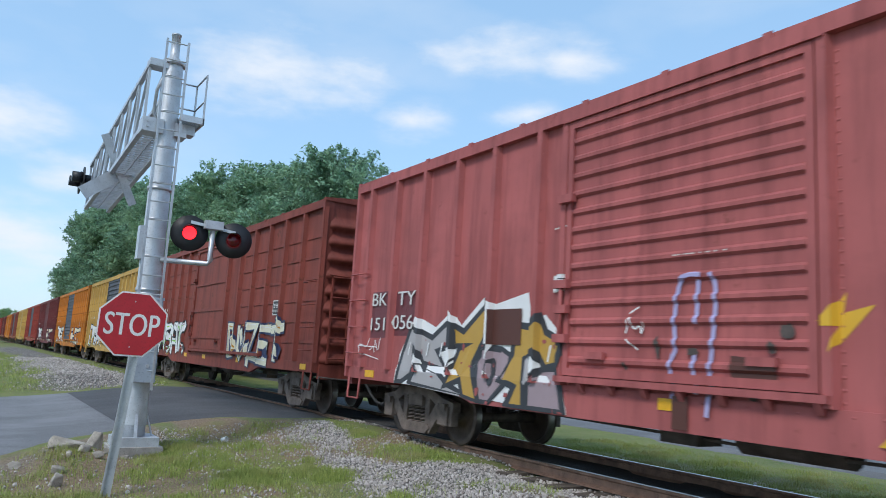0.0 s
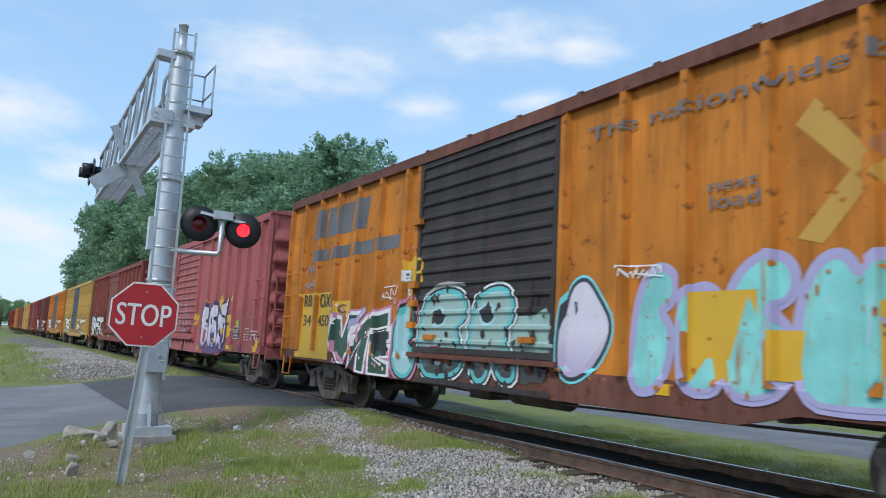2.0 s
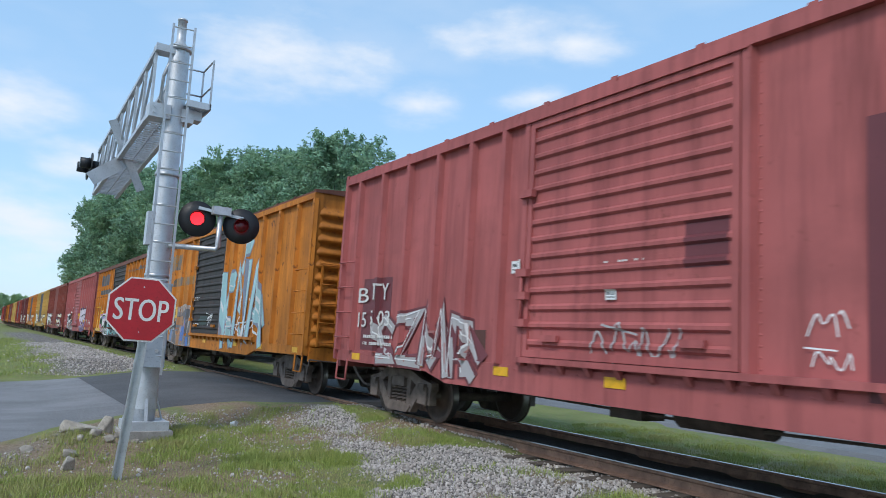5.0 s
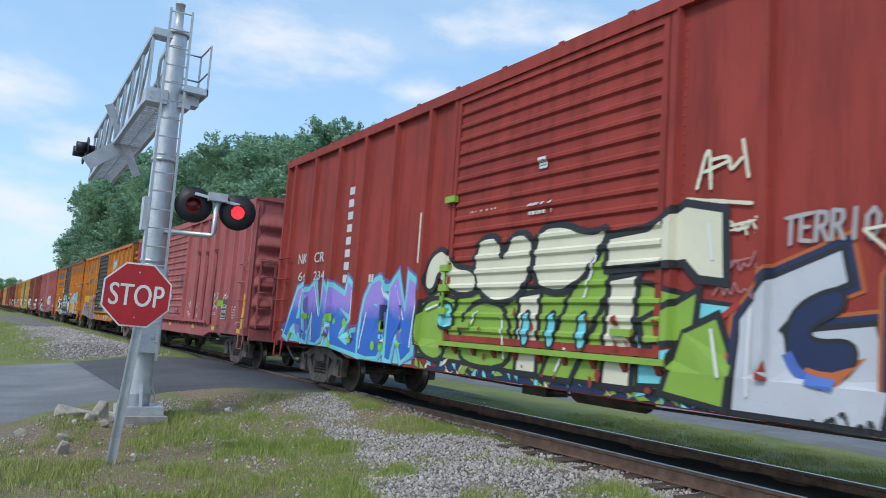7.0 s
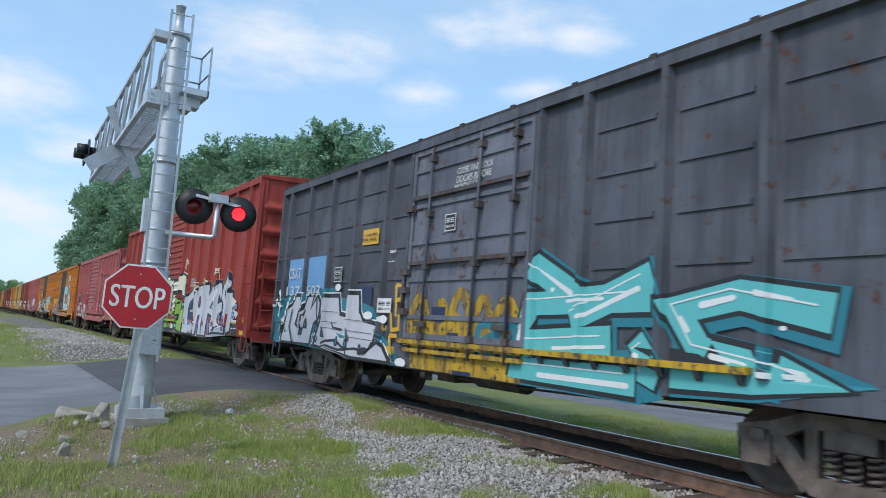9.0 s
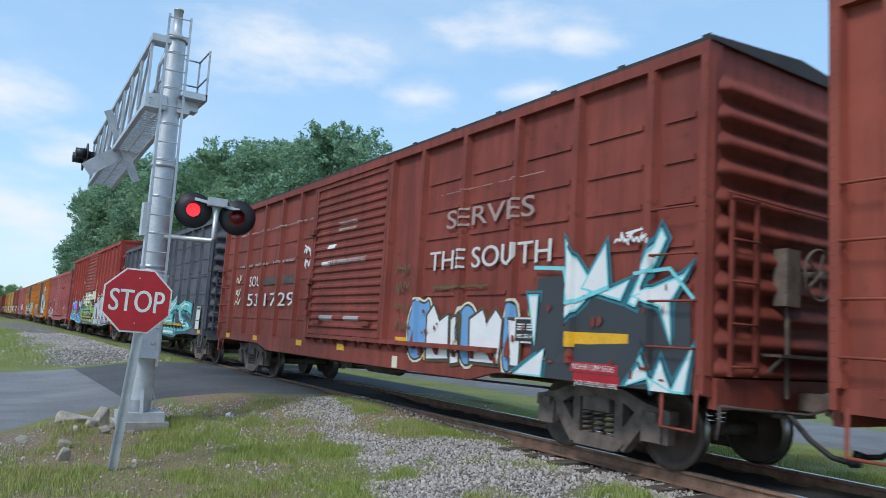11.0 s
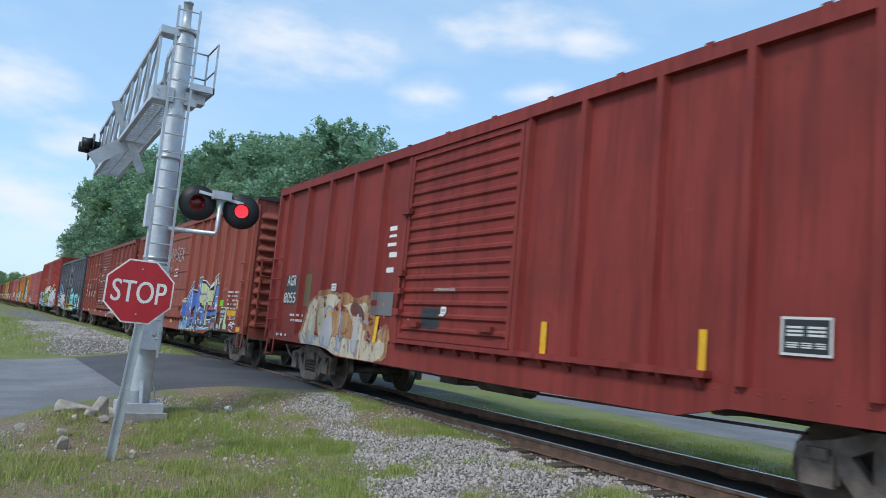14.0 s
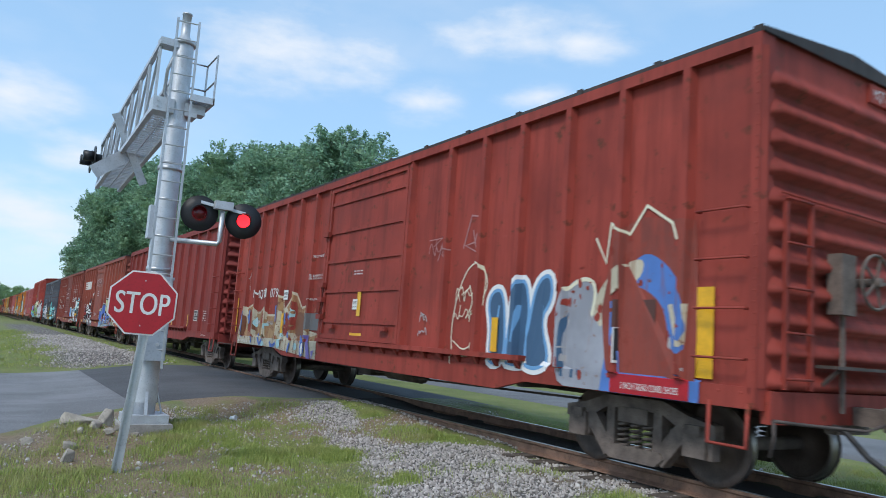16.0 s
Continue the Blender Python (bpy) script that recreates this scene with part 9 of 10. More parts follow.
def make_signal():
    x, y = MAST
    h = MAST_TOP - MAST_FOOT
    sig = thing("crossing_signal", pose(x, y, MAST_FOOT, 0, -0.4, 0), "silver crossing signal mast with cantilever arm and red flashers", "railroad signal")
    bm = bmesh.new()
    rings = lathe(bm, [(0.35, 0.20), (0.9, 0.195), (h - 0.60, 0.167), (h - 0.56, 0.158), (h - 0.50, 0.158), (h - 0.49, 0.11), (h - 0.44, 0.10), (h - 0.43, 0.078), (h - 0.03, 0.074), (h - 0.028, 0.084), (h, 0.084)], 24, "z")
    bm.faces.new(rings[-1])
    part("mast", bm, M_ALU, sig, "tapered aluminium mast")
    for k in range(9):                                  # seams round the mast
        bm = bmesh.new()
        z = 1.2 + k * (h - 2.0) / 8
        r = 0.195 - 0.03 * (z - 0.9) / (h - 1.35) + 0.003
        lathe(bm, [(z - 0.012, r - 0.01), (z - 0.012, r), (z + 0.012, r), (z + 0.012, r - 0.01)], 24, "z")
        part("band", bm, M_GALV, sig)
    bm = bmesh.new()
    bx(bm, -0.30, 0.36, -0.30, 0.30, 0.02, 0.16)
    for sx, sy in ((1, 0), (-1, 0), (0, 1), (0, -1)):
        bar(bm, (sx * 0.30, sy * 0.28, 0.16), (sx * 0.16, sy * 0.16, 0.62), 0.05, 0.02)
    part("base_plate", bm, M_ALU, sig)
    bm = bmesh.new()
    rod(bm, (0, 0, 0.1), (0, 0, 1.0), 0.19, 24)
    part("base_collar", bm, M_ALU, sig)
    bm = bmesh.new()
    bx(bm, -0.36, 0.42, -0.36, 0.36, -0.25, 0.02)
    part("foundation", bm, M_CONC, sig, "concrete footing")
    bm = bmesh.new()                                    # cable box on the camera's side
    bx(bm, -0.16, 0.19, -0.32, -0.17, 1.02, 2.36)
    bx(bm, -0.175, 0.205, -0.325, -0.305, 2.33, 2.375)
    part("cable_box", bm, M_BOX, sig, "blue-grey steel cable box")
    for px, pz in ((0.05, 1.28), (0.05, 2.2)):
        bm = bmesh.new()
        rod(bm, (px, -0.32, pz), (px, -0.335, pz), 0.03, 10)
        part("box_latch", bm, M_GALV, sig)
    bm = bmesh.new()
    bx(bm, -0.25, -0.15, -0.1, 0.1, 3.0, 3.55)
    part("junction_box", bm, M_ALU, sig)
    # climbing ladder on the right of the mast, towards the camera
    ang = radians(-33)
    lx, ly = -0.02, -0.30
    bm = bmesh.new()
    for s in (-0.17, 0.17):
        bar(bm, (lx + s, ly + s * -0.15, 0.9), (lx + s, ly + s * -0.15, h - (0.21 if s < 0 else 0.22)), 0.038, 0.02)
    part("ladder_rail", bm, M_GALV, sig)
    for z in np.arange(1.2, h - 0.2, 0.305):
        bm = bmesh.new()
        rod(bm, (lx - 0.17, ly + 0.025, z), (lx + 0.17, ly - 0.025, z), 0.012, 6)
        part("ladder_rung", bm, M_GALV, sig)
    for z in (2.5, 4.2, h - 0.55):
        bm = bmesh.new()
        lathe(bm, [(z - 0.03, 0.17), (z - 0.03, 0.20), (z + 0.03, 0.20), (z + 0.03, 0.17)], 20, "z")
        part("clamp", bm, M_GALV, sig)
    # work platform with a rail on the track side of the mast
    pz = 5.42
    bm = bmesh.new()
    for k in range(9):                                  # open grating in an angle frame
        bx(bm, 0.16 + k * 0.042, 0.168 + k * 0.042, -0.33, 0.33, pz, pz + 0.035)
    for k in range(16):
        bx(bm, 0.15, 0.50, -0.33 + k * 0.0427, -0.322 + k * 0.0427, pz + 0.005, pz + 0.03)
    for xa, xb, ya, yb in ((0.14, 0.52, -0.36, -0.33), (0.14, 0.52, 0.33, 0.36), (0.50, 0.53, -0.36, 0.36)):
        bx(bm, xa, xb, ya, yb, pz - 0.06, pz + 0.05)
    tagged(part("platform_grating", bm, M_GALV, sig, "grated work platform"), kind="stuff")
    for px, py in ((0.51, -0.34), (0.51, 0.34), (0.20, 0.34)):
        bm = bmesh.new()
        bar(bm, (px, py, pz), (px, py, pz + 0.82), 0.028)
        part("platform_post", bm, M_GALV, sig)
    for z in (pz + 0.36, pz + 0.82):
        bm = bmesh.new()
        tube(bm, [(0.51, -0.35, z), (0.51, 0.33, z), (0.50, 0.34, z), (0.18, 0.34, z)], 0.016, 6)
        part("platform_rail", bm, M_GALV, sig)
    bm = bmesh.new()
    bx(bm, 0.10, 0.44, -0.14, 0.12, pz - 0.22, pz - 0.062)
    bx(bm, 0.10, 0.30, -0.18, 0.16, pz - 0.30, pz - 0.20)
    part("platform_bracket", bm, M_ALU, sig)
    # truss arm out over the road, parallel to the track
    z0, z1, reach = 5.20, 6.30, 6.6
    bm = bmesh.new()
    for cx in (-0.37, 0.13):
        bar(bm, (cx, 0.0, z0), (cx, reach, z0 - 0.42), 0.08)
        bar(bm, (cx, 0.0, z1), (cx, reach * 0.98, z1 - 0.5), 0.075)
    part("truss_chord", bm, M_ALU, sig, "aluminium truss arm")
    n = 8
    for cx in (-0.37, 0.13):
        for k in range(n + 1):
            s = k / n
            a, b = (cx, reach * s, z0 - 0.42 * s), (cx, reach * s * 0.98, z1 - 0.5 * s)
            bm = bmesh.new()
            bar(bm, a, b, 0.042)
            if k < n:
                s2 = (k + 1) / n
                bar(bm, b, (cx, reach * s2, z0 - 0.42 * s2), 0.042)
            part("truss_web", bm, M_ALU, sig)
    bm = bmesh.new()                                    # walkway grating in the arm
    for k in range(46):
        yy = 0.3 + k * (reach - 0.4) / 46
        zz = z0 - 0.42 * yy / reach
        bar(bm, (-0.36, yy, zz), (0.12, yy, zz), 0.025, 0.03)
    for xx in (-0.12,):
        bar(bm, (xx, 0.25, z0 - 0.005), (xx, reach - 0.1, z0 - 0.42), 0.012, 0.03)
    part("walkway", bm, M_GALV, sig, "grated walkway")
    for (xa, za), (xb, zb) in (((-0.58, 5.74), (0.10, 4.40)), ((-0.86, 4.48), (0.14, 5.29))):   # back of the crossbuck on the arm
        bm = bmesh.new()
        bar(bm, (xa, 2.95, za), (xb, 3.05 + (0.03 if za < 5 else 0), zb), 0.27 if za < 5 else 0.16, 0.015, (0, -1, 0))
        part("crossbuck_blade", bm, M_GALV, sig, "back of a crossbuck blade")
    bm = bmesh.new()
    bx(bm, -0.40, 0.05, -0.14, 0.14, z1 - 0.02, z1 + 0.10)
    part("arm_bracket", bm, M_ALU, sig)
    bm = bmesh.new()
    bx(bm, -0.42, -0.08, -0.19, 0.16, z0 - 0.08, z0 + 0.16)
    part("arm_bracket", bm, M_ALU, sig, "bolted arm bracket")
    for px in (-0.34, -0.18):
        for qz in (z0, z0 + 0.09):
            bm = bmesh.new()
            rod(bm, (px, -0.21, qz), (px, -0.19, qz), 0.02, 8)
            part("bolt", bm, M_GALV, sig)
    bm = bmesh.new()
    tube(bm, [(-0.12, -0.1, z1 - 0.05), (-0.22, 0.0, z1 - 0.4), (-0.2, 0.2, z1 - 0.75), (-0.05, 0.2, z1 - 0.95)], 0.028, 8)
    part("cable_conduit", bm, M_GALV, sig)
    for k, yy in enumerate((reach - 0.35, reach + 0.25)):
        for sgn in (-1, 1):
            bm = bmesh.new()
            cx = -0.30 + sgn * 0.24
            rings = lathe(bm, [(-0.012, 0.0), (-0.012, 0.28), (0.012, 0.28), (0.012, 0.0)], 24, "x")
            rod(bm, (0.0, 0, 0), (-0.2, 0, 0), 0.10, 16)
            rod(bm, (0.0, 0, 0.02), (0.24, 0, 0.02), 0.13, 16, 0.125)
            part("flasher_head", bm, M_BLACK, sig, "black flasher head with hood", pose(cx, yy, z0 + 0.22, 0, 0, 0 if sgn > 0 else 180))
    bm = bmesh.new()
    bx(bm, -0.24, -0.16, reach - 0.7, reach + 0.5, z0 + 0.08, z0 + 0.20)
    part("crossarm", bm, M_ALU, sig)
    # the pair of flashers on the mast
    az = radians(13.0)
    f = Vector((-math.sin(az), -math.cos(az), 0))
    zc = 3.12 - MAST_FOOT
    bm = bmesh.new()
    tube(bm, [(0.1, -0.15, zc - 0.47), (0.82, -0.32, zc - 0.47), (0.86, -0.33, zc - 0.42), (0.86, -0.33, zc + 0.1)], 0.045, 10)
    part("flasher_bracket", bm, M_GALV, sig)
    bm = bmesh.new()
    bx(bm, 0.72, 1.02, -0.40, -0.25, zc + 0.12, zc + 0.26)
    bar(bm, (0.52, -0.20, zc + 0.22), (1.24, -0.38, zc + 0.10), 0.05)
    part("flasher_box", bm, M_ALU, sig)
    for k, (ox, oy, oz) in enumerate(((0.52, -0.17, zc + 0.03), (1.22, -0.36, zc - 0.03))):
        turn = -13.0
        bm = bmesh.new()
        lathe(bm, [(0.0, 0.115), (-0.004, 0.305), (0.012, 0.305), (0.012, 0.0)], 32, "y")
        n = 20                                          # hood over the lens
        rr = []
        for j in range(n + 1):
            a = radians(-35 + 250 * j / n)
            rr.append([bm.verts.new((0.125 * math.cos(a), yy, 0.125 * math.sin(a))) for yy in (-0.002, -0.12 if 20 < -35 + 250 * j / n < 160 else -0.06)])
        for q, w in zip(rr[:-1], rr[1:]):
            bm.faces.new((q[0], w[0], w[1], q[1])).smooth = True
        lathe(bm, [(0.012, 0.17), (0.15, 0.15), (0.17, 0.0)], 20, "y")
        head = part("flasher_head", bm, M_BLACK, sig, "black flasher head with round target", pose(ox, oy, oz, 0, 0, turn))
        bm = bmesh.new()
        lathe(bm, [(0.02, 0.0), (0.015, 0.06), (0.0, 0.112)], 24, "y")
        unit = part("lamp_unit", bm, M_REDGLOW, head, "red lamp that flashes in turn", pose(0, -0.03, 0))
        bm = bmesh.new()
        lathe(bm, [(0.0, 0.112), (0.03, 0.112), (0.032, 0.0)], 24, "y")
        part_me = mesh_of("lamp_back", bm, M_REDDARK)
        unit.data.materials.append(M_REDDARK)
        bm = bmesh.new()
        bm.from_mesh(unit.data)
        n0 = len(bm.faces)
        bm.from_mesh(part_me)
        bm.faces.ensure_lookup_table()
        for fc in bm.faces[n0:]:
            fc.material_index = 1
        bm.to_mesh(unit.data)
        bm.free()
        LAMPS.append((unit, k))


make_signal()


# ---- trees ----
M_BARK = plain("bark", (0.09, 0.07, 0.05), 0.9, 0, 0.3, 4, 0.6)


def leaf_material(name, rgb):
    m, nt, b = nodes_of(name, 0.6)
    geo = nt.nodes.new("ShaderNodeNewGeometry")
    big = noise_node(nt, 0.35, 3)
    c = mix_node(nt, geo.outputs["Random Per Island"], [v * 0.55 for v in rgb], [v * 1.6 for v in rgb])
    c = mix_node(nt, ramp_node(nt, big.outputs["Fac"], 0.4, 0.7), c, (rgb[0] * 1.3, rgb[1] * 1.2, rgb[2]))
    nt.links.new(c, b.inputs["Base Color"])
    through_light = nt.nodes.new("ShaderNodeBsdfTranslucent")
    nt.links.new(c, through_light.inputs["Color"])
    both = nt.nodes.new("ShaderNodeMixShader")
    both.inputs["Fac"].default_value = 0.4
    nt.links.new(b.outputs["BSDF"], both.inputs[1])
    nt.links.new(through_light.outputs["BSDF"], both.inputs[2])
    out = next(q for q in nt.nodes if q.type == "OUTPUT_MATERIAL")
    nt.links.new(both.outputs["Shader"], out.inputs["Surface"])
    b.inputs["Specular IOR Level"].default_value = 0.2
    return m


# Leaf greens are lifted to stand for haze, palest on the far trees.
M_LEAF = leaf_material("oak_leaves", (0.21, 0.345, 0.235))
M_LEAF_HAZE = leaf_material("hazed_far_leaves", (0.26, 0.40, 0.22))


def tree_meshes(seed, leaves, size, height=14.0, spread=5.0):
    rnd = random.Random(seed)
    bm = bmesh.new()
    rod(bm, (0, 0, -0.3), (0.2, 0.1, height * 0.4), 0.35, 10, 0.22)
    lobes = []
    for k in range(46):
        a, u = rnd.uniform(0, math.tau), rnd.random()
        z = height * (0.16 + 0.76 * u)
        w = spread * (0.35 + 0.75 * math.sin(math.pi * min(1, 0.12 + 0.82 * u)) ** 0.8) * rnd.uniform(0.5, 0.95)
        lobes.append((Vector((w * math.cos(a), w * math.sin(a), z)), rnd.uniform(1.0, 1.9)))
    lobes.append((Vector((0.3, 0, height * 0.93)), 1.5))
    for c, r in lobes[:16]:
        rod(bm, (0.1, 0.05, height * rnd.uniform(0.2, 0.4)), c * 0.9, 0.13, 6, 0.03)
    trunk = mesh_of("trunk", bm, M_BARK)
    verts, faces = [], []
    per = 34
    for k in range(leaves // per):                   # leaves gather in sprays that stand out of each bough
        c, r = lobes[k % len(lobes)]
        d = Vector((rnd.gauss(0, 1), rnd.gauss(0, 1), rnd.gauss(0.35, 1))).normalized()
        root = c + d * r * (rnd.random() ** 0.4) * 0.95
        out = (d + Vector((rnd.gauss(0, 0.35), rnd.gauss(0, 0.35), rnd.gauss(0.35, 0.3)))).normalized()
        reach, fan = rnd.uniform(0.3, 0.85), rnd.uniform(0.13, 0.26)
        for _ in range(per):
            u = rnd.random() ** 0.7
            p = root + out * reach * u + Vector((rnd.gauss(0, fan), rnd.gauss(0, fan), rnd.gauss(0, fan * 0.7))) * (1.15 - 0.7 * u)
            t = (out * 0.6 + Vector((rnd.gauss(0, 1), rnd.gauss(0, 1), rnd.gauss(0, 0.6)))).normalized()
            q = t.cross(d + Vector((rnd.gauss(0, 0.5), rnd.gauss(0, 0.5), rnd.gauss(0, 0.5))))
            if q.length < 1e-3:
                continue
            q.normalize()
            s = size * rnd.uniform(0.6, 1.3)
            i = len(verts)
            verts += [p - t * s, p + q * s * 0.45, p + t * s, p - q * s * 0.45]
            faces.append((i, i + 1, i + 2, i + 3))
    me = bpy.data.meshes.new("crown")
    me.from_pydata([tuple(v) for v in verts], [], faces)
    return trunk, me


def make_trees():
    kinds = [tree_meshes(s, 80000, 0.125) for s in (3, 8, 21)]
    for i, (_, crown) in enumerate(kinds):
        crown.materials.append(M_LEAF)
    # far crowns: the same leaves with distance haze put into their colour
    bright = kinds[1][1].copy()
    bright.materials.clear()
    bright.materials.append(M_LEAF_HAZE)
    rnd = random.Random(5)
    # x, y, height, kind
    spots = [(19.2, 40.0, 13.6, 0), (16.4, 44.5, 13.2, 1), (22.6, 38.0, 11.6, 2), (15.6, 50, 13.9, 2), (18.5, 51, 14.8, 0), (14.4, 57, 13.4, 1), (17.5, 62, 15.8, 2), (14.6, 66, 15.4, 0),
             (16.8, 74, 17.0, 1), (14.2, 78, 16.8, 2), (16.6, 88, 19.0, 0), (15.6, 95, 18.9, 1), (17.0, 104, 20.4, 2), (27, 43, 12.0, 1), (24, 56, 13.0, 0), (22, 70, 14.0, 2), (20, 88, 15.5, 1),
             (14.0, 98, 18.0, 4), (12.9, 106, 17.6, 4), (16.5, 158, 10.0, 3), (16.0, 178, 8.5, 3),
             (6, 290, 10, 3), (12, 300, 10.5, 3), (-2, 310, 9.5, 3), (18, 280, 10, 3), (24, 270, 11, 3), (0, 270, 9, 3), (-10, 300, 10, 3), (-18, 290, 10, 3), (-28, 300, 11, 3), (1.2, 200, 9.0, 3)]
    for x, y, h, k in spots:
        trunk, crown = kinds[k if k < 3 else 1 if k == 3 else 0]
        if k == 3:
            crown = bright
        t = thing("tree", pose(x, y, -0.46, 0, 0, rnd.uniform(0, 360)), "leafy green broadleaf tree beside the railway" if y < 180 else "distant leafy tree on the skyline", "tree", "trees beyond the track")
        s = h / 14.0
        t.scale = (s * rnd.uniform(0.95, 1.15), s, s) if k < 4 else (s * 0.68, s * 0.68, s)
        part("trunk", trunk, None, t)
        part("crown", crown, None, t, "dense dark green crown")


make_trees()


# ---- rocks, stones and grass ----
def make_rock(name, m, dims, seed, label):
    rnd = random.Random(seed)
    bm = bmesh.new()                                    # broken block: flat faces, chipped edges
    for _ in range(16):
        d = Vector((rnd.gauss(0, 1), rnd.gauss(0, 1), rnd.gauss(0, 1))).normalized()
        d /= max(abs(d.x), abs(d.y), abs(d.z)) ** 0.75
        bm.verts.new((d.x * dims[0] * 0.82, d.y * dims[1] * 0.82, d.z * dims[2] * 0.72))
    hull = bmesh.ops.convex_hull(bm, input=bm.verts)
    bmesh.ops.delete(bm, geom=[g for g in hull["geom_interior"] if isinstance(g, bmesh.types.BMVert)], context="VERTS")
    bmesh.ops.bevel(bm, geom=bm.edges[:], offset=min(dims) * 0.07, segments=1, affect="EDGES")
    ob = new(name, mesh_of(name, bm, M_STONE))
    ob.matrix_basis = m
    return tagged(ob, label, "rock", "rubble by the signal footing")


def make_rocks():
    for k, (x, y, a, dims) in enumerate(((1.46, 11.85, 12, (0.33, 0.22, 0.16)), (1.80, 12.05, 70, (0.17, 0.15, 0.27)), (1.12, 10.0, 40, (0.13, 0.10, 0.14)), (2.02, 12.0, 0, (0.12, 0.12, 0.12)), (1.22, 10.6, 60, (0.15, 0.11, 0.08)),
                                       (0.75, 11.0, 20, (0.10, 0.09, 0.06)), (1.75, 11.2, 20, (0.09, 0.08, 0.07)), (1.62, 11.5, 50, (0.16, 0.10, 0.10)), (1.95, 11.6, 15, (0.10, 0.08, 0.08)), (1.40, 11.2, 80, (0.11, 0.08, 0.06)), (2.2, 11.75, 35, (0.09, 0.07, 0.06)))):
        z = ground_z(x, y) + dims[2] * 0.35
        make_rock("rock", pose(x, y, z, 8 * k, 5, a), dims, k + 2, "pale broken limestone rock in the verge")


make_rocks()
make_rock("stone", pose(4.75, 8.5, -0.38, 5, 0, 30), (0.10, 0.07, 0.05), 14, "small pale stone lying in the grass")


def make_litter():
    bm = bmesh.new()                                    # crumpled white paper cup by the crossing
    lathe(bm, [(0.0, 0.0), (0.0, 0.035), (0.06, 0.042), (0.11, 0.05), (0.11, 0.045), (0.012, 0.03)], 14, "z")
    for v in bm.verts:
        v.co += Vector((noise.noise(v.co * 30), noise.noise(v.co * 30 + Vector((3, 1, 2))), 0)) * 0.012
    ob = new("paper_cup", mesh_of("paper_cup", bm, M_WHITE))
    ob.matrix_basis = pose(4.05, 13.2, ground_z(4.05, 13.2) + 0.05, 80, 0, 40)
    tagged(ob, "crumpled white paper cup lying on the verge", "litter")


make_litter()


def make_stones():
    """Loose ballast: many small broken stones."""
    rnd = random.Random(11)
    shapes = []
    for k in range(6):
        bm = bmesh.new()
        bmesh.ops.create_icosphere(bm, subdivisions=1, radius=1.0)
        shapes.append(([Vector((v.co.x * rnd.uniform(0.6, 1.1), v.co.y * rnd.uniform(0.6, 1.1), v.co.z * rnd.uniform(0.5, 0.9))) for v in bm.verts],
                       [[v.index for v in f.verts] for f in bm.faces]))
        bm.free()
    verts, faces = [], []
    placed, tries = 0, 0
    while placed < 33000 and tries < 330000:
        tries += 1
        if rnd.random() < 0.8:
            y = rnd.uniform(2.2, 14)
            u = rnd.random()
            x = rnd.uniform(3.0, 6.8) if u < 0.76 else rnd.uniform(-0.6, 3.2) if u < 0.9 else rnd.uniform(8.4, 11.2)
        else:
            y, x = rnd.uniform(25.5, 50), rnd.uniform(1.0, 6.2)
        g, e = cover(x, y)
        if rnd.random() > g * 1.1 + 0.16 * e + 0.02 or road_near(x) < y < road_far(x):
            continue
        s = rnd.uniform(0.007, 0.024) * (1.7 if rnd.random() < 0.08 else 1.0) * (2.0 if y > 20 else 1.0)
        vs, fs = shapes[placed % 6]
        m = Matrix.LocRotScale((x, y, ground_z(x, y) + s * 0.3), Euler((rnd.uniform(0, 6), rnd.uniform(0, 6), rnd.uniform(0, 6))), (s, s, s))
        i = len(verts)
        verts += [tuple(m @ v) for v in vs]
        faces += [[i + q for q in f] for f in fs]
        placed += 1
    me = bpy.data.meshes.new("ballast_stones")
    me.from_pydata(verts, [], faces)
    m, nt, b = nodes_of("ballast", 0.9)
    geo = nt.nodes.new("ShaderNodeNewGeometry")
    c = mix_node(nt, geo.outputs["Random Per Island"], (0.24, 0.215, 0.195), (0.52, 0.475, 0.435))
    nt.links.new(c, b.inputs["Base Color"])
    me.materials.append(m)
    tagged(new("ballast_stones", me), "loose grey crushed stone beside the track", "gravel", kind="stuff")


make_stones()


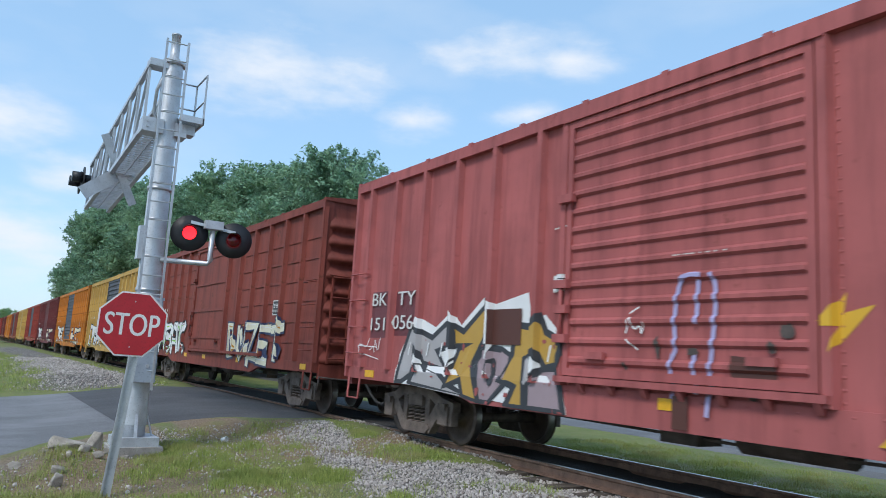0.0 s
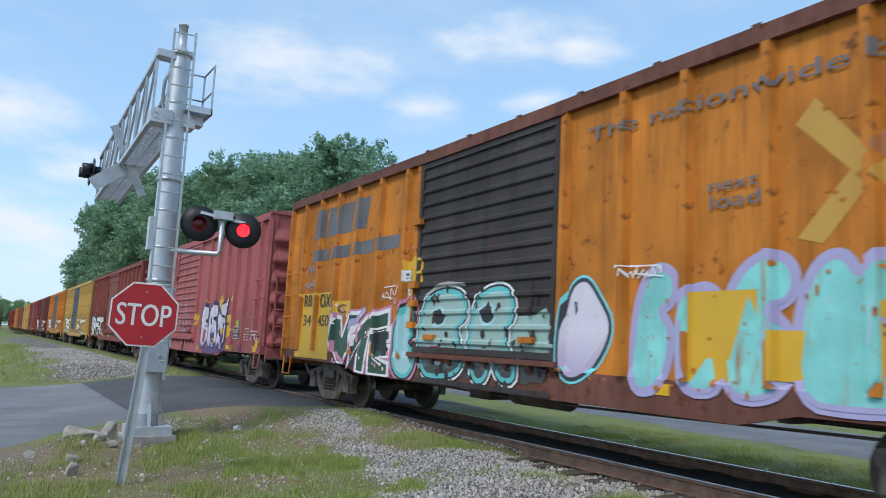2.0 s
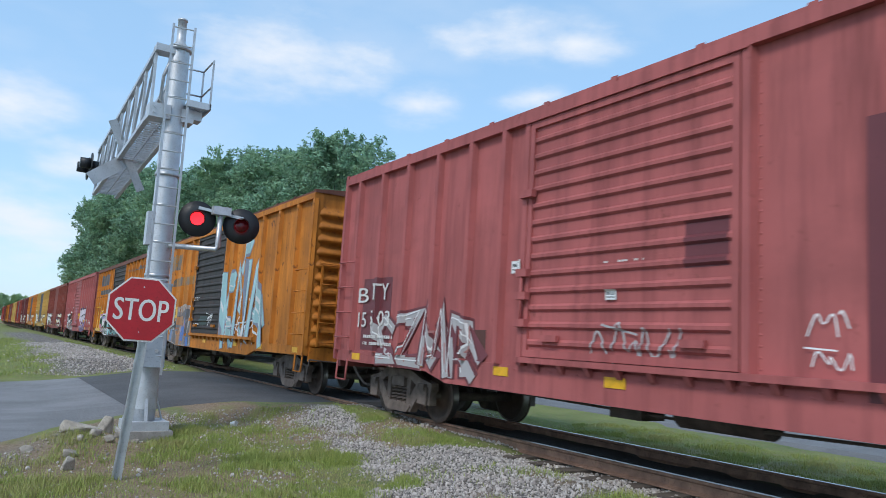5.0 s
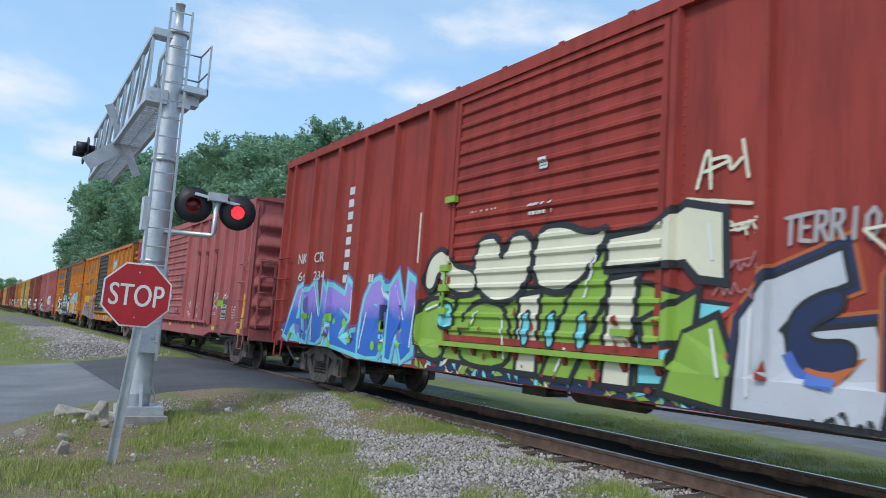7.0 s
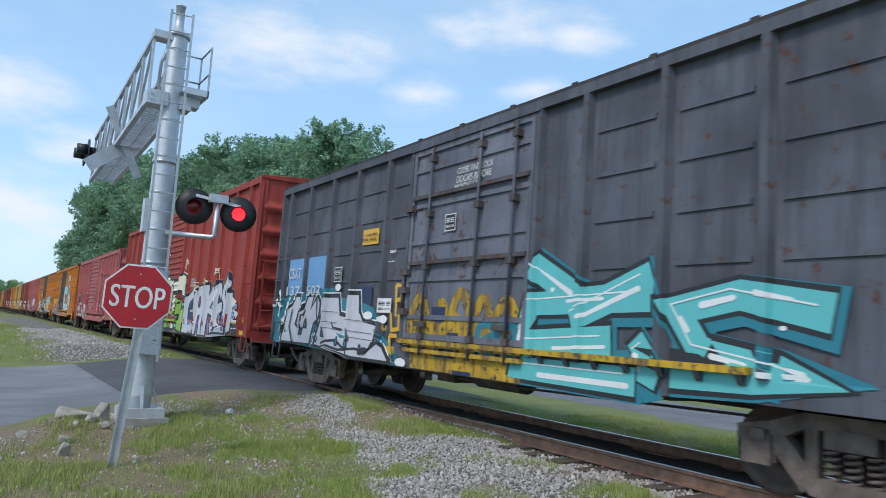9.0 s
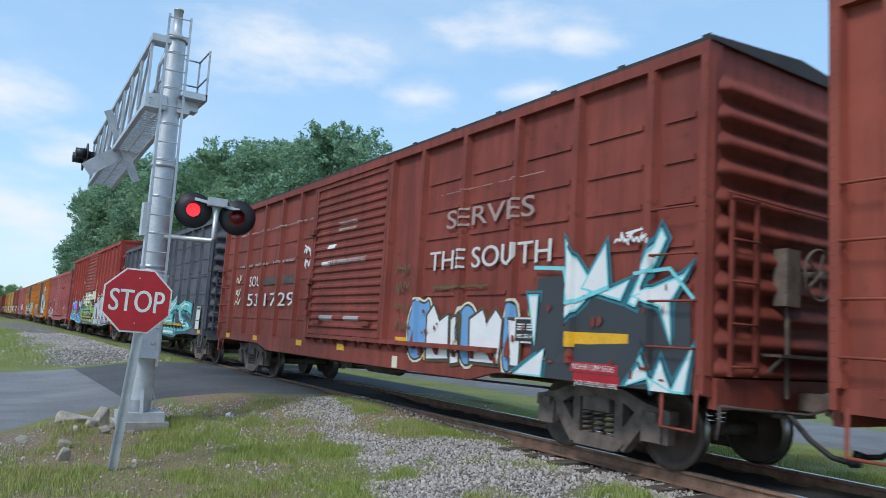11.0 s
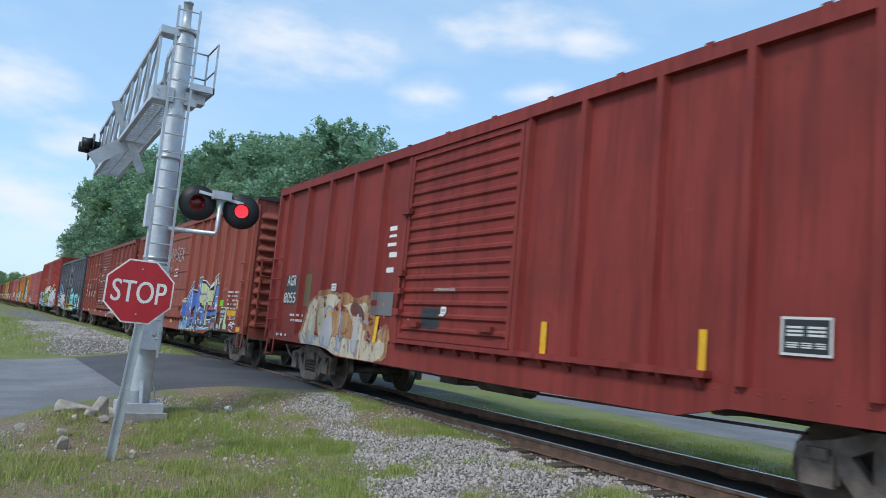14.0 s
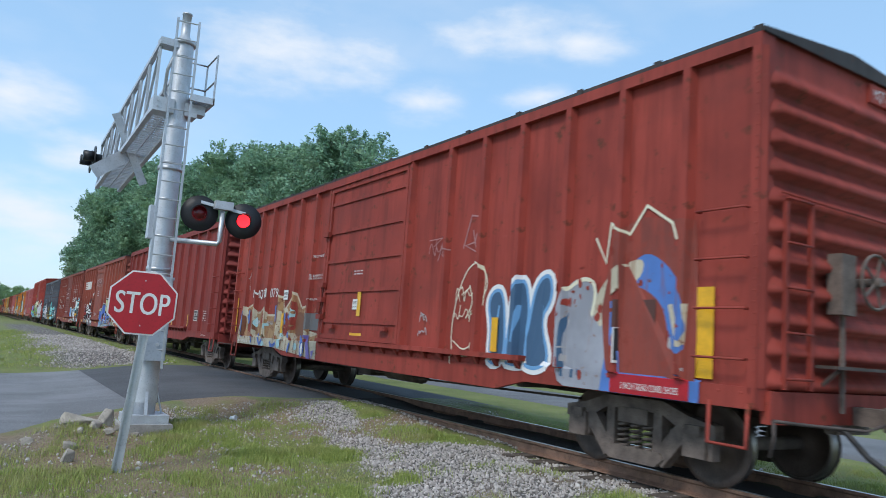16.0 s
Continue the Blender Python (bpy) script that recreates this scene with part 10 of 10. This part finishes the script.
def make_grass():
    rnd = random.Random(4)
    verts, faces = [], []
    placed, tries = 0, 0
    while placed < 215000 and tries < 800000:
        tries += 1
        r = rnd.random()
        if rnd.random() < 0.07:
            y, x = rnd.uniform(-5, 4.5), rnd.uniform(-6, 6.4)
        elif r < 0.72:
            y, x = rnd.uniform(3.0, 14.5), rnd.uniform(-0.5, 6.4)
        elif r < 0.86:
            y, x = rnd.uniform(1.5, 14), rnd.uniform(8.8, 14)
        else:
            y, x = rnd.uniform(19, 60), rnd.uniform(-6, 6.0)
        if road_near(x) - 0.1 < y < road_far(x) + 0.1:
            continue
        g, e = cover(x, y)
        tuft = noise.noise((x * 1.3, y * 1.3, 8.8)) + 0.6 * noise.noise((x * 4, y * 4, 2.8))
        lush = smooth(-0.25, 0.45, tuft)
        if rnd.random() > (1 - g) ** 2 * (1 - 0.72 * e) * (0.3 + lush) + 0.006:
            continue
        weed = 0.8 < TRACK_X - x < 1.15 and rnd.random() < 0.35
        h = (rnd.uniform(0.10, 0.22) if weed else rnd.uniform(0.025, 0.075)) * (0.6 + 1.0 * lush) * (1.6 if y > 19 else 1.0)
        w = rnd.uniform(0.0016, 0.0038) * (2.2 if y > 19 else 1.0)
        a = rnd.uniform(0, math.tau)
        lean = rnd.uniform(0.1, 0.7) * h
        z = ground_z(x, y)
        dx, dy = math.cos(a), math.sin(a)
        b = rnd.uniform(0, math.tau)
        i = len(verts)
        verts += [(x - dx * w, y - dy * w, z - 0.01), (x + dx * w, y + dy * w, z - 0.01),
                  (x + dx * w * 0.7 + math.cos(b) * lean * 0.35, y + dy * w * 0.7 + math.sin(b) * lean * 0.35, z + h * 0.6),
                  (x - dx * w * 0.7 + math.cos(b) * lean * 0.35, y - dy * w * 0.7 + math.sin(b) * lean * 0.35, z + h * 0.6),
                  (x + math.cos(b) * lean, y + math.sin(b) * lean, z + h)]
        faces += [(i, i + 1, i + 2, i + 3), (i + 3, i + 2, i + 4)]
        placed += 1
    me = bpy.data.meshes.new("grass_blades")
    me.from_pydata(verts, [], faces)
    m, nt, b = nodes_of("grass_blade", 0.7)
    geo = nt.nodes.new("ShaderNodeNewGeometry")
    n = noise_node(nt, 0.9, 4)
    c = mix_node(nt, geo.outputs["Random Per Island"], (0.165, 0.235, 0.045), (0.37, 0.42, 0.11))
    c = mix_node(nt, ramp_node(nt, n.outputs["Fac"], 0.5, 0.75), c, (0.38, 0.33, 0.15))
    nt.links.new(c, b.inputs["Base Color"])
    me.materials.append(m)
    tagged(new("grass_blades", me), "patchy green grass in tufts on the verge", "grass", kind="stuff")


make_grass()


# ---- what moves ----
def motions():
    times = [k * 0.5 for k in range(33)]
    for car, y in TRAIN:
        walk(car, [(t, pose(TRACK_X, y + train_shift(t), 0)) for t in times])
    # wheelsets roll; all leading ones share one action, all trailing ones another
    for sy, sets in WHEELSETS.items():
        first = sets[0]
        rows = []
        for k in range(481):
            t = k / 30
            rows.append((t, pose(0, sy * 0.865, WHEEL_R, -math.degrees((train_shift(t) - train_shift(0)) / WHEEL_R) % 360)))
        walk(first, rows)
        act, slot = first.animation_data.action, first.animation_data.action_slot
        for ob in sets[1:]:
            ob.rotation_mode = "QUATERNION"
            ob.animation_data_create()
            ob.animation_data.action = act
            ob.animation_data.action_slot = slot
    # the two lamps turn about in their heads, lit face out by turns of 0.6 s
    for unit, k in LAMPS:
        rows, angle = [(0.0, 0.0 if k == 0 else 180.0)], 0.0 if k == 0 else 180.0
        for n in range(27):
            t = float(np.interp(n, (0, 1, 2, 10, 11, 21, 23, 25, 26), (0.36, 0.93, 1.56, 6.5, 7.07, 12.95, 14.15, 15.3, 15.93))) - 0.05
            for j in range(4):
                a = angle + 60.0 * j
                if t + j / 30 <= 16.0:
                    rows.append((t + j / 30, a))
            angle += 180.0
        rows.append((16.0 + 1 / 30, rows[-1][1]))
        walk(unit, [(t, pose(0, -0.03, 0, 0, 0, a % 360)) for t, a in rows])


motions()
